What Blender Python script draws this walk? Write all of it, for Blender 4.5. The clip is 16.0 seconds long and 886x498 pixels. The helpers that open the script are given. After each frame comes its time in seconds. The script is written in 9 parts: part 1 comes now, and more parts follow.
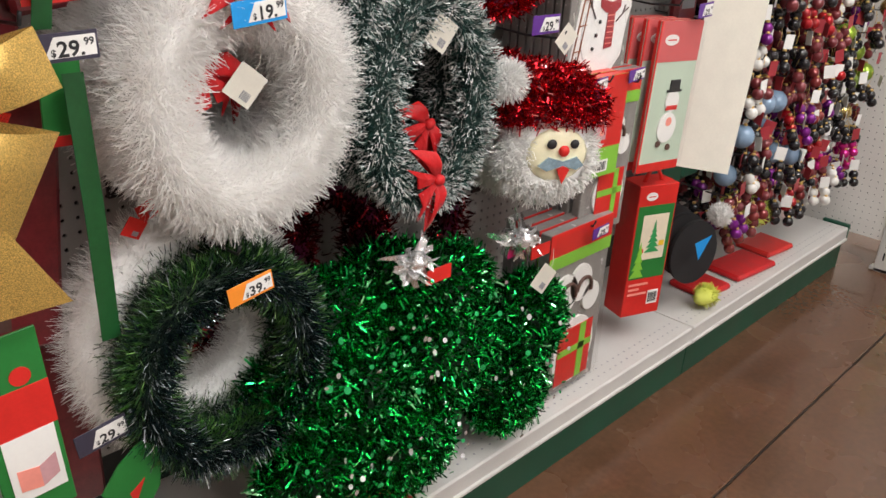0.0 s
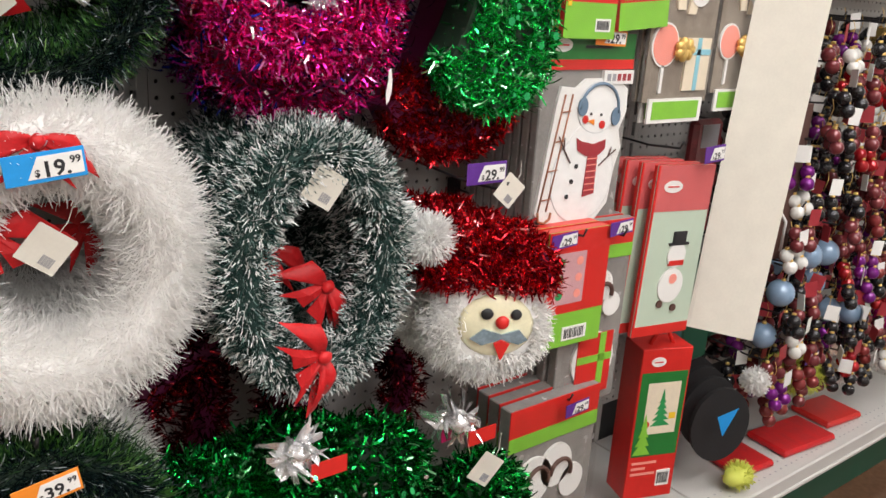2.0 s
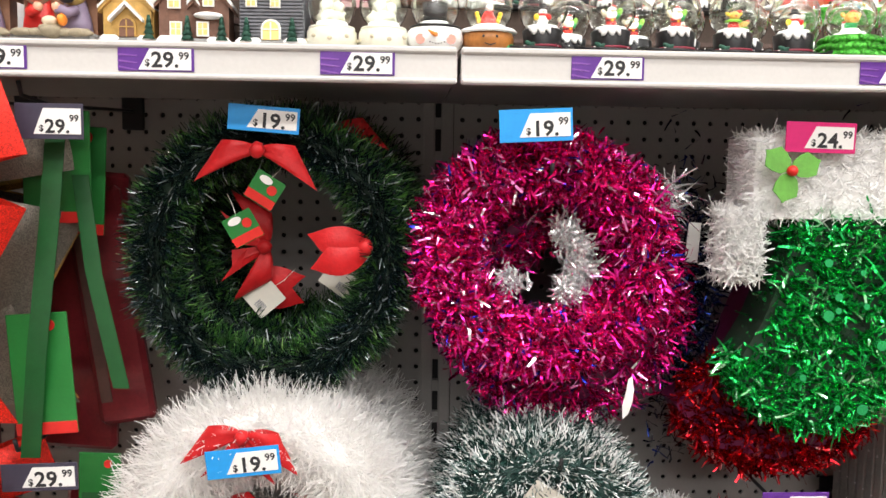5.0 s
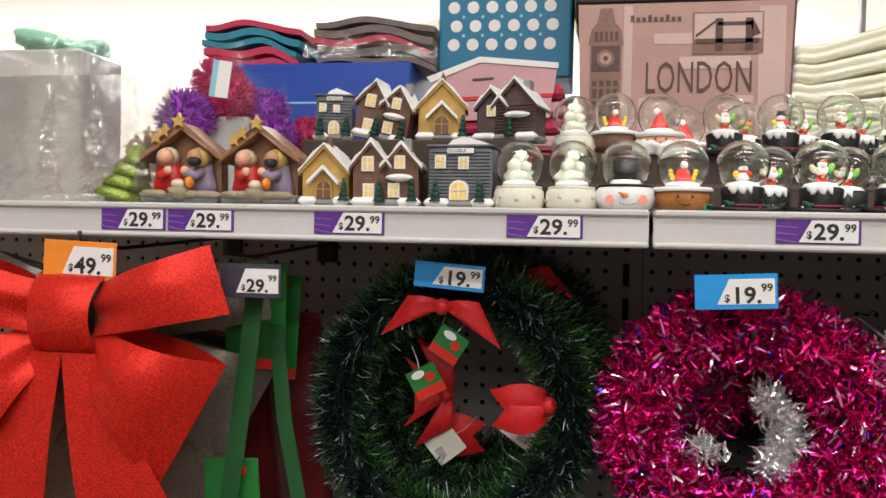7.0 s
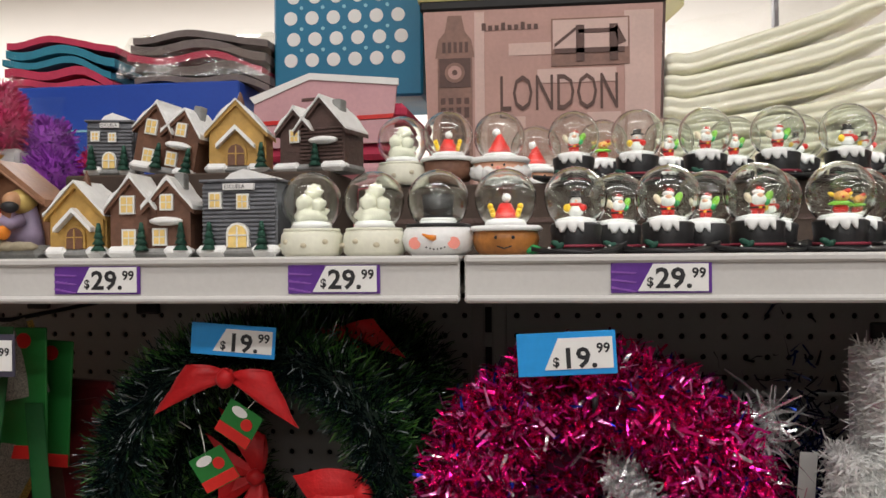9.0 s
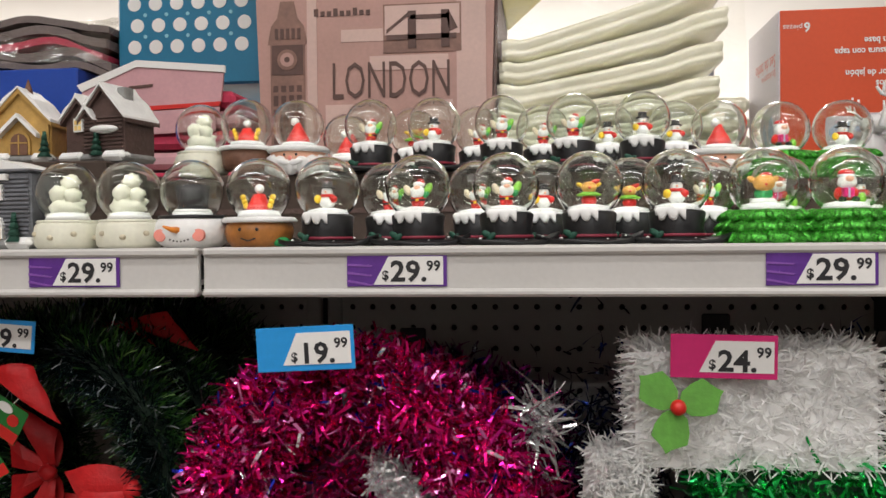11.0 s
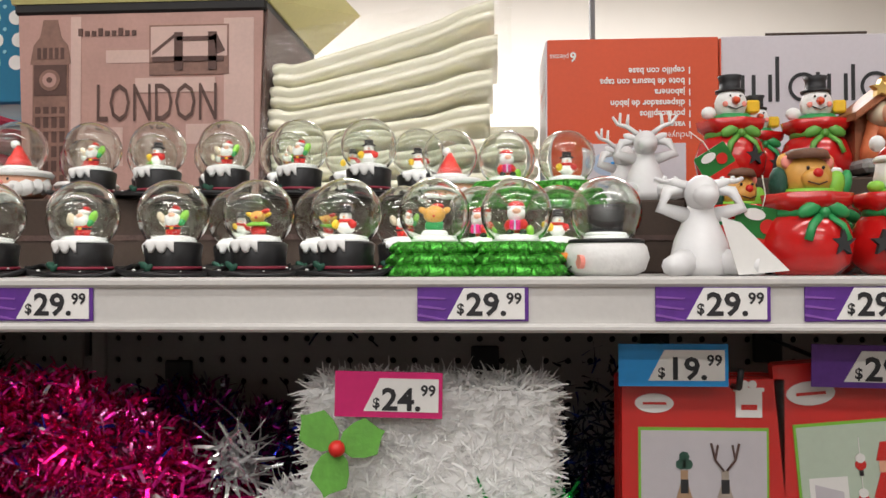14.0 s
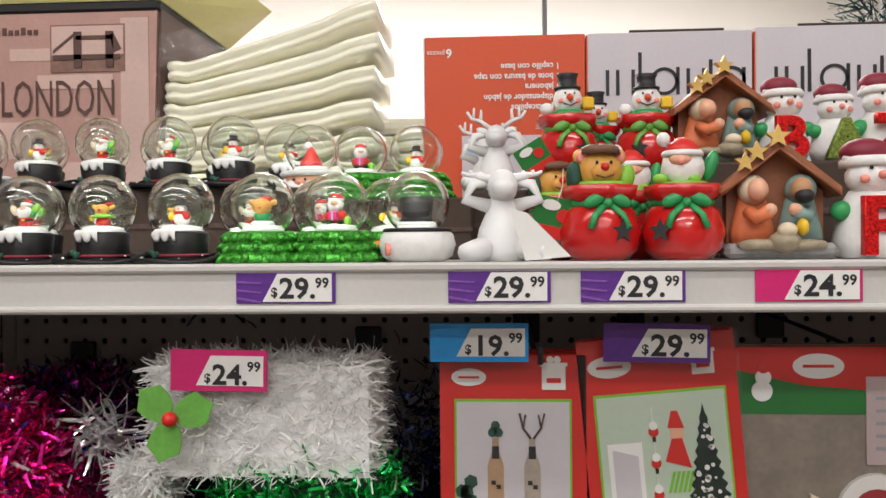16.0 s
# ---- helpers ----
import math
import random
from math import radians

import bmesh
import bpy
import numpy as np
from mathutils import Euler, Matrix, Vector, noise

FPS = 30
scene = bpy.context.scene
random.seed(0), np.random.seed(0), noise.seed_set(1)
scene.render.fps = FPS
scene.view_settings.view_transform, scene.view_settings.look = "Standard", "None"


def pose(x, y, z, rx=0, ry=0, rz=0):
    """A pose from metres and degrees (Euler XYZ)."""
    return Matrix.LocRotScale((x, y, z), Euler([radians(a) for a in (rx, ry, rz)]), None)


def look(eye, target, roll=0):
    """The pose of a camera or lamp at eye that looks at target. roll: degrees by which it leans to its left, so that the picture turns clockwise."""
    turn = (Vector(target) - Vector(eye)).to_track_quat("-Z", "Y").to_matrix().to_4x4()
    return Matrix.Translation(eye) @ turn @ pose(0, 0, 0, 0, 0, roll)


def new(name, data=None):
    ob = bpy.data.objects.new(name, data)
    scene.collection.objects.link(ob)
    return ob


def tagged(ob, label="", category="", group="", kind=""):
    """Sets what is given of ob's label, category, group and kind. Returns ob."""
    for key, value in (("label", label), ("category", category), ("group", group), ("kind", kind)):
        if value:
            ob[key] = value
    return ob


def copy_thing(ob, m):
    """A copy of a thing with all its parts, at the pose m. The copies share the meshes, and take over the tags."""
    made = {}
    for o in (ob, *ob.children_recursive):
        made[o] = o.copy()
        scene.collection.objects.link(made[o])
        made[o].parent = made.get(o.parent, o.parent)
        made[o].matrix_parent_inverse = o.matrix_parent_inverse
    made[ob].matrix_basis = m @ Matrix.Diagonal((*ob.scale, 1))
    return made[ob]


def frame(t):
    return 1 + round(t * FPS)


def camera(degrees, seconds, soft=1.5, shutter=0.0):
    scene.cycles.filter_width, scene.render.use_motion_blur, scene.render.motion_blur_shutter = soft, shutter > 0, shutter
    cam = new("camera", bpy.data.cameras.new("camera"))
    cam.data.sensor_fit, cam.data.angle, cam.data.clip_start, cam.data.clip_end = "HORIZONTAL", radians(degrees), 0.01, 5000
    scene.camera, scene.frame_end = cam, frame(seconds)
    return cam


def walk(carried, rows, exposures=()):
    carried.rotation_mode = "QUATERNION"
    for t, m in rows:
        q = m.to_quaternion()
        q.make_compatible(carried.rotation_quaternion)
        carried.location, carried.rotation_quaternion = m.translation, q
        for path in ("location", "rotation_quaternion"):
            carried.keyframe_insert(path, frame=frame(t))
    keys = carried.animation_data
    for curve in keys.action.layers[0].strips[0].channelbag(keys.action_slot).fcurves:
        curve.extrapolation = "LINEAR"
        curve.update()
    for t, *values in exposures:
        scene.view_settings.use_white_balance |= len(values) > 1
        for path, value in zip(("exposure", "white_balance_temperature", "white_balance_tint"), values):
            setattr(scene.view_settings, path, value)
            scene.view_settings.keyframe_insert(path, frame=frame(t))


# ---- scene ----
cam = camera(56.1, 16.0)
PATH = [
    (0, (-0.813, -0.872, 1.253), (0.529, 0.374, 0.447), 3.4),
    (0.5, (-0.704, -0.836, 1.267), (0.699, 0.386, 0.535), 4.3),
    (1, (-0.642, -0.836, 1.27), (0.779, 0.369, 0.544), 3.8),
    (1.5, (-0.549, -0.857, 1.279), (0.832, 0.409, 0.58), 3.9),
    (2, (-0.419, -0.881, 1.293), (0.779, 0.605, 0.697), 3.7),
    (2.5, (-0.334, -0.89, 1.301), (0.678, 0.771, 0.833), 3.2),
    (3, (-0.234, -0.861, 1.322), (0.654, 0.903, 1.003), 4.1),
    (3.5, (-0.159, -0.835, 1.346), (0.538, 1.024, 1.105), 3.2),
    (4, (-0.108, -0.838, 1.366), (0.305, 1.106, 1.137), 1.4),
    (4.5, (-0.067, -0.848, 1.386), (0.123, 1.131, 1.169), 1.0),
    (5, (-0.054, -0.864, 1.416), (0.033, 1.124, 1.216), 0.8),
    (5.2, (-0.05, -0.868, 1.433), (-0.024, 1.124, 1.259), 0.6),
    (7.3, (-0.062, -0.816, 1.517), (-0.424, 1.151, 1.495), 1.2),
    (7.5, (-0.063, -0.787, 1.52), (-0.425, 1.18, 1.515), 1.2),
    (8, (-0.041, -0.716, 1.528), (-0.332, 1.262, 1.548), 1.0),
    (8.5, (0.011, -0.671, 1.535), (-0.233, 1.314, 1.55), 0.8),
    (9, (0.064, -0.653, 1.54), (-0.181, 1.332, 1.546), -0.5),
    (9.5, (0.116, -0.643, 1.542), (-0.123, 1.343, 1.547), -1.2),
    (10, (0.156, -0.626, 1.546), (-0.079, 1.36, 1.543), -0.7),
    (10.2, (0.18, -0.614, 1.545), (-0.072, 1.37, 1.54), -0.5),
    (12.3, (0.329, -0.612, 1.539), (0.178, 1.381, 1.478), 0.5),
    (12.5, (0.334, -0.597, 1.536), (0.204, 1.398, 1.486), 0.8),
    (13, (0.367, -0.577, 1.541), (0.271, 1.421, 1.547), 0.3),
    (13.5, (0.431, -0.559, 1.539), (0.338, 1.438, 1.583), -0.4),
    (14, (0.473, -0.566, 1.547), (0.346, 1.429, 1.579), -0.2),
    (14.5, (0.518, -0.588, 1.547), (0.345, 1.404, 1.547), -0.5),
    (15, (0.554, -0.605, 1.547), (0.361, 1.385, 1.531), -0.4),
    (15.5, (0.583, -0.615, 1.55), (0.408, 1.377, 1.539), -0.6),
    (16, (0.616, -0.616, 1.55), (0.488, 1.38, 1.54), -0.5),
]
EXPOSURES = ((0.0, 0.02), (3.0, 0.04), (4.0, 0.16), (5.0, 0.28), (7.5, -0.65), (10.0, -0.8), (13.0, -0.71), (16.0, -0.62))
walk(cam, [(t, look(eye, target, roll)) for t, eye, target, roll in PATH], EXPOSURES)

# ---- world and lamps ----
world = bpy.data.worlds.new("store_world")
scene.world = world
world.use_nodes = True
world.node_tree.nodes["Background"].inputs[0].default_value = (1.0, 0.97, 0.92, 1)
world.node_tree.nodes["Background"].inputs[1].default_value = 0.05

FLOOR_Z, SHELF_Z, BASE_Z, BOARD_Y = 0.0, 1.536, 0.16, 0.39
CEILING_Z = 3.5
rng = np.random.default_rng(7)
rnd = random.Random(11)


def strip_lamp(x, y, length, watts, z=CEILING_Z - 0.12):
    """A long fluorescent strip, shining down."""
    data = bpy.data.lights.new("ceiling_strip_lamp", "AREA")
    data.shape, data.size, data.size_y = "RECTANGLE", length, 0.16
    data.energy, data.color = watts, (1.0, 0.97, 0.955)
    ob = new("ceiling_strip_lamp", data)
    ob.location = (x, y, z)
    return tagged(ob, "long white fluorescent strip lamp on the ceiling", "lamp", "ceiling strip lamps")


for lx, ly, w in ((0.2, -0.9, 48), (0.2, -2.2, 78), (0.2, -3.9, 105), (0.2, -5.6, 120), (0.2, 2.9, 330), (4.6, -1.2, 40)):
    strip_lamp(lx, ly, 3.6, w)
strip_lamp(-3.8, 2.9, 3.6, 330)


# ---- materials ----
def mat(name, colour, rough=0.5, metal=0.0, vary=0.0, scale=30.0, bump=0.0, island=0.0, spec=0.5, coat=0.0, transmission=0.0, ior=1.45, sheen=0.0, alpha=1.0, fine=220.0):
    """A node material: colour with large and fine variation, relief, and a shift for each loose piece (island)."""
    m = bpy.data.materials.new(name)
    m.use_nodes = True
    nt = m.node_tree
    b = nt.nodes["Principled BSDF"]
    b.inputs["Roughness"].default_value, b.inputs["Metallic"].default_value = rough, metal
    b.inputs["Specular IOR Level"].default_value, b.inputs["Coat Weight"].default_value = spec, coat
    b.inputs["Transmission Weight"].default_value, b.inputs["IOR"].default_value = transmission, ior
    b.inputs["Sheen Weight"].default_value, b.inputs["Alpha"].default_value = sheen, alpha
    b.inputs["Base Color"].default_value = (*colour, 1)
    tc = nt.nodes.new("ShaderNodeTexCoord")
    last = None
    if vary:
        for k, (sc, amount) in enumerate(((scale, vary), (fine, vary * 0.6))):
            n = nt.nodes.new("ShaderNodeTexNoise")
            n.inputs["Scale"].default_value, n.inputs["Detail"].default_value = sc, 4
            nt.links.new(tc.outputs["Object"], n.inputs["Vector"])
            r = nt.nodes.new("ShaderNodeMapRange")
            r.inputs["From Min"].default_value, r.inputs["From Max"].default_value = 0.25, 0.75
            r.inputs["To Min"].default_value, r.inputs["To Max"].default_value = 1 - amount, 1 + amount
            nt.links.new(n.outputs["Fac"], r.inputs["Value"])
            h = nt.nodes.new("ShaderNodeHueSaturation")
            h.inputs["Color"].default_value = (*colour, 1)
            nt.links.new(r.outputs["Result"], h.inputs["Value"])
            if last:
                nt.links.new(last, h.inputs["Color"])
            last = h.outputs["Color"]
            if k == 0:
                rr = nt.nodes.new("ShaderNodeMapRange")
                rr.inputs["To Min"].default_value, rr.inputs["To Max"].default_value = rough * 0.8, min(1, rough * 1.25)
                nt.links.new(n.outputs["Fac"], rr.inputs["Value"])
                nt.links.new(rr.outputs["Result"], b.inputs["Roughness"])
    if island:
        g = nt.nodes.new("ShaderNodeNewGeometry")
        r = nt.nodes.new("ShaderNodeMapRange")
        r.inputs["To Min"].default_value, r.inputs["To Max"].default_value = 1 - island, 1 + island
        nt.links.new(g.outputs["Random Per Island"], r.inputs["Value"])
        h = nt.nodes.new("ShaderNodeHueSaturation")
        h.inputs["Color"].default_value = (*colour, 1)
        nt.links.new(r.outputs["Result"], h.inputs["Value"])
        if last:
            nt.links.new(last, h.inputs["Color"])
        last = h.outputs["Color"]
    if last:
        nt.links.new(last, b.inputs["Base Color"])
    if bump:
        n = nt.nodes.new("ShaderNodeTexNoise")
        n.inputs["Scale"].default_value, n.inputs["Detail"].default_value = fine, 3
        nt.links.new(tc.outputs["Object"], n.inputs["Vector"])
        u = nt.nodes.new("ShaderNodeBump")
        u.inputs["Strength"].default_value, u.inputs["Distance"].default_value = bump, 0.002
        nt.links.new(n.outputs["Fac"], u.inputs["Height"])
        nt.links.new(u.outputs["Normal"], b.inputs["Normal"])
    return m


def mix_mat(name, stops, rough, metal=0.0, spec=0.5, coat=0.0):
    """Loose strands, each of them taking one of several colours by chance: stops are (share from, colour)."""
    m = mat(name, stops[0][1], rough, metal, spec=spec, coat=coat)
    nt = m.node_tree
    g, r = nt.nodes.new("ShaderNodeNewGeometry"), nt.nodes.new("ShaderNodeValToRGB")
    r.color_ramp.interpolation = "CONSTANT"
    while len(r.color_ramp.elements) < len(stops):
        r.color_ramp.elements.new(0.5)
    for e, (at, c) in zip(r.color_ramp.elements, stops):
        e.position, e.color = at, (*c, 1)
    nt.links.new(g.outputs["Random Per Island"], r.inputs["Fac"])
    nt.links.new(r.outputs["Color"], nt.nodes["Principled BSDF"].inputs["Base Color"])
    return m


def glitter_mat(name, colour, rough=0.35, cell=900.0, spark=1.6, metal=0.6):
    """Glitter cloth: tiny facets, each with a tilt and a brightness of its own."""
    m = mat(name, colour, rough, metal)
    nt, b = m.node_tree, m.node_tree.nodes["Principled BSDF"]
    tc, v = nt.nodes.new("ShaderNodeTexCoord"), nt.nodes.new("ShaderNodeTexVoronoi")
    v.inputs["Scale"].default_value = cell
    nt.links.new(tc.outputs["Object"], v.inputs["Vector"])
    r = nt.nodes.new("ShaderNodeMapRange")
    r.inputs["To Min"].default_value, r.inputs["To Max"].default_value = 0.55, spark
    s = nt.nodes.new("ShaderNodeSeparateColor")
    nt.links.new(v.outputs["Color"], s.inputs["Color"])
    nt.links.new(s.outputs["Red"], r.inputs["Value"])
    h = nt.nodes.new("ShaderNodeHueSaturation")
    h.inputs["Color"].default_value = (*colour, 1)
    nt.links.new(r.outputs["Result"], h.inputs["Value"])
    nt.links.new(h.outputs["Color"], b.inputs["Base Color"])
    u = nt.nodes.new("ShaderNodeBump")
    u.inputs["Strength"].default_value, u.inputs["Distance"].default_value = 0.7, 0.001
    nt.links.new(s.outputs["Green"], u.inputs["Height"])
    nt.links.new(u.outputs["Normal"], b.inputs["Normal"])
    return m


def clear_mat(name, rough=0.12, tint=(1, 1, 1), cover=0.02, bump=0.22):
    """Thin clear plastic film: mostly see-through, with wrinkled gloss."""
    m = bpy.data.materials.new(name)
    m.use_nodes = True
    nt = m.node_tree
    nt.nodes.remove(nt.nodes["Principled BSDF"])
    out = nt.nodes["Material Output"]
    t, g, mx = nt.nodes.new("ShaderNodeBsdfTransparent"), nt.nodes.new("ShaderNodeBsdfGlossy"), nt.nodes.new("ShaderNodeMixShader")
    t.inputs["Color"].default_value = (*[0.97 * c for c in tint], 1)
    g.inputs["Roughness"].default_value = rough
    g.inputs["Color"].default_value = (*tint, 1)
    lw, pw = nt.nodes.new("ShaderNodeLayerWeight"), nt.nodes.new("ShaderNodeMath")
    lw.inputs["Blend"].default_value = 0.5
    pw.operation = "POWER"
    pw.inputs[1].default_value = 4.0
    mr = nt.nodes.new("ShaderNodeMapRange")
    mr.inputs["To Min"].default_value, mr.inputs["To Max"].default_value = cover, 0.6
    tc, n, u = nt.nodes.new("ShaderNodeTexCoord"), nt.nodes.new("ShaderNodeTexNoise"), nt.nodes.new("ShaderNodeBump")
    n.inputs["Scale"].default_value, n.inputs["Detail"].default_value = 28, 3
    u.inputs["Strength"].default_value, u.inputs["Distance"].default_value = bump, 0.02
    nt.links.new(tc.outputs["Object"], n.inputs["Vector"])
    nt.links.new(n.outputs["Fac"], u.inputs["Height"])
    nt.links.new(u.outputs["Normal"], g.inputs["Normal"])
    nt.links.new(u.outputs["Normal"], lw.inputs["Normal"])
    nt.links.new(lw.outputs["Facing"], pw.inputs[0])
    nt.links.new(pw.outputs[0], mr.inputs["Value"])
    nt.links.new(mr.outputs["Result"], mx.inputs["Fac"])
    nt.links.new(t.outputs[0], mx.inputs[1])
    nt.links.new(g.outputs[0], mx.inputs[2])
    nt.links.new(mx.outputs[0], out.inputs["Surface"])
    return m


def soft_strands(m, share=0.42):
    """Lets part of the light through, as thin white plastic strands do."""
    nt = m.node_tree
    b, t, mx = nt.nodes["Principled BSDF"], nt.nodes.new("ShaderNodeBsdfTranslucent"), nt.nodes.new("ShaderNodeMixShader")
    t.inputs["Color"].default_value = (0.93, 0.92, 0.9, 1)
    mx.inputs["Fac"].default_value = share
    nt.links.new(b.outputs[0], mx.inputs[1])
    nt.links.new(t.outputs[0], mx.inputs[2])
    nt.links.new(mx.outputs[0], nt.nodes["Material Output"].inputs["Surface"])
    return m


ENAMEL = mat("white_shelf_enamel", (0.58, 0.565, 0.54), 0.35, vary=0.05, scale=9, bump=0.05)
BOARD = mat("grey_pegboard", (0.40, 0.385, 0.365), 0.6, vary=0.06, scale=6, bump=0.05)
END_BOARD = mat("pale_pegboard", (0.74, 0.72, 0.68), 0.55, vary=0.05, scale=6, bump=0.05)
# Near-black colour that stands in for shade inside holes, slots and cut-outs.
HOLE_SHADE = mat("hole_shade_black", (0.03, 0.03, 0.03), 0.8, vary=0.1)
GREEN_PAINT = mat("green_kick_paint", (0.012, 0.07, 0.04), 0.4, vary=0.15, scale=12, bump=0.05)
CONCRETE = mat("brown_stained_concrete", (0.110, 0.053, 0.029), 0.26, vary=0.28, scale=3.5, bump=0.06, fine=60, coat=0.3)
JOINT = mat("joint_dirt", (0.025, 0.018, 0.014), 0.9, vary=0.3)
WALL = mat("cream_wall_paint", (0.82, 0.79, 0.73), 0.7, vary=0.03, scale=1.5, bump=0.04)
CEIL = mat("ceiling_white", (0.7, 0.69, 0.66), 0.8, vary=0.04, scale=2)
WIRE = mat("black_wire", (0.03, 0.03, 0.032), 0.4, metal=0.3, vary=0.1)
WHITE = mat("white_card", (0.8, 0.79, 0.76), 0.5, vary=0.03, scale=20)
INK = mat("black_ink", (0.02, 0.02, 0.022), 0.5, vary=0.1)
PURPLE = mat("purple_print", (0.11, 0.03, 0.25), 0.35, vary=0.15, scale=60)
BLUE = mat("blue_print", (0.02, 0.30, 0.72), 0.35, vary=0.06, scale=50)
PINK = mat("pink_print", (0.62, 0.02, 0.16), 0.35, vary=0.06, scale=50)
ORANGE = mat("orange_print", (0.85, 0.27, 0.03), 0.4, vary=0.06, scale=50)
RED = mat("red_print", (0.62, 0.025, 0.02), 0.35, vary=0.08, scale=30)
RED_CLOTH = mat("red_velvet_ribbon", (0.52, 0.007, 0.010), 0.5, vary=0.15, scale=40, bump=0.3, sheen=0.08)
GREEN = mat("green_print", (0.02, 0.18, 0.035), 0.4, vary=0.08, scale=30)
LIME = mat("lime_print", (0.22, 0.52, 0.05), 0.4, vary=0.08, scale=30)
CREAM_INK = mat("cream_print", (0.78, 0.68, 0.52), 0.5, vary=0.06, scale=30)
GREY_INK = mat("grey_print", (0.33, 0.33, 0.35), 0.5, vary=0.06, scale=30)
SKY_INK = mat("pale_blue_print", (0.42, 0.52, 0.66), 0.5, vary=0.06, scale=30)
YELLOW = mat("yellow_paint", (0.8, 0.52, 0.03), 0.4, vary=0.06, scale=40)
GOLD = mat("gold_paint", (0.72, 0.48, 0.15), 0.35, metal=0.5, vary=0.1, scale=60)
MAGENTA_FOIL = mix_mat("magenta_foil", ((0, (0.84, 0.010, 0.20)), (0.36, (0.95, 0.03, 0.42)), (0.62, (0.26, 0.003, 0.07)), (0.84, (0.97, 0.28, 0.64)), (0.94, (0.95, 0.85, 0.92)), (0.975, (0.03, 0.04, 0.55))), 0.20, 0.86)
PURPLE_FOIL = mix_mat("purple_blue_foil", ((0, (0.28, 0.01, 0.22)), (0.4, (0.6, 0.01, 0.30)), (0.75, (0.03, 0.05, 0.55)), (0.9, (0.5, 0.5, 0.6))), 0.17, 0.92)
NAVY_FOIL = mix_mat("navy_foil", ((0, (0.015, 0.02, 0.05)), (0.5, (0.02, 0.05, 0.30)), (0.8, (0.05, 0.05, 0.07)), (0.93, (0.5, 0.5, 0.55))), 0.25, 0.8)
SILVER_FOIL = mat("silver_foil", (0.90, 0.90, 0.91), 0.22, metal=0.75, island=0.15)
GREEN_FOIL = mix_mat("green_foil", ((0, (0.014, 0.44, 0.08)), (0.45, (0.04, 0.70, 0.18)), (0.74, (0.006, 0.17, 0.03)), (0.90, (0.45, 0.95, 0.55))), 0.23, 0.82)
# Green foil again, its colour darkened for the dimmer light on the star.
STAR_FOIL = mix_mat("shaded_green_foil", ((0, (0.006, 0.26, 0.04)), (0.45, (0.015, 0.45, 0.10)), (0.7, (0.003, 0.09, 0.015)), (0.93, (0.35, 0.85, 0.45))), 0.17, 0.95)
# Red foil darkened in its colour, for shadow behind the green star.
RED_FOIL_SHADED = mix_mat("shaded_red_foil", ((0, (0.16, 0.004, 0.008)), (0.5, (0.07, 0.002, 0.004)), (0.85, (0.45, 0.02, 0.03))), 0.2, 0.88)
RED_FOIL = mix_mat("red_foil", ((0, (0.55, 0.01, 0.02)), (0.5, (0.75, 0.02, 0.03)), (0.72, (0.18, 0.002, 0.005)), (0.95, (0.9, 0.3, 0.3))), 0.2, 0.88)
FROSTED = mix_mat("frosted_pine_tinsel", ((0, (0.005, 0.030, 0.026)), (0.36, (0.010, 0.055, 0.045)), (0.70, (0.82, 0.84, 0.82)), (0.88, (0.14, 0.22, 0.20))), 0.42, 0.1)
FROST_TIP = mix_mat("frosted_tinsel_tips", ((0, (0.76, 0.77, 0.76)), (0.5, (0.48, 0.54, 0.53)), (0.85, (0.10, 0.17, 0.15))), 0.5, 0.0)
PINE_TIP = mix_mat("blue_black_tinsel", ((0, (0.006, 0.016, 0.018)), (0.55, (0.012, 0.030, 0.028)), (0.86, (0.03, 0.05, 0.06)), (0.94, (0.6, 0.66, 0.68))), 0.22, 0.45, coat=0.5)
PINE_LIME = mix_mat("leaf_green_tinsel", ((0, (0.022, 0.085, 0.016)), (0.5, (0.050, 0.155, 0.020)), (0.78, (0.010, 0.038, 0.012)), (0.95, (0.22, 0.40, 0.12))), 0.35, 0.1, coat=0.3)
SNOWY = soft_strands(mat("white_tinsel", (0.95, 0.945, 0.93), 0.4, island=0.04), 0.5)
PEARL = soft_strands(mix_mat("white_pearl_tinsel", ((0, (0.9, 0.9, 0.88)), (0.8, (0.8, 0.81, 0.81)), (0.95, (0.93, 0.93, 0.94))), 0.3, 0.0, coat=0.5), 0.3)
TAG_PAPER = mat("cream_tag_card", (0.76, 0.73, 0.64), 0.55, vary=0.04, scale=25)
FILM = clear_mat("clear_plastic_film", 0.1, (1, 1, 1), 0.028, 0.16)
TRAY_FILM = clear_mat("smooth_tray_wrap", 0.14, (0.99, 0.99, 0.97), 0.05, 0.9)
THICK_FILM = clear_mat("crinkled_plastic_wrap", 0.16, (0.98, 0.98, 0.96), 0.13, 0.5)


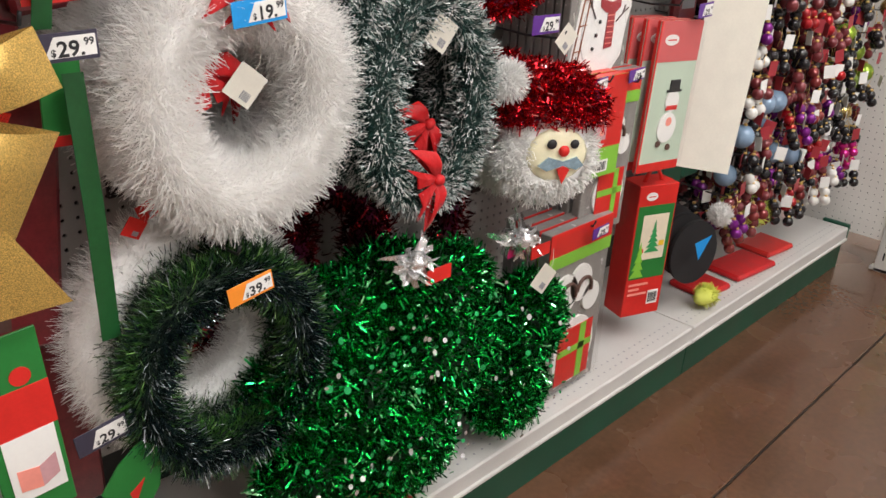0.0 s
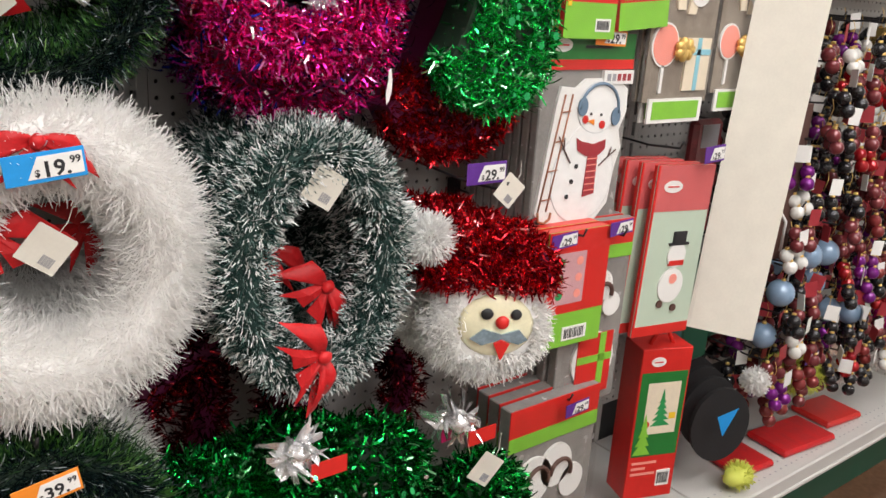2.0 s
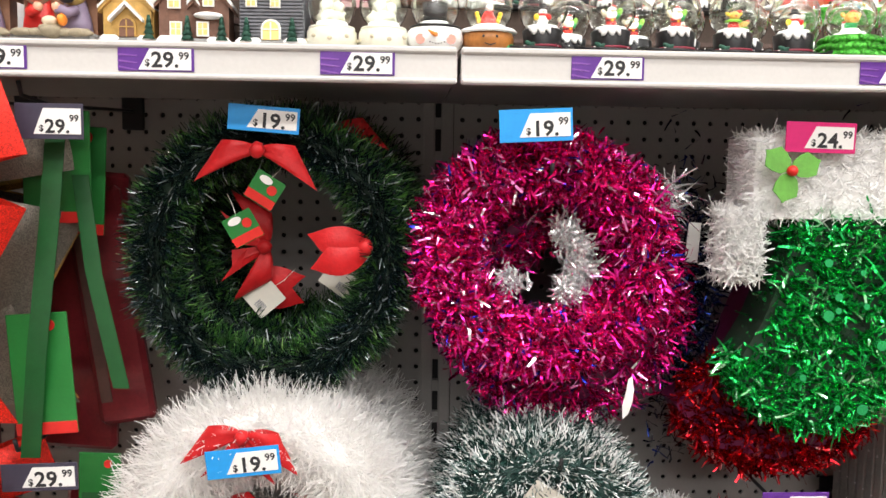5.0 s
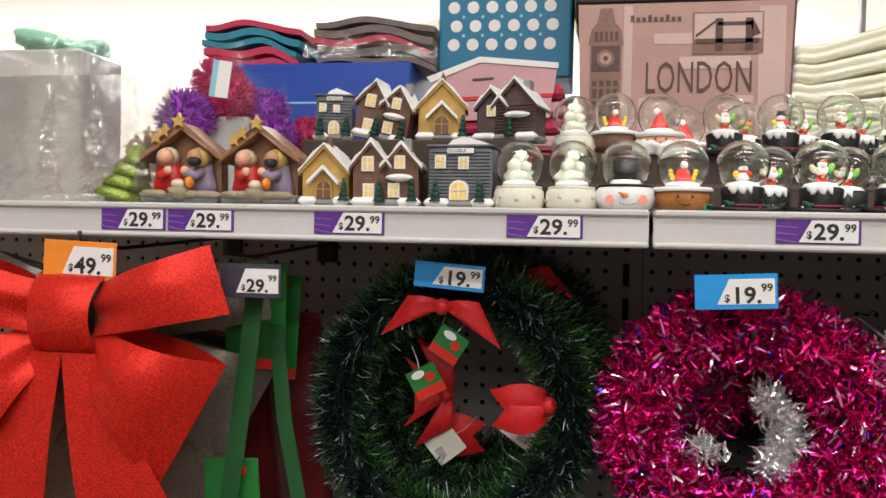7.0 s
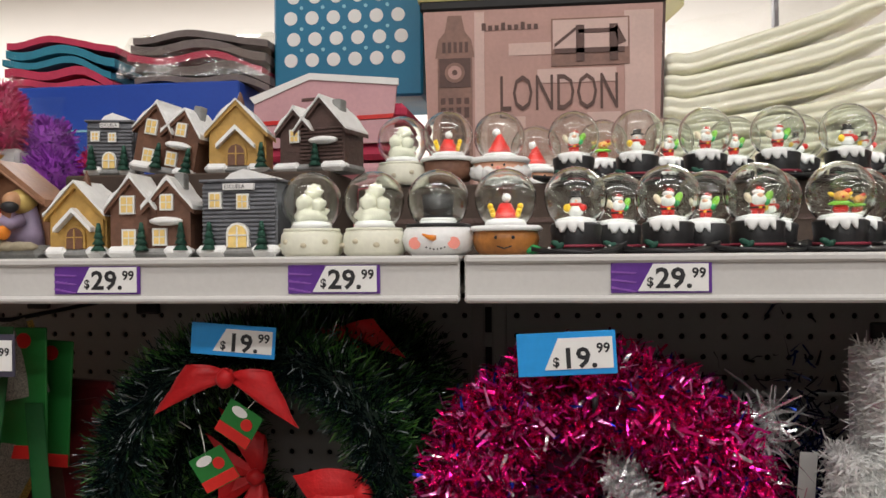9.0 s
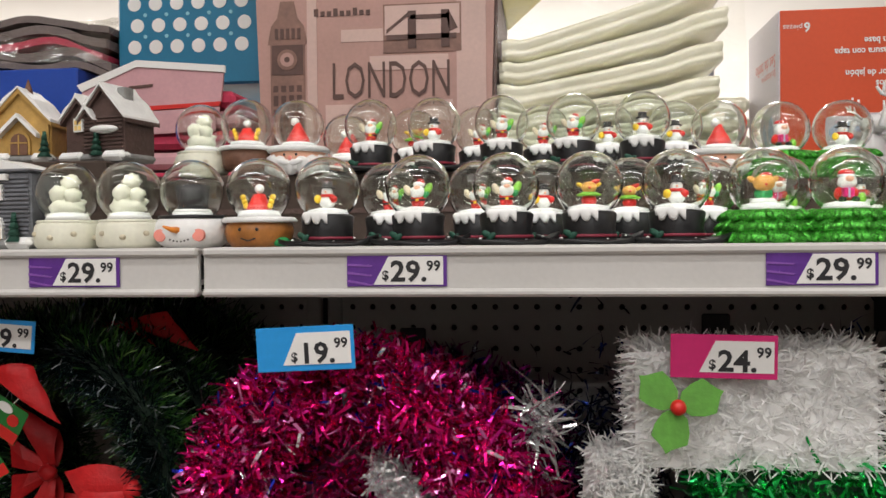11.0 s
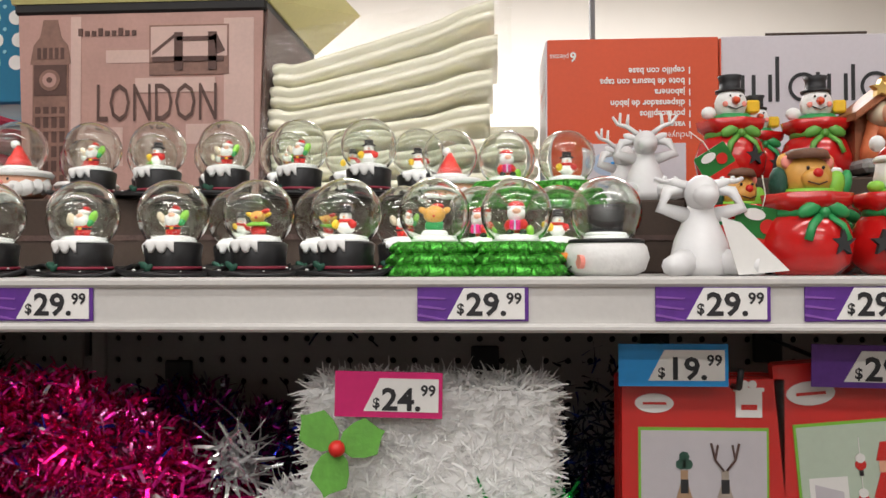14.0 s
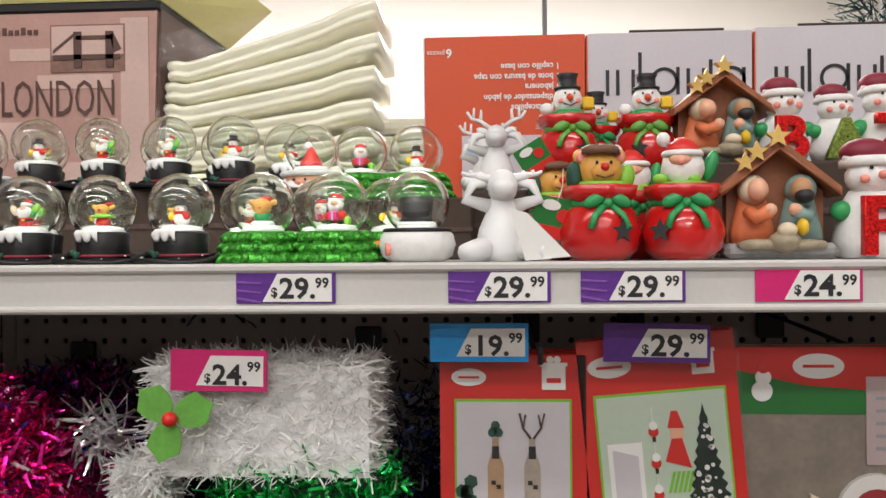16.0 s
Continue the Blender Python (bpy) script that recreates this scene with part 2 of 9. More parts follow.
# ---- building blocks ----
class Build:
    """Gathers simple solids into one mesh."""

    def __init__(self):
        self.v, self.f, self.k, self.s, self.mats, self.m = [], [], [], [], [], Matrix()

    def slot(self, m):
        if m not in self.mats:
            self.mats.append(m)
        return self.mats.index(m)

    def add(self, verts, faces, m, smooth=False):
        n, k = len(self.v), self.slot(m)
        self.v += [tuple(self.m @ Vector(p)) for p in verts]
        self.f += [tuple(n + i for i in f) for f in faces]
        self.k += [k] * len(faces)
        self.s += [smooth] * len(faces)
        return self

    def box(self, x0, x1, y0, y1, z0, z1, m, bevel=0.0):
        b = min(bevel, 0.45 * abs(x1 - x0), 0.45 * abs(y1 - y0), 0.45 * abs(z1 - z0))
        if b <= 0:
            v = [(x, y, z) for x in (x0, x1) for y in (y0, y1) for z in (z0, z1)]
            return self.add(v, [(0, 1, 3, 2), (4, 6, 7, 5), (0, 4, 5, 1), (2, 3, 7, 6), (0, 2, 6, 4), (1, 5, 7, 3)], m)
        lim, v, idx = ((x0, x1), (y0, y1), (z0, z1)), [], {}
        for c in [(i, j, k) for i in (0, 1) for j in (0, 1) for k in (0, 1)]:
            for ax in range(3):
                p = [lim[a][c[a]] + (0 if a == ax else (b if c[a] == 0 else -b)) for a in range(3)]
                idx[c, ax] = len(v)
                v.append(p)
        f = []
        for ax in range(3):
            o, q = [a for a in range(3) if a != ax]
            for side in (0, 1):
                ring = []
                for u, w in ((0, 0), (1, 0), (1, 1), (0, 1)):
                    c = [0, 0, 0]
                    c[ax], c[o], c[q] = side, u, w
                    ring.append(idx[tuple(c), ax])
                f.append(tuple(ring if (side == 1) != (ax == 1) else ring[::-1]))
            for u in (0, 1):
                for w in (0, 1):
                    a, c = [0, 0, 0], [0, 0, 0]
                    a[o], a[q], c[o], c[q], c[ax] = u, w, u, w, 1
                    f.append((idx[tuple(a), o], idx[tuple(c), o], idx[tuple(c), q], idx[tuple(a), q]))
        for c in [(i, j, k) for i in (0, 1) for j in (0, 1) for k in (0, 1)]:
            f.append((idx[c, 0], idx[c, 1], idx[c, 2]))
        return self.add(v, f, m)

    def ball(self, c, r, m, rot=None, seg=14, ring=9, lump=0.0):
        r = (r, r, r) if not isinstance(r, (tuple, list)) else r
        turn = Euler([radians(a) for a in rot]).to_matrix() if rot else Matrix.Identity(3)
        v = [Vector((0, 0, r[2])), Vector((0, 0, -r[2]))]
        for i in range(1, ring):
            a = math.pi * i / ring
            v += [Vector((r[0] * math.sin(a) * math.cos(2 * math.pi * j / seg), r[1] * math.sin(a) * math.sin(2 * math.pi * j / seg), r[2] * math.cos(a))) for j in range(seg)]
        if lump:
            v = [p * (1 + lump * noise.noise(Vector(c) * 40 + p / max(r) * 2.2)) for p in v]
        f = [(0, 2 + j, 2 + (j + 1) % seg) for j in range(seg)]
        for i in range(ring - 2):
            a, b = 2 + i * seg, 2 + (i + 1) * seg
            f += [(a + j, b + j, b + (j + 1) % seg, a + (j + 1) % seg) for j in range(seg)]
        a = 2 + (ring - 2) * seg
        f += [(1, a + (j + 1) % seg, a + j) for j in range(seg)]
        return self.add([Vector(c) + turn @ p for p in v], f, m, True)

    def lathe(self, profile, m, c=(0, 0, 0), seg=20, wave=None, smooth=True, squash=1.0):
        """A turned body about the upright axis: profile is (radius, height) from below upwards."""
        v, f = [], []
        for r, z in profile:
            for j in range(seg):
                a = 2 * math.pi * j / seg
                q = r * (wave(a, z) if wave else 1)
                v.append((c[0] + q * math.cos(a), c[1] + squash * q * math.sin(a), c[2] + z))
        for i in range(len(profile) - 1):
            f += [(i * seg + j, i * seg + (j + 1) % seg, (i + 1) * seg + (j + 1) % seg, (i + 1) * seg + j) for j in range(seg)]
        n = len(profile) - 1
        f += [tuple(range(seg))[::-1], tuple(n * seg + j for j in range(seg))]
        return self.add(v, f, m, smooth)

    def tube(self, pts, r, m, seg=6, closed=False, flat=1.0):
        pts = [Vector(p) for p in pts]
        v, f, n = [], [], len(pts)
        side = None
        for i, p in enumerate(pts):
            d = (pts[(i + 1) % n] - pts[i - 1]) if closed or 0 < i < n - 1 else (pts[1] - pts[0] if i == 0 else pts[-1] - pts[-2])
            d.normalize()
            if side is None:
                side = d.orthogonal()
            side = (side - d * side.dot(d)).normalized()
            up = d.cross(side)
            q = r[i] if isinstance(r, (list, tuple)) else r
            v += [p + q * (math.cos(2 * math.pi * j / seg) * side + flat * math.sin(2 * math.pi * j / seg) * up) for j in range(seg)]
        for i in range(n if closed else n - 1):
            a, b = i * seg, ((i + 1) % n) * seg
            f += [(a + j, a + (j + 1) % seg, b + (j + 1) % seg, b + j) for j in range(seg)]
        if not closed:
            f += [tuple(range(seg))[::-1], tuple((n - 1) * seg + j for j in range(seg))]
        return self.add(v, f, m, True)

    def prism(self, poly, y0, y1, m):
        """A flat outline in x and z, drawn out from y0 to y1."""
        n = len(poly)
        v = [(x, y0, z) for x, z in poly] + [(x, y1, z) for x, z in poly]
        return self.add(v, [tuple(range(n)), tuple(range(n, 2 * n))[::-1]] + [(i, n + i, n + (i + 1) % n, (i + 1) % n) for i in range(n)], m)

    def disc(self, cx, cz, r, y0, y1, m, rz=None, seg=20, turn=0.0):
        return self.prism([(cx + r * math.cos(turn + 2 * math.pi * i / seg), cz + (rz or r) * math.sin(turn + 2 * math.pi * i / seg)) for i in range(seg)], y0, y1, m)

    def text(self, body, x, z, size, y, m, turn=0.0, squeeze=1.0, thick=0.0006):
        """Letters that face the aisle, with their lower left corner at x, z."""
        if body not in Build.letters:
            cu = bpy.data.curves.new("letters", "FONT")
            cu.body, cu.size, cu.resolution_u, cu.offset = body, 1.0, 2, 0.026 if body[0] in "$0123456789" else 0.0
            ob = bpy.data.objects.new("letters", cu)
            me = bpy.data.meshes.new_from_object(ob)
            Build.letters[body] = ([tuple(q.co) for q in me.vertices], [tuple(p.vertices) for p in me.polygons])
            bpy.data.objects.remove(ob)
            bpy.data.meshes.remove(me)
            bpy.data.curves.remove(cu)
        vs, fs = Build.letters[body]
        c, s = math.cos(radians(turn)), math.sin(radians(turn))
        return self.add([(x + size * (p[0] * squeeze * c - p[1] * s), y, z + size * (p[0] * squeeze * s + p[1] * c)) for p in vs], fs, m)

    letters = {}

    def mesh(self, name):
        me = bpy.data.meshes.new(name)
        me.from_pydata(self.v, [], self.f)
        for m in self.mats:
            me.materials.append(m)
        me.polygons.foreach_set("material_index", self.k)
        me.polygons.foreach_set("use_smooth", self.s)
        me.update()
        return me

    def part(self, name, parent=None, label="", at=None):
        ob = new(name, self.mesh(name))
        if parent:
            ob.parent = parent
        if at is not None:
            ob.matrix_basis = at
        return tagged(ob, label)


def thing(name, label, category, at, group="", kind=""):
    ob = new(name)
    ob.empty_display_size = 0.02
    ob.matrix_basis = at
    return tagged(ob, label, category, group, kind)


def quads_mesh(name, verts, quads, material):
    me = bpy.data.meshes.new(name)
    me.vertices.add(len(verts))
    me.vertices.foreach_set("co", np.asarray(verts, np.float32).ravel())
    me.loops.add(4 * len(quads))
    me.loops.foreach_set("vertex_index", np.asarray(quads, np.int32).ravel())
    me.polygons.add(len(quads))
    me.polygons.foreach_set("loop_start", np.arange(0, 4 * len(quads), 4, dtype=np.int32))
    me.materials.append(material)
    me.update(calc_edges=True)
    me.validate()
    me.shade_flat()
    return me


def unit(a):
    return a / np.maximum(np.linalg.norm(a, axis=1, keepdims=True), 1e-9)


def strands(name, roots, dirs, length, width, material, parent, segs=2, curl=0.5, droop=0.0, label=""):
    """Many thin ribbons of foil or fibre, from their roots outwards, curling and twisting by chance."""
    n = len(roots)
    dirs = unit(dirs)
    length = length * rng.uniform(0.65, 1.15, (n, 1))
    bend = unit(np.cross(dirs, rng.normal(size=(n, 3)))) * curl * rng.uniform(0.2, 1.0, (n, 1))
    side = unit(np.cross(dirs, rng.normal(size=(n, 3))))
    other = np.cross(dirs, side)
    twist = rng.uniform(-1.6, 1.6, (n, 1))
    v = np.zeros((n, 2 * (segs + 1), 3))
    for k in range(segs + 1):
        s = k / segs
        p = roots + length * (dirs * s + bend * s * s + np.array([0, 0, -droop]) * s * s)
        w = (side * np.cos(twist * s) + other * np.sin(twist * s)) * width * 0.5 * (1.0 - 0.45 * s)
        v[:, 2 * k], v[:, 2 * k + 1] = p - w, p + w
    base = (np.arange(n) * 2 * (segs + 1))[:, None]
    q = np.concatenate([base + np.array([[2 * k, 2 * k + 1, 2 * k + 3, 2 * k + 2]]) for k in range(segs)])
    ob = new(name, quads_mesh(name, v.reshape(-1, 3), q, material))
    ob.parent = parent
    return tagged(ob, label)


def ring_roots(n, rx, rz, r, start=0.0, stop=2 * math.pi, lean=0.5, shell=(0.35, 0.35)):
    """Roots and ways for strands all round a ring that faces the aisle."""
    a = rng.uniform(start, stop, n)
    phi = rng.uniform(0, 2 * math.pi, n)
    radial, tangent = np.stack([np.cos(a), 0 * a, np.sin(a)], 1), np.stack([-np.sin(a), 0 * a, np.cos(a)], 1)
    d = radial * np.cos(phi)[:, None] + np.array([[0, 1.0, 0]]) * np.sin(phi)[:, None] + tangent * rng.normal(0, lean, (n, 1)) + rng.normal(0, 0.15, (n, 3))
    core = np.stack([rx * np.cos(a), 0 * a, rz * np.sin(a)], 1)
    return core + unit(d) * r * rng.uniform(shell[0], shell[1], (n, 1)), d


def noise_keep(p):
    """True for the roots that lie in frosted patches."""
    return np.array([noise.noise(Vector(q) * 55.0) + 0.5 * noise.noise(Vector(q) * 140.0) > -0.03 for q in p])


SOLID = []


def wreath(label, at, rx, rz, r, material, core, n, length, width, group="", curl=0.5, segs=2, droop=0.0, lean=0.5, start=0.0, stop=2 * math.pi, shell=(0.35, 0.35)):
    """A tinsel wreath that hangs with its ring towards the aisle."""
    w = thing("tinsel_wreath", label, "wreath", at, group)
    pts = [(rx * math.cos(start + (stop - start) * i / 40), 0, rz * math.sin(start + (stop - start) * i / 40)) for i in range(40)]
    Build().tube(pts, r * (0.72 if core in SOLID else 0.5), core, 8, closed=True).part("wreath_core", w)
    roots, dirs = ring_roots(n, rx, rz, r, start, stop, lean, shell)
    strands("tinsel", roots, dirs, length, width, material, w, segs, curl, droop)
    return w


def pine_wreath(label, at, rx, rz, r, n, group=""):
    """A dark tinsel wreath: blue-black needles along the crest of the ring, leaf green ones on its flanks."""
    w = thing("tinsel_wreath", label, "wreath", at, group)
    pts = [(rx * math.cos(2 * math.pi * i / 40), 0, rz * math.sin(2 * math.pi * i / 40)) for i in range(40)]
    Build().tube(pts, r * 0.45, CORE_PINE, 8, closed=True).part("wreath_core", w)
    a, phi = rng.uniform(0, 2 * math.pi, n), rng.uniform(0, 2 * math.pi, n)
    radial, tangent = np.stack([np.cos(a), 0 * a, np.sin(a)], 1), np.stack([-np.sin(a), 0 * a, np.cos(a)], 1)
    d = radial * np.cos(phi)[:, None] + np.array([[0, 1.0, 0]]) * np.sin(phi)[:, None] + tangent * rng.normal(0, 0.55, (n, 1)) + rng.normal(0, 0.12, (n, 3))
    wave = 1 + 0.07 * np.sin(9 * a + 1.3)
    roots = np.stack([rx * np.cos(a), 0 * a, rz * np.sin(a)], 1) + unit(d) * (r * rng.uniform(0.35, 0.8, n) * wave)[:, None]
    crest = np.abs(np.angle(np.exp(1j * (phi + math.pi / 2 + 0.25 * np.sin(7 * a)))))
    dark = crest + rng.normal(0, 0.3, n) < 0.8
    dark |= rng.random(n) < 0.28
    strands("dark_tinsel", roots[dark], d[dark], 0.020, 0.0017, PINE_TIP, w, 2, 0.35, label="blue-black tinsel needles")
    strands("green_tinsel", roots[~dark], d[~dark], 0.018, 0.0017, PINE_LIME, w, 2, 0.35, label="leaf green tinsel needles")
    return w


# ---- the large structure ----
def structure(name, build, label, category):
    return tagged(build.part(name), label, category, kind="structure")


floor = tagged(new("floor"), "polished brown stained concrete floor with sawn joints", "floor", kind="structure")
for i, (y0, y1) in enumerate(((-8.0, -0.312), (-0.306, 4.6))):
    for x0, x1 in ((-7.0, 3.197), (3.203, 6.0)):
        Build().box(x0, x1, y0, y1, -0.1, 0.0, CONCRETE, 0.002).part("floor_slab", floor)
Build().box(-7.0, 6.0, -8.0, 4.6, -0.14, -0.006, JOINT).part("joint_fill", floor, "dark dirt in the joints")
structure("wall_north", Build().box(-7.0, 6.0, 4.6, 4.75, 0, CEILING_Z, WALL), "cream painted store wall", "wall")
structure("wall_south", Build().box(-7.0, 6.0, -8.15, -8.0, 0, CEILING_Z, WALL), "cream painted store wall", "wall")
structure("wall_west", Build().box(-7.15, -7.0, -8.15, 4.75, 0, CEILING_Z, WALL), "cream painted store wall", "wall")
structure("wall_east", Build().box(6.0, 6.15, -8.15, 4.75, 0, CEILING_Z, WALL), "cream painted store wall", "wall")
structure("ceiling", Build().box(-7.15, 6.15, -8.15, 4.75, CEILING_Z, CEILING_Z + 0.1, CEIL), "white store ceiling", "ceiling")


def pegboard(name, nx, nz, pitch, hole, thick, material, label):
    """A sheet with real round holes, square cell by square cell, in x and z from its lower left corner."""
    h, cell, quads = pitch / 2, [], []
    for y in (0.0, thick):
        cell += [(h * sx, y, h * sz) for sx, sz in ((1, 0), (1, 1), (0, 1), (-1, 1), (-1, 0), (-1, -1), (0, -1), (1, -1))]
        cell += [(hole * math.cos(math.pi * k / 4), y, hole * math.sin(math.pi * k / 4)) for k in range(8)]
    for k in range(8):
        j = (k + 1) % 8
        quads += [(k, 8 + k, 8 + j, j), (8 + k, 24 + k, 24 + j, 8 + j)]
    cell, quads = np.array(cell), np.array(quads)
    off = np.array([((i + 0.5) * pitch, 0, (k + 0.5) * pitch) for i in range(nx) for k in range(nz)])
    v = (cell[None] + off[:, None]).reshape(-1, 3)
    q = (quads[None] + (np.arange(len(off)) * len(cell))[:, None, None]).reshape(-1, 4)
    return tagged(new(name, quads_mesh(name, v, q, material)), label)


PITCH = 0.0251
SECTION = 1.17
gondola = thing("gondola_shelving", "white metal gondola shelving with grey pegboard back", "shelving", pose(0, 0, 0), kind="structure")
for s, x0 in enumerate((-SECTION - 0.007, -0.007, SECTION - 0.007)):
    ob = pegboard("pegboard", 45, 50, PITCH, 0.0038, 0.004, BOARD, "grey perforated back panel")
    ob.location = (x0 + 0.0218, BOARD_Y, 1.459 - 47.5 * PITCH)
    ob.parent = gondola
    post = Build().box(x0 - 0.024, x0 - 0.006, BOARD_Y - 0.002, BOARD_Y + 0.05, 0.0, 1.53, BOARD, 0.002)
    post.box(x0 + 0.003, x0 + 0.021, BOARD_Y - 0.002, BOARD_Y + 0.05, 0.0, 1.53, BOARD, 0.002)
    # Black strip added behind the post halves, for the shade in the gap.
    post.box(x0 - 0.024, x0 + 0.021, BOARD_Y + 0.012, BOARD_Y + 0.05, 0.0, 1.53, HOLE_SHADE)
    for k in range(29):
        post.box(x0 - 0.006, x0 + 0.003, BOARD_Y - 0.001, BOARD_Y + 0.01, 0.12 + 0.05 * k, 0.137 + 0.05 * k, BOARD)
    post.part("upright_post", gondola, "slotted grey upright")
# Black sheet added behind the boards, so that their holes look shaded.
Build().box(-1.2, 2.34, BOARD_Y + 0.03, BOARD_Y + 0.045, 0.1, 1.53, HOLE_SHADE).part("hole_shade_sheet", gondola)
for x0 in (-SECTION, 0.0, SECTION):
    x1 = x0 + SECTION - 0.004
    sh = Build().box(x0, x1, 0.012, BOARD_Y, SHELF_Z - 0.028, SHELF_Z - 0.024, ENAMEL)
    sh.box(x0, x1, 0.004, BOARD_Y, SHELF_Z - 0.004, SHELF_Z, ENAMEL, 0.001)
    sh.box(x0, x1, 0.004, 0.010, SHELF_Z - 0.034, SHELF_Z - 0.002, ENAMEL, 0.001)
    sh.box(x0, x1, 0.0, 0.010, SHELF_Z - 0.006, SHELF_Z + 0.001, ENAMEL, 0.002)
    sh.box(x0, x1, -0.001, 0.012, SHELF_Z - 0.037, SHELF_Z - 0.031, ENAMEL, 0.002)
    sh.part("top_shelf", gondola, "white enamelled shelf with a price rail")
    ba = Build().box(x0, x1, 0.006, BOARD_Y, BASE_Z - 0.012, BASE_Z, ENAMEL, 0.002)
    ba.box(x0, x1, 0.0, 0.014, BASE_Z - 0.05, BASE_Z + 0.001, ENAMEL, 0.004)
    ba.box(x0, x1, -0.006, 0.006, BASE_Z - 0.05, BASE_Z - 0.04, ENAMEL, 0.002)
    ba.part("base_shelf", gondola, "white enamelled base shelf with a slotted front")
    sl = Build()
    for k in range(int((x1 - x0) / 0.0254)):
        for y in (0.03, 0.055):
            sl.box(x0 + 0.012 + 0.0254 * k, x0 + 0.017 + 0.0254 * k, y, y + 0.004, BASE_Z, BASE_Z + 0.0004, GREY_INK)
    sl.part("base_slots", gondola, "small dark slots in the base shelf")
    Build().box(x0, x1, 0.01, 0.03, 0.0, BASE_Z - 0.045, GREEN_PAINT, 0.002).part("kick_plate", gondola, "dark green kick plate")
Build().box(2.338, 2.355, 0.0, 0.1, 0.10, BASE_Z + 0.01, GREEN_PAINT, 0.004).part("end_cap", gondola, "green plastic end cap")
Build().box(-SECTION, 2.34, BOARD_Y + 0.03, 0.80, SHELF_Z - 0.03, SHELF_Z - 0.004, ENAMEL, 0.002).part("rear_shelf", gondola, "white enamelled shelf of the next aisle")
Build().box(-SECTION, 2.34, 0.5, 0.8, 0.0, BASE_Z, ENAMEL, 0.002).part("rear_base", gondola)

# the end of the next gondola, seen edge on past the ornaments
end = thing("end_gondola", "pale perforated end panel on a slotted white upright", "shelving", pose(2.41, -0.135, 0), kind="structure")
ob = pegboard("end_panel", 19, 74, PITCH, 0.0026, 0.004, END_BOARD, "pale perforated panel")
ob.parent = end
ob.matrix_basis = pose(0.004, 0.49, 0.12, 0, 0, -90)
# Black sheet close behind the panel, for the shade in its holes.
Build().box(0.0088, 0.03, 0.01, 0.49, 0.12, 1.98, HOLE_SHADE).part("panel_shade_sheet", end)
up = Build().box(-0.004, 0.012, -0.035, 0.035, 0.0, 2.0, ENAMEL, 0.003)
# The slots are black bars: their shade is only colour.
for k in range(38):
    up.box(-0.0048, -0.0035, 0.006, 0.012, 0.05 + 0.05 * k, 0.08 + 0.05 * k, HOLE_SHADE)
up.part("end_upright", end, "white upright with the shade of its slots in black")
Build().box(-0.004, 0.03, -0.05, 0.05, 0.0, 0.018, ENAMEL, 0.004).part("levelling_foot", end)
# the aisle across, closed off plainly by an unseen block added for reflections
structure("opposite_reflection_block", Build().box(-2.9, 5.0, -2.5, -2.2, 0.0, 1.7, BOARD, 0.01), "unseen plain grey block across the aisle, added for reflections", "shelving")


# ---- hooks, tags and price cards ----
def price_card(colour, price, at, w=0.076, h=0.024, rail=True, group="price cards"):
    """A price card: a coloured band, a white slanted field and black figures."""
    t = thing("price_card", {"p": "purple", "b": "blue", "k": "pink", "o": "orange", "n": "dark"}[colour] + " and white price card with black figures", "price card", at, group)
    ink = {"p": PURPLE, "b": BLUE, "k": PINK, "o": ORANGE, "n": DARK_CARD}[colour]
    Build().box(0, w, 0.0, 0.0012, 0, h, ink, 0.0003).part("backing", t)
    k = 0.06 * h if rail else 0.14 * h
    Build().prism([(0.27 * w, k), (0.965 * w, k), (0.965 * w, h - k), (0.42 * w, h - k)], -0.0008, 0.0, WHITE).part("price_field", t, "white slanted field")
    b = Build()
    whole, cents = price
    b.text("$", 0.355 * w, 0.22 * h, min(0.42 * h, 0.13 * w), -0.0012, INK)
    big = min(0.90 * h, 0.285 * w)
    b.text(whole + ".", 0.44 * w, 0.18 * h, big, -0.0012, INK, squeeze=1.06)
    b.text(cents, 0.80 * w, 0.50 * h, min(0.48 * h, 0.14 * w), -0.0012, INK)
    b.part("printed_price", t, "black printed figures")
    if rail and colour == "p":
        s = Build()
        for q in range(3):
            s.prism([(0, (0.15 + 0.25 * q) * h), (0.24 * w, (0.02 + 0.3 * q) * h), (0.26 * w, (0.06 + 0.3 * q) * h), (0, (0.22 + 0.25 * q) * h)], -0.0006, 0.0, PURPLE_LIGHT)
        s.part("swirl", t, "paler swirls")
    return t


DARK_CARD = mat("dark_slate_card", (0.05, 0.045, 0.07), 0.35, vary=0.1, scale=60)
PURPLE_LIGHT = mat("pale_purple_print", (0.24, 0.09, 0.40), 0.35, vary=0.1, scale=60)
for x in (-0.592, -0.513, -0.347, -0.144, 0.114, 0.419, 0.58, 0.678, -0.796):
    price_card("p", ("29", "99"), pose(x, 0.0022, SHELF_Z - 0.0293))
price_card("k", ("24", "99"), pose(0.804, 0.0022, SHELF_Z - 0.0293))


def hook(x, z, front, plate=True, drop=0.0):
    """A black wire hook from the board to the aisle, with its plate on the board."""
    t = thing("peg_hook", "black wire display hook on the pegboard", "hook", pose(x, BOARD_Y, z), "display hooks")
    d = BOARD_Y - front
    Build().tube([(0, 0, 0), (0, -0.3 * d, -0.004), (0, -0.8 * d, -0.012 - drop), (0, -d, -0.006 - drop), (0, -d - 0.006, 0.008 - drop)], 0.0024, WIRE).part("wire", t)
    if plate:
        Build().box(-0.016, 0.016, -0.008, -0.001, -0.028, 0.022, WIRE, 0.002).part("back_plate", t)
    return t


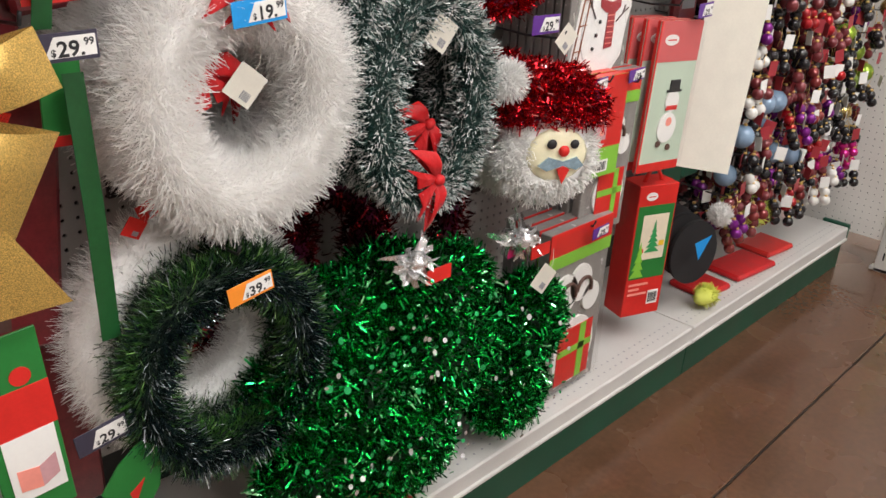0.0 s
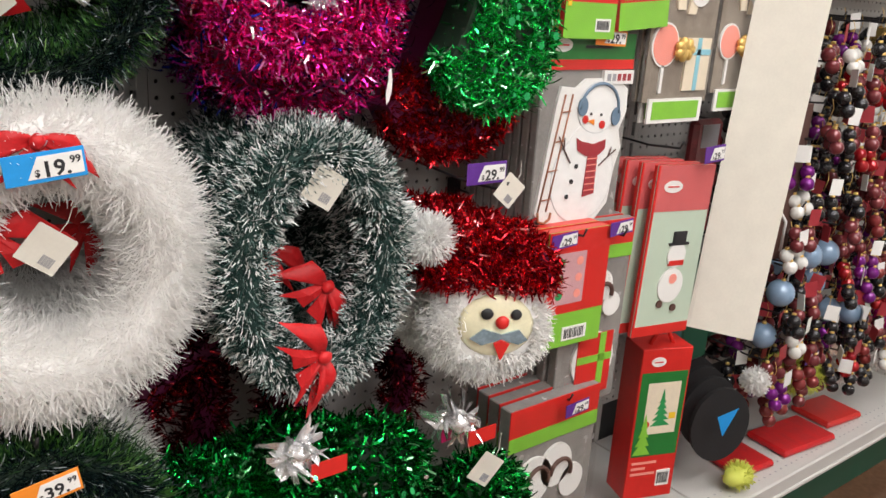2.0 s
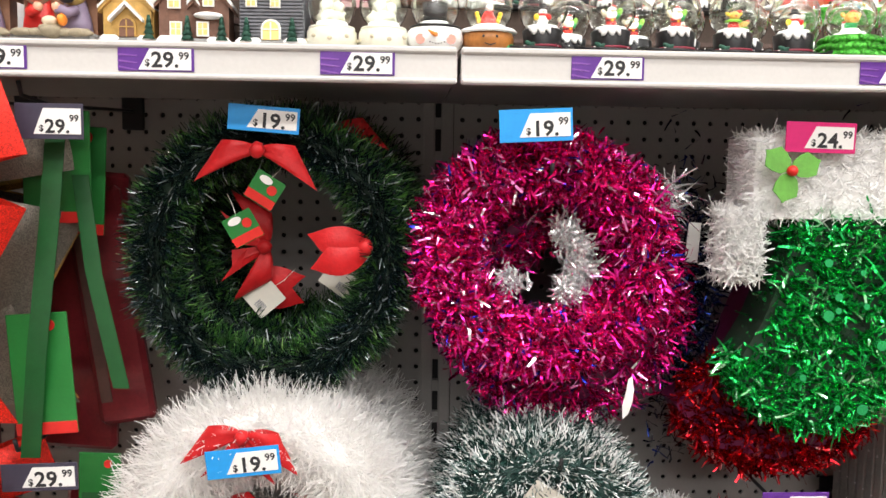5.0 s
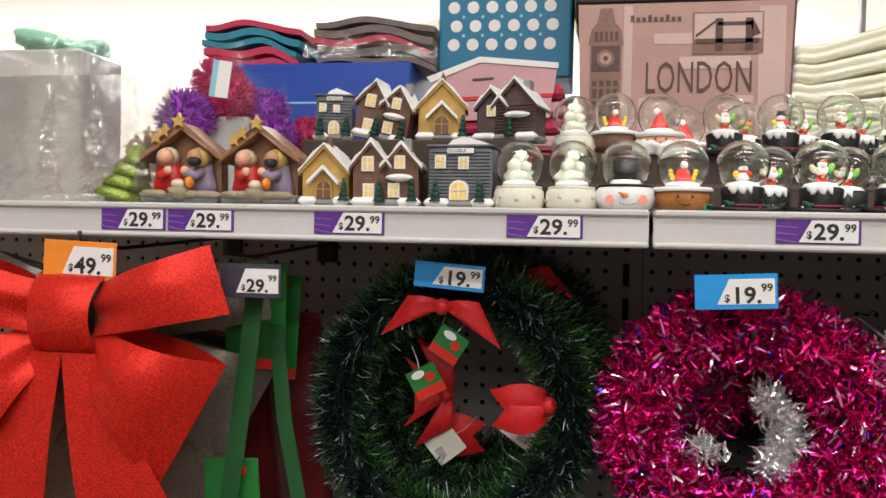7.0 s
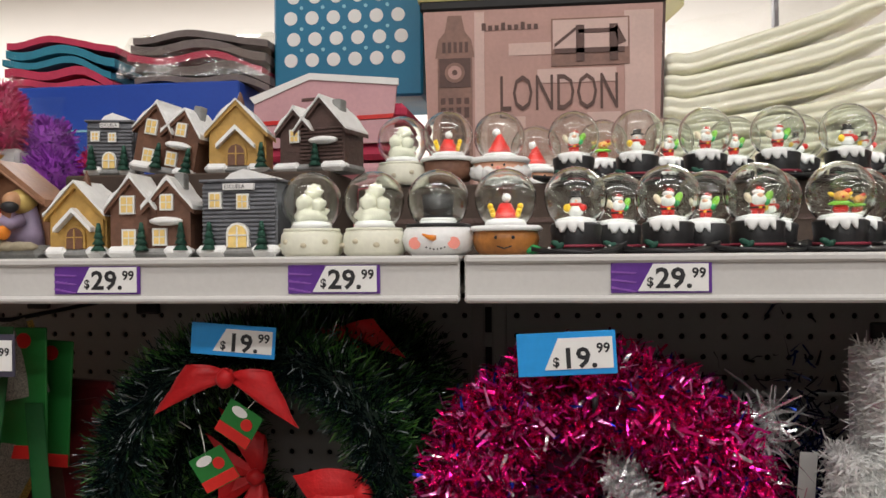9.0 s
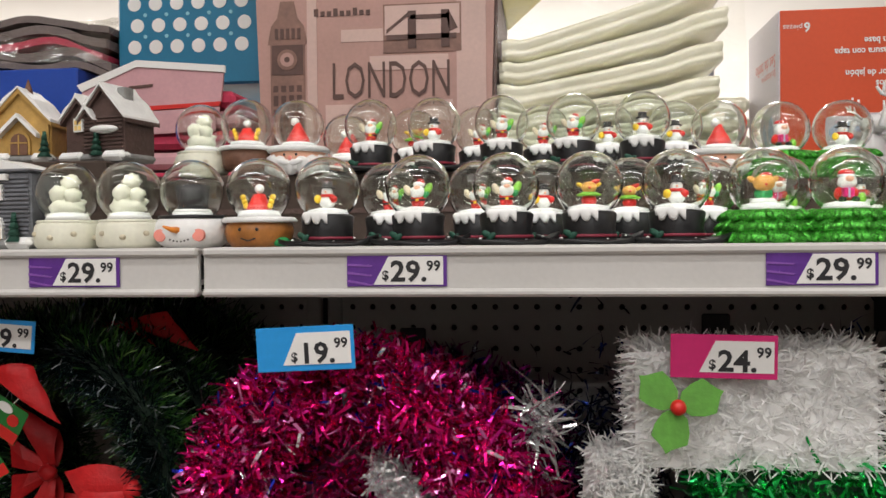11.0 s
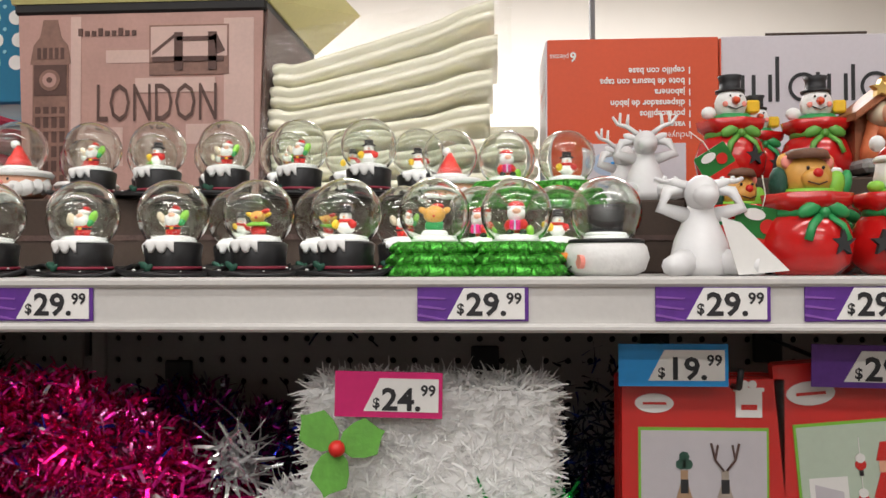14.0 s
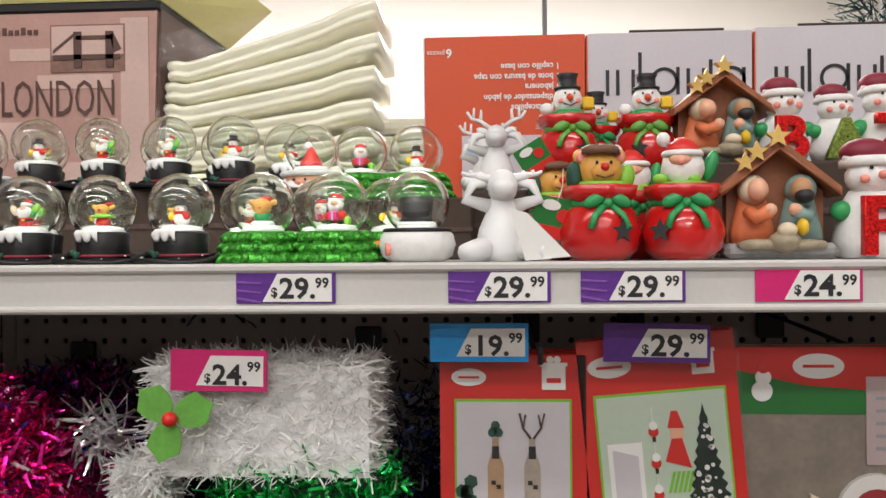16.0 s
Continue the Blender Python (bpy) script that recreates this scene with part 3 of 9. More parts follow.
def hang_tag(x, y, z, size, turn, material=None, lean=8, band=None, label="small cream card tag with a printed bar code"):
    """A square card tag on a thread, with a bar code."""
    t = thing("hang_tag", label, "tag", pose(x, y, z, lean, turn, 0), "hang tags")
    b = Build().prism([(-0.97 * size, -size), (0.97 * size, -size), (size, -0.97 * size), (size, 0.93 * size), (0.93 * size, size), (-0.93 * size, size), (-size, 0.93 * size), (-size, -0.97 * size)], 0, 0.0008, material or TAG_PAPER)
    b.part("card", t)
    if band:
        Build().box(-0.99 * size, 0.99 * size, -0.0008, 0, -0.95 * size, -0.35 * size, band).part("band", t)
        Build().disc(0.4 * size, 0.2 * size, 0.32 * size, -0.0008, 0, band, rz=0.32 * size).disc(-0.25 * size, 0.62 * size, 0.45 * size, -0.0009, 0, WHITE, rz=0.25 * size).part("badge", t)
    else:
        c = Build()
        for k in range(9):
            c.box((0.05 + 0.07 * k) * size, (0.05 + 0.07 * k + (0.03 if k % 2 else 0.045)) * size, -0.0006, 0, -0.75 * size, -0.25 * size, GREY_INK)
        c.part("bar_code", t)
    Build().tube([(0, 0, 0.9 * size), (0.1 * size, 0.006, 1.5 * size), (0, 0.02, 2.3 * size)], 0.0005, TAG_PAPER, 4).part("thread", t)
    return t


def bow(x, y, z, size, material, turn=0.0, label="small red velvet bow", tails=True, tilt=0.0):
    """A tied bow with two pinched loops, a knot and two tails."""
    t = thing("bow", label, "bow", pose(x, y, z, tilt, turn, 0), "bows")
    for side in (-1, 1):
        v, f, n = [], [], 9
        for i in range(n):
            s = i / (n - 1)
            half = size * (0.09 + 0.36 * s)
            for k in range(5):
                w = (k - 2) / 2
                px = side * size * (0.06 + 0.95 * s - 0.26 * w * s)
                fold = 0.07 * size * math.cos(w * 5.5) * (1 - 0.6 * s)
                v.append((px, -0.16 * size * math.sin(math.pi * s) + fold, w * half - 0.30 * size * s ** 1.4))
                v.append((px, 0.10 * size * math.sin(math.pi * s) + fold + 0.02 * size, w * half - 0.30 * size * s ** 1.4))
        for i in range(n - 1):
            for k in range(4):
                a, b = i * 10 + 2 * k, (i + 1) * 10 + 2 * k
                f += [(a, a + 2, b + 2, b), (a + 1, b + 1, b + 3, a + 3)]
        for k in range(4):
            a = (n - 1) * 10 + 2 * k
            f.append((a, a + 2, a + 3, a + 1))
        Build().add(v, f, material, True).part("loop", t)
        if tails:
            q = Build()
            pts = [(side * size * 0.08, -0.02 * size, -0.05 * size), (side * size * 0.26, -0.10 * size, -0.45 * size), (side * size * 0.44, -0.05 * size, -0.85 * size)]
            v = []
            for i, (px, py, pz) in enumerate(pts):
                w = size * (0.10 + 0.13 * i)
                v += [(px - w, py, pz + side * w * 0.35), (px, py - 0.05 * size, pz), (px + w, py, pz - side * w * 0.35)]
            v[7] = (v[7][0], v[7][1], v[7][2] + 0.14 * size)
            fs = [(3 * i + k, 3 * i + k + 1, 3 * i + k + 4, 3 * i + k + 3) for i in range(2) for k in range(2)]
            q.add(v, fs, material, False)
            q.add([(a, b + 0.003, c) for a, b, c in v], [g[::-1] for g in fs], material, False)
            q.part("tail", t)
    Build().ball((0, -0.08 * size, 0), (0.16 * size, 0.14 * size, 0.17 * size), material, lump=0.2).part("knot", t)
    return t


def leaf_bow(x, y, z, ways, size, label):
    """A felt bow whose two pointed, folded wings spread from one knot."""
    t = thing("bow", label, "bow", pose(x, y, z), "bows")
    for q, way in enumerate(ways):
        v, n = [], 10
        for i in range(n + 1):
            u = i / n
            half = size * (0.07 + 0.22 * math.sin(math.pi * min(1.0, 0.12 + 0.88 * u) ** 0.9)) * (1 - u ** 6)
            for k in range(5):
                w = (k - 2) / 2
                v.append((size * u, -0.012 * math.sin(math.pi * u) - 0.004 * math.cos(3.2 * w) * (1 - u) - 0.002 * q, half * w + 0.04 * size * math.sin(2 * u)))
        m = Euler((0, -radians(way), 0)).to_matrix()
        v = [tuple(m @ Vector(p)) for p in v]
        f = [(i * 5 + k, (i + 1) * 5 + k, (i + 1) * 5 + k + 1, i * 5 + k + 1) for i in range(n) for k in range(4)]
        Build().add(v, f, RED_CLOTH, True).add([(a, b + 0.0016, c) for a, b, c in v], [g[::-1] for g in f], RED_CLOTH, True).part("wing", t)
    Build().ball((0, -0.004, 0), (0.009, 0.007, 0.010), RED_CLOTH, lump=0.2).part("knot", t)
    return t


# ---- tinsel wreaths below the shelf ----
GREEN_SEQUIN = mat("green_sequin", (0.05, 0.62, 0.2), 0.15, metal=0.8, island=0.3)
# Dark cores (not the white) hold the shade between strands in their colour.
CORE_MAG = mat("magenta_core_shade", (0.12, 0.005, 0.05), 0.6, vary=0.2)
CORE_PINE = mat("pine_core_shade", (0.008, 0.025, 0.012), 0.7, vary=0.2)
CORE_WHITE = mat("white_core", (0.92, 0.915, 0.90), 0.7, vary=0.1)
CORE_FROST = mat("frost_core_shade", (0.03, 0.07, 0.06), 0.7, vary=0.2)
CORE_NAVY = mat("navy_core_shade", (0.008, 0.01, 0.02), 0.6, vary=0.2)
SOLID.append(CORE_WHITE)
G = "stacked tinsel wreaths"
hook(0.103, 1.412, 0.04)
price_card("b", ("19", "99"), pose(0.042, 0.006, 1.440, 0, -3), 0.077, 0.034, False)
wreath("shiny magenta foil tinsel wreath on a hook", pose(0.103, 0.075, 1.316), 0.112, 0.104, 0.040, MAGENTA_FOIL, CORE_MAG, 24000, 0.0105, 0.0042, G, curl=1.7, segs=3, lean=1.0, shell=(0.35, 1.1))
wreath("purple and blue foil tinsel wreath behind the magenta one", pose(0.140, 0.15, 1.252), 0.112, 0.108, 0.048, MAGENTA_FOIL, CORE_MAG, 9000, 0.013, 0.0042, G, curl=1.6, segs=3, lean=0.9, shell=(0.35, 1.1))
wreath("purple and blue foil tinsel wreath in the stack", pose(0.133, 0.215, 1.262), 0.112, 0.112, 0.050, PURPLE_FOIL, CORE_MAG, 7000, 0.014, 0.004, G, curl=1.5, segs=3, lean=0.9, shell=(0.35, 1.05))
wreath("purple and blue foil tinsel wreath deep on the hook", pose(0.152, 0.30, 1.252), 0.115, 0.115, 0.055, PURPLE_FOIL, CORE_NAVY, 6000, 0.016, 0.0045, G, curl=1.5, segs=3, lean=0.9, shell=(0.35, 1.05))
silver = thing("silver_tinsel_tuft", "tuft of silver foil tinsel in the magenta wreath", "tinsel", pose(0.139, 0.082, 1.308))
a, r_ = rng.uniform(-1.5, 1.7, 1300), 0.032 + rng.normal(0, 0.007, 1300)
p = np.stack([0.95 * r_ * np.cos(a) - 0.020, rng.normal(0, 0.009, 1300), 1.15 * r_ * np.sin(a)], 1)
strands("tinsel", p, np.stack([np.cos(a), -0.5 + 0 * a, np.sin(a)], 1) * rng.choice((-0.8, 1.0), (1300, 1)) + rng.normal(0, 0.5, p.shape), 0.012, 0.0034, SILVER_FOIL, silver, 3, 1.2)
silver2 = thing("silver_tinsel_tuft", "small silver foil tinsel ends below the hole of the magenta wreath", "tinsel", pose(0.064, 0.085, 1.283))
p = rng.normal(0, 1, (130, 3)) * np.array([0.010, 0.008, 0.008])
strands("tinsel", p, rng.normal(size=p.shape) + np.array([0, -0.5, 0.3]), 0.013, 0.0034, SILVER_FOIL, silver2, 3, 1.2)
flag = thing("paper_flag", "twisted white paper flag on the magenta wreath", "tag", pose(0.178, -0.008, 1.149, 0, 10, 0))
v = [(0.0, 0, 0.0), (0.006, 0.004, 0.006), (-0.0035, 0, 0.014), (0.0085, 0.006, 0.018), (-0.002, 0.002, 0.03), (0.008, 0.008, 0.032), (-0.001, 0.006, 0.042), (0.003, 0.008, 0.046)]
f = [(0, 1, 3, 2), (2, 3, 5, 4), (4, 5, 7, 6)]
Build().add(v, f, WHITE, True).add([(x, y + 0.0008, z) for x, y, z in v], [g[::-1] for g in f], WHITE, True).part("paper", flag)
rt_ = thing("paper_tag", "plain white card tag beside the magenta wreath", "tag", pose(0.295, 0.16, 1.300, 0, 4, 0))
Build().box(0, 0.016, 0, 0.0008, 0, 0.05, WHITE).part("card", rt_)
tuft = thing("silver_tinsel_tuft", "tuft of silver foil tinsel beside the magenta wreath", "tinsel", pose(0.250, 0.12, 1.379))
strands("tinsel", rng.normal(0, 0.01, (90, 3)), rng.normal(size=(90, 3)) + np.array([0.6, -0.3, 0]), 0.030, 0.0040, SILVER_FOIL, tuft, 4, 1.5)

hook(-0.204, 1.455, 0.06)
for dx, y, dz, rr, nn in ((0.0, 0.105, 0.0, 0.133, 21000), (0.016, 0.175, 0.008, 0.128, 15000), (0.024, 0.245, 0.016, 0.128, 10000), (0.03, 0.31, 0.022, 0.128, 7000)):
    pine_wreath("dark green tinsel wreath with red bows on a hook", pose(-0.211 + dx, y, 1.310 + dz), rr, rr + 0.004, 0.036, nn, G)
bow(-0.217, 0.055, 1.430, 0.053, RED_CLOTH, 4, tails=False)
bow(-0.145, 0.17, 1.459, 0.05, RED_CLOTH, -10, label="dark red velvet bow on a wreath")
leaf_bow(-0.101, 0.085, 1.322, (166, 200), 0.068, "red felt bow spreading to one side of a wreath")
bow(-0.228, 0.16, 1.314, 0.055, RED_CLOTH, 90, label="dark red velvet bow inside a wreath")
leaf_bow(-0.250, 0.185, 1.262, (-20, 8), 0.070, "dark red felt bow at the foot of a wreath")
for x, y, z, s, tn in ((-0.212, 0.068, 1.386, 0.0175, 32), (-0.238, 0.075, 1.343, 0.0175, -28)):
    hang_tag(x, y, z, s, tn, GREEN, band=RED, label="green and red card tag on a thread")
for x, z, tn in ((-0.135, 1.276, 35), (-0.232, 1.252, 50)):
    hang_tag(x, 0.165, z, 0.021, tn)
price_card("b", ("19", "99"), pose(-0.249, 0.05, 1.452, 0, 4), 0.077, 0.028, False)

hook(-0.198, 1.112, 0.09)
for k, y in enumerate((0.065, 0.145, 0.225, 0.305)):
    wreath("white tinsel wreath stacked on a hook", pose(-0.212 + 0.008 * k, y, 0.979 - 0.004 * k), 0.125, 0.135, 0.05, SNOWY, CORE_WHITE, 32000 if k == 0 else 14000, 0.026, 0.0018, G, curl=0.5, lean=0.8, shell=(0.45, 1.0))
bow(-0.228, 0.010, 1.124, 0.050, RED_CLOTH, 6)
bow(-0.271, 0.06, 1.018, 0.06, RED_CLOTH, -20, label="red velvet bow in a white wreath")
bow(-0.139, 0.2, 0.974, 0.05, RED_CLOTH, 60, label="red velvet bow deep in a white wreath")
hang_tag(-0.221, 0.040, 1.001, 0.0235, 38)
price_card("b", ("19", "99"), pose(-0.262, -0.004, 1.081, 0, -6), 0.078, 0.031, False)

hook(0.114, 1.096, 0.0)
for k, y in enumerate((0.03, 0.10, 0.17, 0.24, 0.31)):
    fw = wreath("frosted green tinsel wreath stacked on a hook", pose(0.106 + 0.006 * k, y, 0.936), 0.105, 0.150, 0.045, FROSTED, CORE_FROST, 15000 if k < 2 else 8000, 0.017, 0.0018, G, curl=0.4, lean=0.9, shell=(0.35, 0.75))
    roots, dirs = ring_roots(11000 if k < 2 else 6000, 0.105, 0.150, 0.045, lean=0.7, shell=(0.72, 1.0))
    keep = noise_keep(roots)
    strands("frosted_fringe", roots[keep], dirs[keep], 0.0095, 0.0021, FROST_TIP, fw, 2, 0.5, label="white frosted tips")
hang_tag(0.096, 0, 1.048, 0.024, 32)
bow(0.092, -0.01, 0.823, 0.06, RED_CLOTH, 74, label="red velvet bow at the foot of a frosted wreath")
bow(0.136, 0.06, 0.891, 0.06, RED_CLOTH, 50, label="red velvet bow inside a frosted wreath")
bow(0.087, 0.13, 0.926, 0.06, RED_CLOTH, 10, label="dark red velvet bow inside a frosted wreath")

hook(-0.250, 0.781, 0.03)
pine_wreath("dark green tinsel wreath with frosted tips", pose(-0.255, 0.06, 0.592), 0.130, 0.140, 0.048, 26000, G)
pine_wreath("dark green tinsel wreath with frosted tips", pose(-0.248, 0.125, 0.598), 0.130, 0.140, 0.046, 12000, G)
wreath("white tinsel wreath behind a green one", pose(-0.262, 0.165, 0.615), 0.135, 0.15, 0.06, SNOWY, CORE_WHITE, 20000, 0.045, 0.0012, G, curl=0.3)
price_card("o", ("39", "99"), pose(-0.281, 0.005, 0.711, 0, -9), 0.072, 0.030, False)

# stocking
hook(0.460, 1.430, 0.13)
st = thing("tinsel_stocking", "green tinsel stocking with a white tinsel cuff", "stocking", pose(-0.003, 0.0, 0.017), "tinsel stockings")


def slab_strands(n, test, x0, x1, z0, z1, y0, y1, up):
    """Roots over a flat outline (test says what is inside), with ways towards the aisle and the edges."""
    p = np.stack([rng.uniform(x0, x1, 4 * n), rng.uniform(y0, y1, 4 * n), rng.uniform(z0, z1, 4 * n)], 1)
    p = p[[test(a[0], a[2]) for a in p]][:n]
    d = rng.normal(size=(len(p), 3)) * np.array([1, 0.45, 1]) + np.array([0, -0.75, up])
    return p, d


def in_boot(x, z):
    if z > 1.19:
        return 0.392 - 0.25 * (1.345 - z) < x < 0.535
    return (x - 0.425) ** 2 / 0.108 ** 2 + (z - 1.185) ** 2 / 0.085 ** 2 < 1


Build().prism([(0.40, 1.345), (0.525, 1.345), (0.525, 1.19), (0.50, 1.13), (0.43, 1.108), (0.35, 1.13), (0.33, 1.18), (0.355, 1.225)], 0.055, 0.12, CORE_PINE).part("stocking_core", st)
p, d = slab_strands(13000, in_boot, 0.31, 0.54, 1.10, 1.35, 0.05, 0.10, 0)
strands("green_tinsel", p, d, 0.015, 0.0045, GREEN_FOIL, st, 3, 1.4)
Build().prism([(0.335, 1.345), (0.515, 1.345), (0.515, 1.435), (0.335, 1.435)], 0.05, 0.13, CORE_WHITE).part("cuff_core", st)
p, d = slab_strands(15000, lambda x, z: True, 0.335, 0.517, 1.345, 1.44, 0.045, 0.12, 0.1)
d[:, 0] += np.sign(p[:, 0] - 0.426) * (np.abs(p[:, 0] - 0.426) > 0.07) * 0.9
d[:, 0] *= 1.5
strands("white_cuff", p, d, 0.014, 0.0019, PEARL, st, 2, 0.5, label="white tinsel cuff")
p, d = slab_strands(4200, lambda x, z: True, 0.302, 0.345, 1.275, 1.355, 0.04, 0.10, 0)
strands("white_loop", p, d, 0.014, 0.0019, PEARL, st, 2, 0.4, label="white tinsel side loop")
for k in range(16):
    a = rnd.uniform(0.33, 0.53), rnd.uniform(1.12, 1.33)
    if in_boot(*a):
        Build().disc(a[0], a[1], rnd.uniform(0.003, 0.0065), 0.028 + rnd.uniform(0, 0.01), 0.039, GREEN_SEQUIN, seg=10).part("sequin", st, "round green sequin")
HOLLY = mat("green_cloth_leaf", (0.11, 0.32, 0.045), 0.6, vary=0.15, scale=60, bump=0.2)
ho = thing("holly_leaf", "three green cloth holly leaves with a red berry", "ornament", pose(0.360, 0.022, 1.415, -6))
for a in (20, 140, 255):
    leaf = [(0.036 * s, 0.0145 * math.sin(math.pi * min(1, s * 1.02)) * w) for s, w in ((0, 1), (0.2, 1.1), (0.45, 0.9), (0.7, 1.2), (0.9, 0.8), (1, 0), (0.9, -0.8), (0.7, -1.2), (0.45, -0.9), (0.2, -1.1))]
    c, s = math.cos(radians(a)), math.sin(radians(a))
    Build().prism([(x * c - z * s, x * s + z * c) for x, z in leaf], 0, 0.0015, HOLLY).part("leaf", ho)
Build().ball((0, -0.004, 0), 0.006, RED).part("berry", ho)
price_card("k", ("24", "99"), pose(0.356, 0.03, 1.436, 0, 1), 0.078, 0.033, False)
st2 = thing("tinsel_stocking", "red tinsel stocking behind the green one", "stocking", pose(-0.013, 0.09, -0.06), "tinsel stockings")
Build().prism([(0.40, 1.345), (0.525, 1.345), (0.525, 1.19), (0.50, 1.13), (0.43, 1.108), (0.33, 1.13), (0.30, 1.18), (0.355, 1.225)], 0.055, 0.12, CORE_MAG).part("stocking_core", st2)
p, d = slab_strands(6500, lambda x, z: (x - 0.43) ** 2 / 0.125 ** 2 + (z - 1.17) ** 2 / 0.08 ** 2 < 1, 0.29, 0.56, 1.09, 1.25, 0.05, 0.10, 0)
strands("red_tinsel", p, d, 0.016, 0.0045, RED_FOIL, st2, 3, 1.3)
nv = thing("navy_tinsel_bundle", "dark navy tinsel bundle behind the stocking", "tinsel", pose(0.321, 0.25, 1.232))
p = rng.normal(0, 1, (2600, 3)) * np.array([0.03, 0.03, 0.075])
strands("tinsel", p, rng.normal(size=(2600, 3)), 0.020, 0.003, NAVY_FOIL, nv, 2, 0.6)
nv2 = copy_thing(nv, pose(0.546, 0.28, 1.250, 0, 8))

# santa face
sa = thing("tinsel_santa_face", "white tinsel santa face with a red tinsel hat", "ornament", pose(0.362, -0.034, 0.813, 0, 0, -32), "tinsel faces")


def blob_strands(n, c, r, up=0.0, face=-0.5):
    d = unit(rng.normal(size=(n, 3)))
    p = np.array(c) + d * np.array(r) * rng.uniform(0.75, 1.0, (n, 1))
    return p, d + rng.normal(0, 0.45, (n, 3)) + np.array([0, face, up])


Build().ball((0, 0.04, 0), (0.095, 0.04, 0.085), CORE_WHITE).part("face_core", sa)
p, d = blob_strands(6500, (0, 0.035, -0.008), (0.098, 0.045, 0.086))
keep = ~((np.abs(p[:, 0] - 0.012) < 0.052) & (np.abs(p[:, 2] - 0.005) < 0.045) & (p[:, 1] < 0.03))
strands("white_fringe", p[keep], d[keep], 0.017, 0.0028, PEARL, sa, 2, 0.7)
HOLO = mat("holographic_film", (0.45, 0.66, 0.80), 0.15, metal=0.7, vary=0.25, scale=90, coat=0.6)
CREAM_FACE = mat("glossy_cream_face", (0.80, 0.75, 0.52), 0.25, vary=0.08, scale=50, coat=0.5)
Build().ball((0.010, 0.005, 0.005), (0.058, 0.012, 0.050), CREAM_FACE).part("face_plate", sa, "glossy cream face")
Build().ball((-0.006, -0.008, 0.028), (0.0095, 0.004, 0.009), INK).part("eye", sa)
Build().ball((0.038, -0.006, 0.027), (0.0085, 0.004, 0.0085), INK).part("eye", sa)
Build().ball((0.017, -0.011, 0.016), (0.0105, 0.006, 0.0105), RED, seg=10, ring=7).part("nose", sa)
Build().prism([(0.006, -0.018), (0.018, -0.012), (0.030, -0.018), (0.018, -0.045)], -0.013, -0.009, RED).part("mouth", sa)
Build().prism([(-0.03, -0.012), (-0.01, 0.004), (0.018, -0.004), (0.044, 0.004), (0.058, -0.012), (0.044, -0.02), (0.018, -0.012), (-0.012, -0.022)], -0.0095, -0.006, HOLO).part("moustache", sa, "shiny holographic moustache")
Build().prism([(-0.095, 0.06), (0.095, 0.06), (0.08, 0.115), (0.04, 0.145), (-0.02, 0.15), (-0.065, 0.13)], 0.01, 0.08, CORE_MAG).part("hat_core", sa)
p, d = slab_strands(8000, lambda x, z: abs(x) < 0.100 - 0.9 * max(0, z - 0.10) and z < 0.158, -0.12, 0.12, 0.058, 0.17, 0.0, 0.06, 0)
strands("red_hat", p, d, 0.015, 0.0042, RED_FOIL, sa, 3, 1.3, label="red foil tinsel hat")
p, d = blob_strands(1400, (-0.098, 0.0, 0.140), (0.022, 0.022, 0.022), 0, 0)
strands("pompom", p, d, 0.022, 0.002, PEARL, sa, 2, 0.5, label="white tinsel pompom")
for k in (1, 2):
    copy_thing(sa, pose(0.362 + 0.012 * k, 0.085 * k - 0.03, 0.806, 0, 0, -32))
hang_tag(0.406, -0.005, 1.015, 0.021, 38)
hook(0.401, 1.021, 0.0)
price_card("p", ("29", "99"), pose(0.352, 0.03, 1.019, 0, 0), 0.077, 0.033, False)

# Wreaths added in darkened foil, where the board lies in shadow.
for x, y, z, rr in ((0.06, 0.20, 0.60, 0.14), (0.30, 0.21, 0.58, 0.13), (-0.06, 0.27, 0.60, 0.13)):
    wreath("red tinsel wreath, darkened for the shade behind the green star", pose(x, y + 0.06, z), rr, rr, 0.045, RED_FOIL_SHADED, CORE_MAG, 5000, 0.017, 0.0045, G, curl=1.4, segs=3, lean=0.9, shell=(0.35, 1.0))

# the big green foil bow-star that rests on the base shelf
he = thing("foil_tinsel_star", "big lobed star of shiny green foil tinsel with sequins", "ornament", pose(0.215, 0.06, BASE_Z + 0.02))
lobes = ((-0.33, 0.02, 0.27, 0.13, 0.14), (-0.25, 0.04, 0.39, 0.13, 0.10), (-0.12, 0.05, 0.41, 0.14, 0.09), (-0.32, 0.0, 0.12, 0.13, 0.12), (-0.20, 0.0, 0.22, 0.13, 0.12), (-0.13, -0.02, 0.11, 0.14, 0.12), (0.17, -0.02, 0.10, 0.12, 0.11), (0.23, -0.01, 0.24, 0.12, 0.13), (0.0, 0.03, 0.36, 0.16, 0.12), (0.0, 0.0, 0.24, 0.15, 0.14))
ps, ds = [], []
for lx, ly, lz, rx, rz in lobes:
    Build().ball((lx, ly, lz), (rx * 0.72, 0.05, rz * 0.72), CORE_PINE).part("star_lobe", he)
    p, d = blob_strands(4200, (lx, ly, lz), (rx * 0.86, 0.075, rz * 0.84), 0, -0.35)
    ps.append(p), ds.append(d)
p, d = np.concatenate(ps), np.concatenate(ds)
ok = p[:, 2] > 0.012
strands("green_tinsel", p[ok], d[ok], 0.017, 0.0056, STAR_FOIL, he, 3, 1.4)
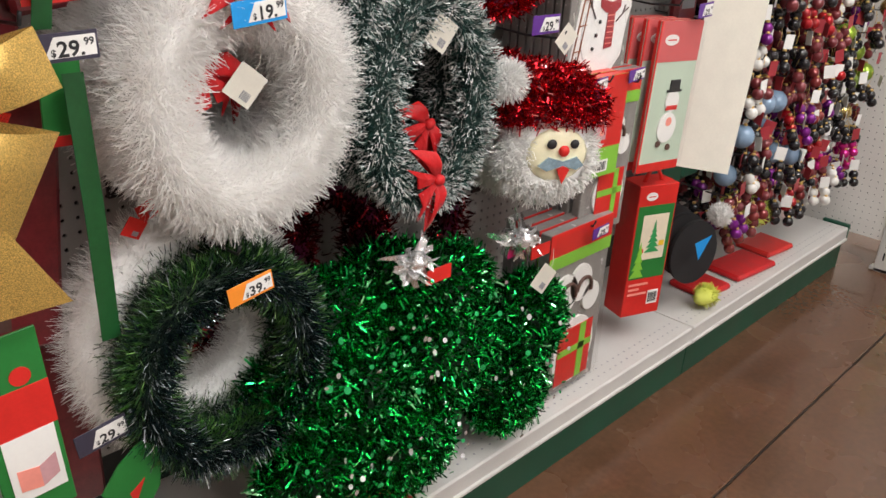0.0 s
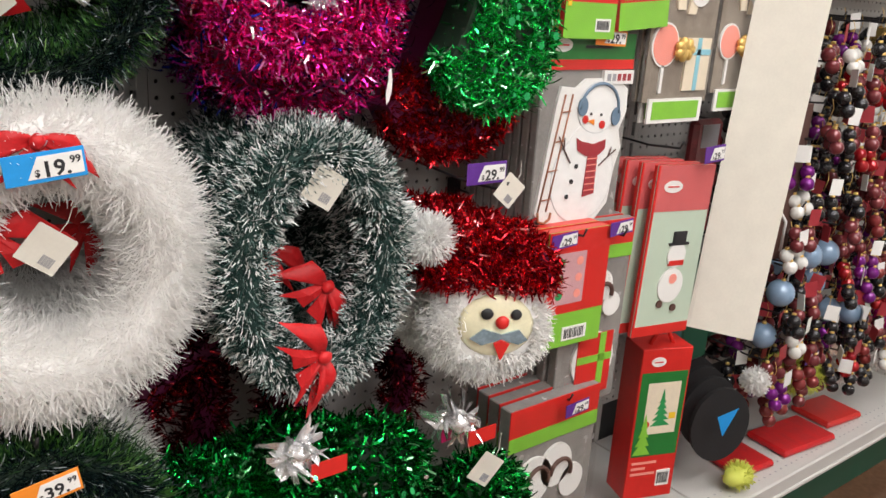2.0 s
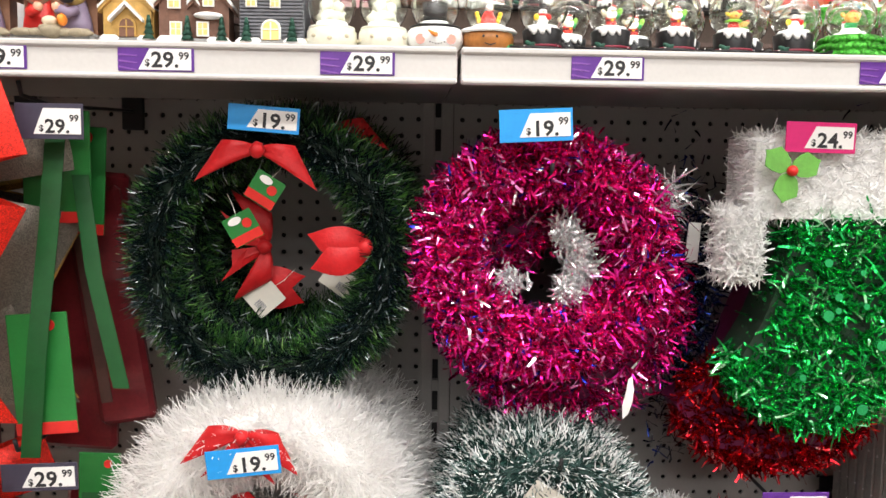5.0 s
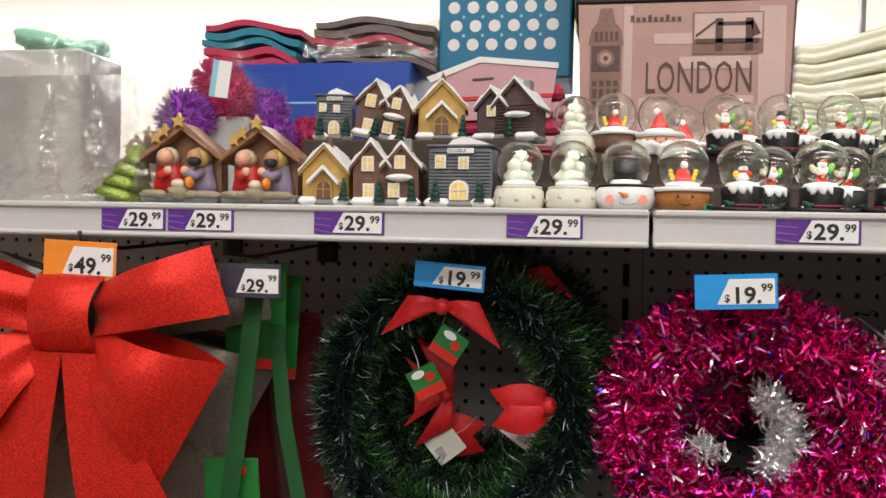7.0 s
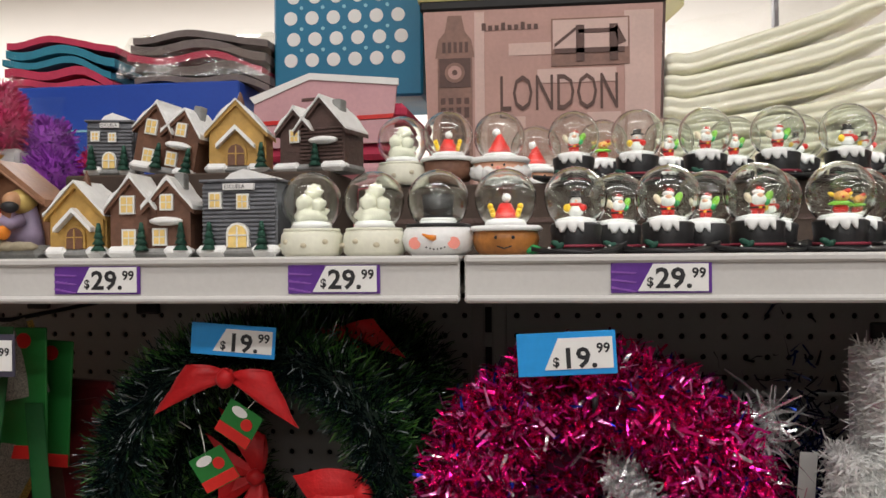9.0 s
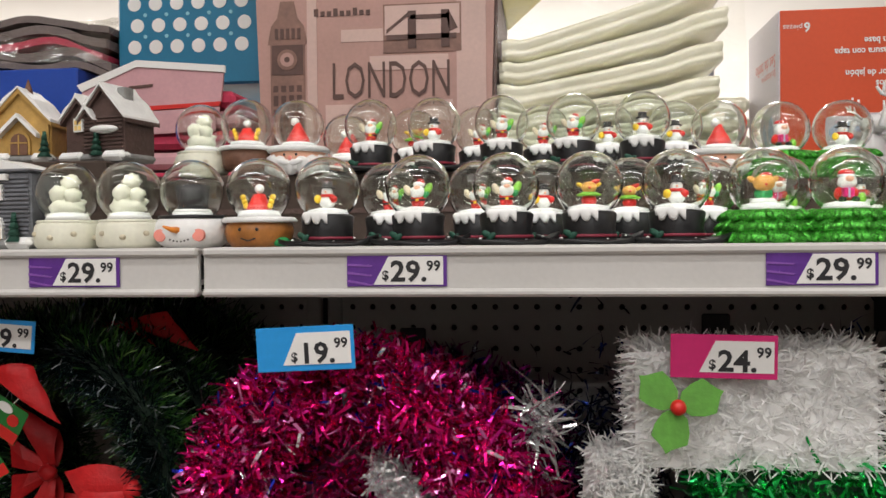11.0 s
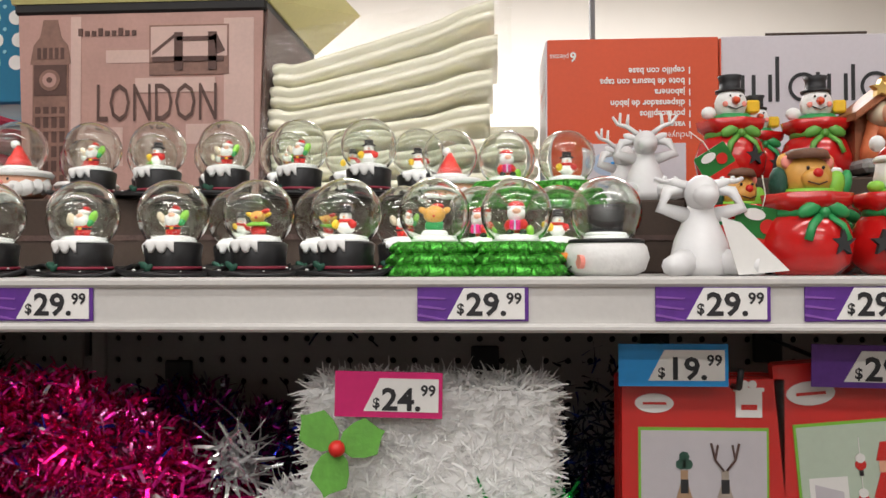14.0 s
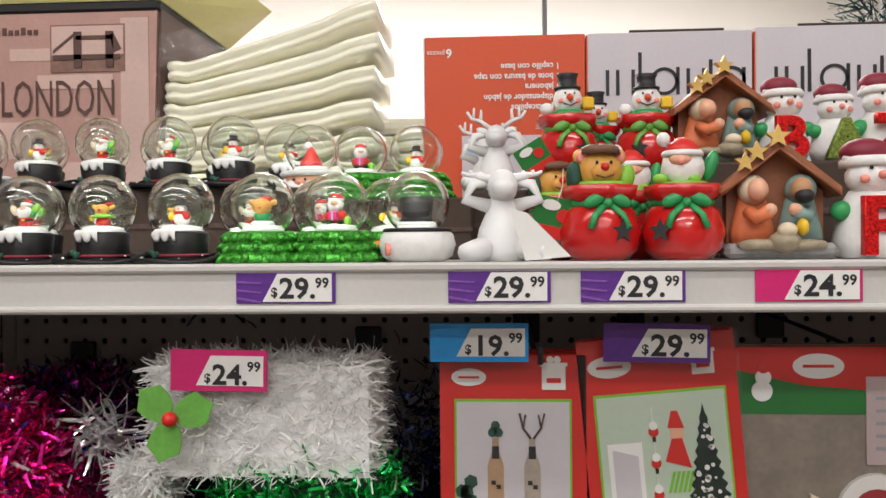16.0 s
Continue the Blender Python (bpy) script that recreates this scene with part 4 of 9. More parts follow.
for k in range(170):
    sq = Build()
    lx, ly, lz, rx, rz = lobes[k % 10]
    a, q = rnd.uniform(0, 6.28), math.sqrt(rnd.random()) * 0.9
    sq.m = pose(lx + rx * q * math.cos(a), -0.085 - rnd.uniform(0, 0.02), max(0.02, lz + rz * q * math.sin(a)), rnd.uniform(-35, 35), 0, rnd.uniform(-35, 35))
    sq.disc(0, 0, rnd.uniform(0.003, 0.0062), 0, 0.0006, GREEN_SEQUIN if k % 3 else SILVER_FOIL, seg=9)
    sq.part("sequin", he, "round shiny sequin")


# ---- things on the top shelf ----
GLASS = mat("globe_glass", (0.95, 0.98, 0.95), 0.0, transmission=1.0, ior=1.33, spec=0.9, coat=0.8)
BLACK_RESIN = mat("black_resin", (0.009, 0.009, 0.010), 0.42, vary=0.2, scale=60, bump=0.1)
SNOW = mat("white_resin_snow", (0.82, 0.82, 0.80), 0.55, vary=0.06, scale=90, bump=0.3)
CREAM = mat("cream_resin", (0.74, 0.73, 0.60), 0.45, vary=0.07, scale=60, bump=0.15)
SKIN = mat("peach_paint", (0.78, 0.42, 0.28), 0.45, vary=0.06, scale=60)
ROSE = mat("rosy_cheek_paint", (0.85, 0.30, 0.24), 0.5, vary=0.06)
TAN = mat("tan_bear_paint", (0.64, 0.33, 0.07), 0.4, vary=0.12, scale=50, bump=0.1)
BROWN = mat("brown_resin", (0.16, 0.075, 0.045), 0.55, vary=0.25, scale=40, bump=0.4)
DARK_BROWN = mat("dark_timber_resin", (0.085, 0.05, 0.042), 0.6, vary=0.25, scale=50, bump=0.5)
CLAY = mat("terracotta_roof_resin", (0.33, 0.12, 0.055), 0.5, vary=0.2, scale=50, bump=0.3)
OCHRE = mat("ochre_wall_resin", (0.50, 0.30, 0.08), 0.6, vary=0.2, scale=50, bump=0.4)
SLATE = mat("grey_wall_resin", (0.15, 0.155, 0.17), 0.6, vary=0.2, scale=50, bump=0.4)
STONE = mat("stone_base_resin", (0.26, 0.26, 0.25), 0.7, vary=0.25, scale=60, bump=0.5)
LIT = mat("warm_window_paint", (0.85, 0.62, 0.22), 0.4, vary=0.12, scale=120)
FIR = mat("dark_fir_resin", (0.015, 0.07, 0.045), 0.6, vary=0.3, scale=90, bump=0.5)
GLITTER_GREEN = glitter_mat("green_glitter", (0.05, 0.27, 0.03), spark=2.2)
GLITTER_LIME = glitter_mat("lime_glitter", (0.20, 0.27, 0.05), spark=1.8)
GLITTER_RED = glitter_mat("red_glitter", (0.62, 0.012, 0.012), spark=1.8)
RED_GLAZE = mat("glossy_red_glaze", (0.58, 0.012, 0.012), 0.18, vary=0.06, scale=25, coat=0.6)
WHITE_GLAZE = mat("matt_white_porcelain", (0.78, 0.78, 0.78), 0.35, vary=0.03, scale=30, coat=0.15)
GREEN_BOW = mat("green_ribbon_paint", (0.03, 0.30, 0.09), 0.4, vary=0.1, scale=60)
KRAFT = mat("brown_kraft_card", (0.055, 0.036, 0.026), 0.75, vary=0.12, scale=25, bump=0.1)
TEAL_ROBE = mat("teal_robe_paint", (0.22, 0.33, 0.30), 0.5, vary=0.15, scale=60)
CORAL_ROBE = mat("coral_robe_paint", (0.72, 0.20, 0.08), 0.5, vary=0.12, scale=60)
VEIL = mat("cream_veil_paint", (0.68, 0.58, 0.42), 0.5, vary=0.1, scale=60)
LILAC = mat("lilac_robe_paint", (0.28, 0.22, 0.32), 0.5, vary=0.12, scale=60)
MAROON = mat("maroon_paint", (0.22, 0.02, 0.04), 0.5, vary=0.15, scale=60)
R = 0.0262


def fig_santa(b, z, k=1.0):
    for q in (-1, 1):
        b.ball((q * 0.0032 * k, -0.001 * k, z + 0.003 * k), (0.0034 * k, 0.0045 * k, 0.0045 * k), RED)
    b.lathe([(0.0062 * k, 0), (0.0078 * k, 0.003 * k), (0.0068 * k, 0.010 * k)], RED, (0, 0, z + 0.003 * k), 12)
    b.lathe([(0.0079 * k, 0), (0.0079 * k, 0.002 * k)], INK, (0, 0, z + 0.0055 * k), 12)
    b.box(-0.0016 * k, 0.0016 * k, -0.0088 * k, -0.007 * k, z + 0.0054 * k, z + 0.0078 * k, YELLOW, 0.0003)
    b.ball((0, -0.004 * k, z + 0.0145 * k), (0.0078 * k, 0.006 * k, 0.0068 * k), SNOW, lump=0.15)
    b.ball((0, -0.0075 * k, z + 0.0185 * k), (0.0036 * k, 0.003 * k, 0.0026 * k), SKIN)
    b.ball((0.001 * k, 0, z + 0.0225 * k), (0.0062 * k, 0.006 * k, 0.0032 * k), SNOW)
    b.ball((0.003 * k, 0, z + 0.0255 * k), (0.0042 * k, 0.004 * k, 0.0026 * k), RED, (0, 25, 0))
    b.ball((-0.0105 * k, -0.002, z + 0.0165 * k), (0.0036 * k, 0.003 * k, 0.006 * k), VEIL, (0, -30, 0))
    b.ball((0.0105 * k, -0.002, z + 0.0175 * k), (0.0040 * k, 0.003 * k, 0.007 * k), LIME, (0, 28, 0))
    b.ball((0.0085 * k, -0.003, z + 0.012 * k), (0.003 * k, 0.003 * k, 0.004 * k), GREEN_BOW, (0, 35, 0))


def fig_gift_santa(b, z, k=1.0):
    for q in (-1, 1):
        b.ball((q * 0.006 * k, -0.008 * k, z + 0.001 * k), (0.0036 * k, 0.0046 * k, 0.003 * k), INK)
    b.ball((0, 0, z + 0.007 * k), (0.0115 * k, 0.009 * k, 0.0085 * k), RED)
    b.box(-0.0065 * k, 0.0035 * k, -0.0135 * k, -0.005 * k, z + 0.003 * k, z + 0.012 * k, PINK, 0.0008)
    b.box(-0.0025 * k, -0.0008 * k, -0.0139 * k, -0.005 * k, z + 0.003 * k, z + 0.0122 * k, SKY_INK)
    b.ball((0, -0.004 * k, z + 0.018 * k), (0.0088 * k, 0.007 * k, 0.0075 * k), SNOW, lump=0.15)
    b.ball((0, -0.0095 * k, z + 0.0205 * k), (0.0042 * k, 0.003 * k, 0.003 * k), SKIN)
    b.ball((0, 0, z + 0.0265 * k), (0.0078 * k, 0.007 * k, 0.004 * k), RED)
    b.lathe([(0.0082 * k, 0), (0.0084 * k, 0.0018 * k)], SNOW, (0, 0, z + 0.0235 * k), 12)
    b.ball((0.0125 * k, -0.004, z + 0.002 * k), (0.004 * k, 0.004 * k, 0.0055 * k), LIME)


def fig_snowman(b, z, k=1.0):
    b.ball((0, 0, z + 0.006 * k), (0.0085 * k, 0.008 * k, 0.007 * k), SNOW)
    b.ball((0, -0.001, z + 0.016 * k), 0.006 * k, SNOW)
    b.lathe([(0.007 * k, 0), (0.0075 * k, 0.0015 * k), (0.0068 * k, 0.003 * k)], RED, (0, 0, z + 0.011 * k), 12)
    b.ball((0.007 * k, -0.004 * k, z + 0.009 * k), (0.0045 * k, 0.003 * k, 0.004 * k), RED)
    b.lathe([(0.0085 * k, 0), (0.0085 * k, 0.001 * k), (0.0052 * k, 0.0012 * k), (0.0055 * k, 0.007 * k)], INK, (0, 0, z + 0.02 * k), 12)
    b.ball((-0.009 * k, -0.003, z + 0.009 * k), (0.004 * k, 0.003 * k, 0.0045 * k), YELLOW)
    b.ball((0, -0.007 * k, z + 0.016 * k), (0.001 * k, 0.003 * k, 0.001 * k), ORANGE)


def fig_elf(b, z, k=1.0):
    b.lathe([(0.0065 * k, 0), (0.0078 * k, 0.004 * k), (0.006 * k, 0.009 * k)], RED, (0, 0, z), 12)
    b.lathe([(0.0115 * k, 0), (0.0125 * k, 0.0015 * k), (0.006 * k, 0.0045 * k)], LIME, (0, 0, z + 0.008 * k), 10, wave=lambda a, q: 1 + 0.16 * math.sin(5 * a))
    b.ball((0, -0.003 * k, z + 0.0165 * k), (0.0075 * k, 0.006 * k, 0.006 * k), TAN)
    b.ball((0, -0.009 * k, z + 0.016 * k), (0.0016 * k, 0.0014 * k, 0.0013 * k), RED)
    for q in (-1, 1):
        b.ball((q * 0.0085 * k, 0, z + 0.019 * k), (0.0042 * k, 0.002 * k, 0.0022 * k), YELLOW, (0, -25 * q, 0))
    b.ball((0.006 * k, 0, z + 0.022 * k), (0.0055 * k, 0.004 * k, 0.0025 * k), RED, (0, -20, 0))


def fig_deer(b, z, k=1.0):
    b.lathe([(0.012 * k, 0), (0.013 * k, 0.003 * k), (0.010 * k, 0.006 * k)], SNOW, (0, 0, z - 0.002), 12)
    b.ball((0, -0.001, z + 0.008 * k), (0.009 * k, 0.007 * k, 0.007 * k), GREEN_BOW)
    b.ball((0, -0.003, z + 0.018 * k), (0.0105 * k, 0.008 * k, 0.0085 * k), TAN)
    b.ball((0, -0.010 * k, z + 0.0165 * k), (0.002 * k, 0.002 * k, 0.0016 * k), RED)
    for s in (-1, 1):
        b.ball((s * 0.011 * k, 0, z + 0.022 * k), (0.0045 * k, 0.002 * k, 0.003 * k), TAN, (0, s * -30, 0))
    b.ball((0.003 * k, 0, z + 0.026 * k), (0.006 * k, 0.004 * k, 0.003 * k), RED)


def fig_hat(b, z, k=1.0):
    b.lathe([(0.020 * k, 0), (0.018 * k, 0.003 * k), (0.010 * k, 0.004 * k)], SNOW, (0, 0, z - 0.002), 16)
    b.lathe([(0.0155 * k, 0), (0.0160 * k, 0.010 * k), (0.0178 * k, 0.0255 * k), (0.015 * k, 0.026 * k)], INK, (0, 0, z), 20)


def fig_redhat(b, z, k=1.0):
    b.lathe([(0.016 * k, 0), (0.014 * k, 0.006 * k), (0.007 * k, 0.018 * k), (0.003 * k, 0.026 * k)], RED, (0, 0, z - 0.002), 14)
    b.ball((-0.004 * k, 0, z + 0.025 * k), 0.0055 * k, SNOW)


def fig_gloves(b, z, k=1.0):
    b.lathe([(0.013 * k, 0), (0.012 * k, 0.006 * k), (0.006 * k, 0.018 * k)], RED, (0, 0, z - 0.002), 14)
    b.ball((0.001, -0.002, z + 0.021 * k), 0.005 * k, SNOW)
    for s in (-1, 1):
        for q in range(3):
            b.ball((s * (0.013 + 0.0015 * q) * k, -0.003, z + (0.003 + 0.0045 * q) * k), (0.0032 * k, 0.003 * k, 0.0034 * k), YELLOW)


def fig_cream(b, z, k=1.0):
    b.ball((0, 0, z + 0.005 * k), (0.020 * k, 0.015 * k, 0.010 * k), CREAM, lump=0.4, seg=18, ring=12)
    b.ball((-0.006 * k, -0.004, z + 0.018 * k), (0.010 * k, 0.009 * k, 0.010 * k), CREAM, lump=0.35)
    b.ball((0.009 * k, -0.004, z + 0.016 * k), (0.008 * k, 0.008 * k, 0.009 * k), CREAM, lump=0.35)
    b.ball((0.001 * k, 0.003, z + 0.030 * k), (0.010 * k, 0.008 * k, 0.010 * k), CREAM, lump=0.4)


def base_hat(t):
    """A crushed top hat: a wide brim curled up at the sides, a crown, a band with a holly leaf, snow over its front edge."""
    v, n, m_ = [], 36, 5
    for i in range(n):
        a = 2 * math.pi * i / n
        for j in range(m_ + 1):
            r = 0.0195 + (0.0395 - 0.0195) * j / m_
            curl = 0.0050 * max(0.0, math.cos(2 * a)) * (j / m_) ** 2 - 0.0016 * max(0.0, -math.cos(2 * a)) * (j / m_)
            v.append((r * (1.0 + 0.05 * math.cos(2 * a)) * math.cos(a), r * 0.86 * math.sin(a), 0.0042 + curl + 0.0012 * math.sin(3 * a + 1) * j / m_))
    k = len(v)
    v += [(x, y, max(0.0, z - 0.0036)) for x, y, z in v]
    w = m_ + 1
    f = [(i * w + j, i * w + j + 1, ((i + 1) % n) * w + j + 1, ((i + 1) % n) * w + j) for i in range(n) for j in range(m_)]
    f += [tuple(k + q for q in g[::-1]) for g in f]
    f += [(i * w + m_, k + i * w + m_, k + ((i + 1) % n) * w + m_, ((i + 1) % n) * w + m_) for i in range(n)]
    Build().add(v, f, BLACK_RESIN, True).part("hat_brim", t, "curled black brim")
    Build().lathe([(0.0205, 0.0), (0.0212, 0.004), (0.0200, 0.012), (0.0214, 0.0235), (0.0190, 0.0255)], BLACK_RESIN, seg=24).part("base", t, "black top hat base")
    Build().lathe([(0.0218, 0), (0.0212, 0.0022)], MAROON, (0, 0, 0.0055), 24).part("hat_band", t, "dark red band")
    lf = Build()
    for q, (lx, lz) in enumerate(((-0.017, 0.0085), (-0.0135, 0.0065))):
        lf.ball((lx, -0.0165 - 0.001 * q, lz), (0.0046, 0.0018, 0.0026), FIR, (0, 25 - 60 * q, -25), 8, 5)
    lf.part("leaf", t, "dark green holly leaf")
    v, n = [], 14
    for q in range(n + 1):
        a = radians(-136 + 60 * q / n)
        low = 0.0190 + 0.0024 * math.sin(1.15 * q + 1) + 0.0010 * math.sin(2.4 * q)
        v += [(r * math.cos(a), r * math.sin(a), z) for r, z in ((0.0180, 0.0270), (0.0212, 0.0273), (0.0232, 0.0250), (0.0230, low + 0.002), (0.0222, low), (0.0206, low + 0.0005))]
    Build().add(v, [(6 * q + i, 6 * q + i + 1, 6 * q + i + 7, 6 * q + i + 6) for q in range(n) for i in range(5)], SNOW, True).part("snow_rim", t, "white painted snow rim")
    for x, y, z, r in ((-0.022, -0.0235, 0.005, 0.0015), (0.026, -0.018, 0.0065, 0.0011), (0.012, -0.029, 0.0042, 0.0009)):
        Build().ball((x, y, z), (r, r, r * 0.6), SNOW, seg=6, ring=4).part("snow_fleck", t, "white snow fleck")


def base_fir(t):
    wav = lambda a, z: 1 + 0.11 * abs(math.sin(7 * a + 300 * z)) + 0.03 * math.sin(19 * a + 90 * z)  # noqa: E731
    for k, (r, z) in enumerate(((0.036, 0.0), (0.033, 0.008), (0.030, 0.016))):
        tier = Build().lathe([(r * 0.94, z), (r * 0.95, z + 0.004), (r * 0.86, z + 0.0085), (r * 0.7, z + 0.009)], GLITTER_GREEN, seg=36, wave=wav)
        for i in range(15):
            a = 2 * math.pi * (i + 0.5 * (k % 2)) / 15
            tier.ball((r * 0.97 * math.cos(a), r * 0.97 * math.sin(a), z + 0.0035 + 0.001 * (i % 3)), (0.006, 0.0034, 0.0028), GLITTER_GREEN, (0, 35, math.degrees(a)), 6, 4)
        tier.part("fir_tier", t, "green glitter tier")


def base_snowhead(t):
    Build().lathe([(0.022, 0), (0.028, 0.004), (0.031, 0.013), (0.029, 0.021), (0.024, 0.026)], SNOW, seg=24).part("base", t, "white snowman head base")
    Build().tube([(0, -0.029, 0.014), (-0.003, -0.034, 0.0145), (-0.008, -0.0385, 0.017)], [0.003, 0.0022, 0.0008], ORANGE).part("carrot_nose", t)
    for s in (-1, 1):
        Build().disc(0.016 * s, 0.010, 0.005, -0.0275, -0.024, ROSE, seg=12).part("cheek", t, "rosy cheek")
    m = Build()
    for k in range(6):
        m.ball((-0.006 + 0.003 * k, -0.0305, 0.0065 - 0.0016 * math.sin(math.pi * k / 5)), 0.0008, INK, seg=6, ring=4)
    m.part("mouth", t)
    Build().lathe([(0.0275, 0), (0.0275, 0.002), (0.025, 0.003)], BLACK_RESIN, (0, 0, 0.0235), 24).part("collar", t)


BEAR_BROWN = mat("amber_brown_paint", (0.38, 0.15, 0.035), 0.4, vary=0.3, scale=60, bump=0.1)


def base_bear(t):
    Build().lathe([(0.022, 0), (0.026, 0.005), (0.028, 0.013), (0.026, 0.021)], BEAR_BROWN, seg=22).part("base", t, "brown bear head base")
    Build().lathe([(0.0295, 0), (0.031, 0.002), (0.0285, 0.0045)], SNOW, (0, 0, 0.0195), 22).part("snow_rim", t)
    b = Build()
    for s in (-1, 1):
        b.ball((0.007 * s, -0.0265, 0.014), 0.0016, INK, seg=6, ring=4)
    b.tube([(-0.006, -0.0270, 0.007), (0, -0.0280, 0.005), (0.006, -0.0270, 0.007)], 0.0007, INK, 4)
    b.part("face", t)
    Build().ball((0.022, -0.012, 0.004), (0.008, 0.006, 0.004), GREEN_BOW).part("leaf", t)


def base_brown(t):
    Build().lathe([(0.022, 0), (0.025, 0.006), (0.026, 0.020)], BROWN, seg=22).part("base", t, "brown pot base")
    Build().lathe([(0.028, 0), (0.0295, 0.002), (0.027, 0.0045)], SNOW, (0, 0, 0.0195), 22).part("snow_rim", t)


def base_santa(t):
    Build().lathe([(0.022, 0), (0.027, 0.006), (0.028, 0.02)], SKIN, seg=22).part("base", t, "peach santa face base")
    Build().lathe([(0.030, 0), (0.032, 0.003), (0.029, 0.006)], SNOW, (0, 0, 0.0185), 22).part("hat_rim", t)
    b = Build()
    for k in range(9):
        a = radians(-180 + 22.5 * k)
        b.ball((0.024 * math.cos(a), 0.025 * math.sin(a), 0.004 + 0.006 * abs(math.cos(a))), (0.0085, 0.006, 0.008), SNOW, lump=0.25)
    b.ball((-0.006, -0.030, 0.0075), (0.007, 0.003, 0.003), SNOW, (0, 15, 0)).ball((0.006, -0.030, 0.0075), (0.007, 0.003, 0.003), SNOW, (0, -15, 0))
    b.part("beard", t, "white beard")
    Build().ball((-0.006, -0.028, 0.015), 0.0013, INK, seg=6, ring=4).ball((0.006, -0.028, 0.015), 0.0013, INK, seg=6, ring=4).ball((0, -0.0295, 0.0115), 0.0024, ROSE, seg=8, ring=5).part("face", t)


def base_cream(t):
    Build().lathe([(0.0235, 0), (0.0262, 0.003), (0.0268, 0.010), (0.0262, 0.018), (0.0238, 0.0215)], CREAM, seg=28).part("base", t, "cream embossed base")
    for k in range(9):
        a = radians(-170 + 40 * k)
        Build().ball((0.0262 * math.cos(a), 0.0262 * math.sin(a), 0.009 + 0.003 * (k % 2)), (0.0030, 0.0030, 0.0024), CREAM_GOLD, seg=6, ring=4).part("relief_star", t, "tan raised star")
    Build().lathe([(0.0235, 0), (0.0248, 0.0014), (0.0238, 0.0030)], CREAM, (0, 0, 0.0205), 24).part("rim", t)


CREAM_GOLD = mat("tan_relief_paint", (0.56, 0.50, 0.36), 0.5, vary=0.1, scale=60)


def globe(base, figure, x, y, z, label, turn=0.0):
    t = thing("snow_globe", label, "snow globe", pose(x, y, z, 0, 0, turn), "snow globes")
    base(t)
    b = Build()
    b.lathe([(0.018, -0.003), (0.016, 0.002), (0.006, 0.004)], SNOW, (0, 0, 0.027), 16)
    figure(b, 0.031, 0.78)
    b.part("figurine", t, "small painted figurine")
    g, inner = Build().ball((0, 0, 0.0462), R, GLASS, seg=32, ring=22), Build().ball((0, 0, 0.0462), 0.945 * R, GLASS, seg=32, ring=22)
    g = g.add(inner.v, [f[::-1] for f in inner.f], GLASS, True).part("glass_ball", t, "clear glass ball")
    g.visible_shadow = False
    return t


Z0, Z1 = SHELF_Z + 0.001, SHELF_Z + 0.0725
HATS = [("snow globe with a snowman on a black top hat base", fig_snowman), ("snow globe with a santa on a black top hat base", fig_santa), ("snow globe with a yellow elf on a black top hat base", fig_elf)]
proto = {i: globe(base_hat, f, x, 0.042, Z0, lab) for (i, (lab, f)), x in zip(enumerate(HATS), (0.089, 0.163, 0.297))}
for i, x, tn in ((1, 0.233, 8), (0, 0.363, -6)):
    copy_thing(proto[i], pose(x, 0.040, Z0, 0, 0, tn))
for i, x, y, tn in ((1, 0.128, 0.104, 20), (1, 0.205, 0.106, -15), (0, 0.262, 0.108, 12), (2, 0.334, 0.104, 0), (1, 0.398, 0.106, 15)):
    copy_thing(proto[i], pose(x, y, Z0, 0, 0, tn))
for i, x, tn in ((1, 0.093, 5), (0, 0.156, -10), (1, 0.222, 12), (1, 0.291, -8), (0, 0.356, 6)):
    copy_thing(proto[i], pose(x, 0.197, Z1, 0, 0, tn))
for i, x in ((2, 0.126), (1, 0.195), (1, 0.262), (0, 0.328), (0, 0.396)):
    copy_thing(proto[i], pose(x, 0.258, Z1, 0, 0, 10))
cr = globe(base_cream, fig_cream, -0.136, 0.045, Z0, "cream snow globe with a cream figurine")
copy_thing(cr, pose(-0.081, 0.045, Z0, 0, 0, 15))
copy_thing(cr, pose(-0.083, 0.200, Z1, 0, 0, -10))
sn = globe(base_snowhead, fig_hat, -0.026, 0.045, Z0, "snow globe with a black hat on a snowman head base")
copy_thing(sn, pose(0.553, 0.045, Z0, 0, 0, -75))
globe(base_bear, fig_gloves, 0.031, 0.045, Z0, "snow globe with red clothes on a bear head base")
globe(base_brown, fig_gloves, -0.035, 0.200, Z1 + 0.004, "snow globe with red clothes on a brown pot base")
sf = globe(base_santa, fig_redhat, 0.018, 0.200, Z1 + 0.002, "snow globe with a red hat on a santa face base")
copy_thing(sf, pose(0.430, 0.215, Z1 - 0.008, 0, 0, -12))
copy_thing(sf, pose(0.054, 0.262, Z1 - 0.004, 0, 0, 8))
gd = globe(base_fir, fig_deer, 0.428, 0.045, Z0, "snow globe with a reindeer on a green glitter fir base")
gs = globe(base_fir, fig_gift_santa, 0.488, 0.045, Z0, "snow globe with a santa on a green glitter fir base")
gm = globe(base_fir, fig_snowman, 0.538, 0.200, Z1 - 0.013, "snow globe with a snowman on a green glitter fir base")
copy_thing(gs, pose(0.483, 0.200, Z1 - 0.013, 0, 0, 10))
copy_thing(gs, pose(0.460, 0.115, Z0, 0, 0, -15))
copy_thing(gm, pose(0.523, 0.112, Z0, 0, 0, 10))


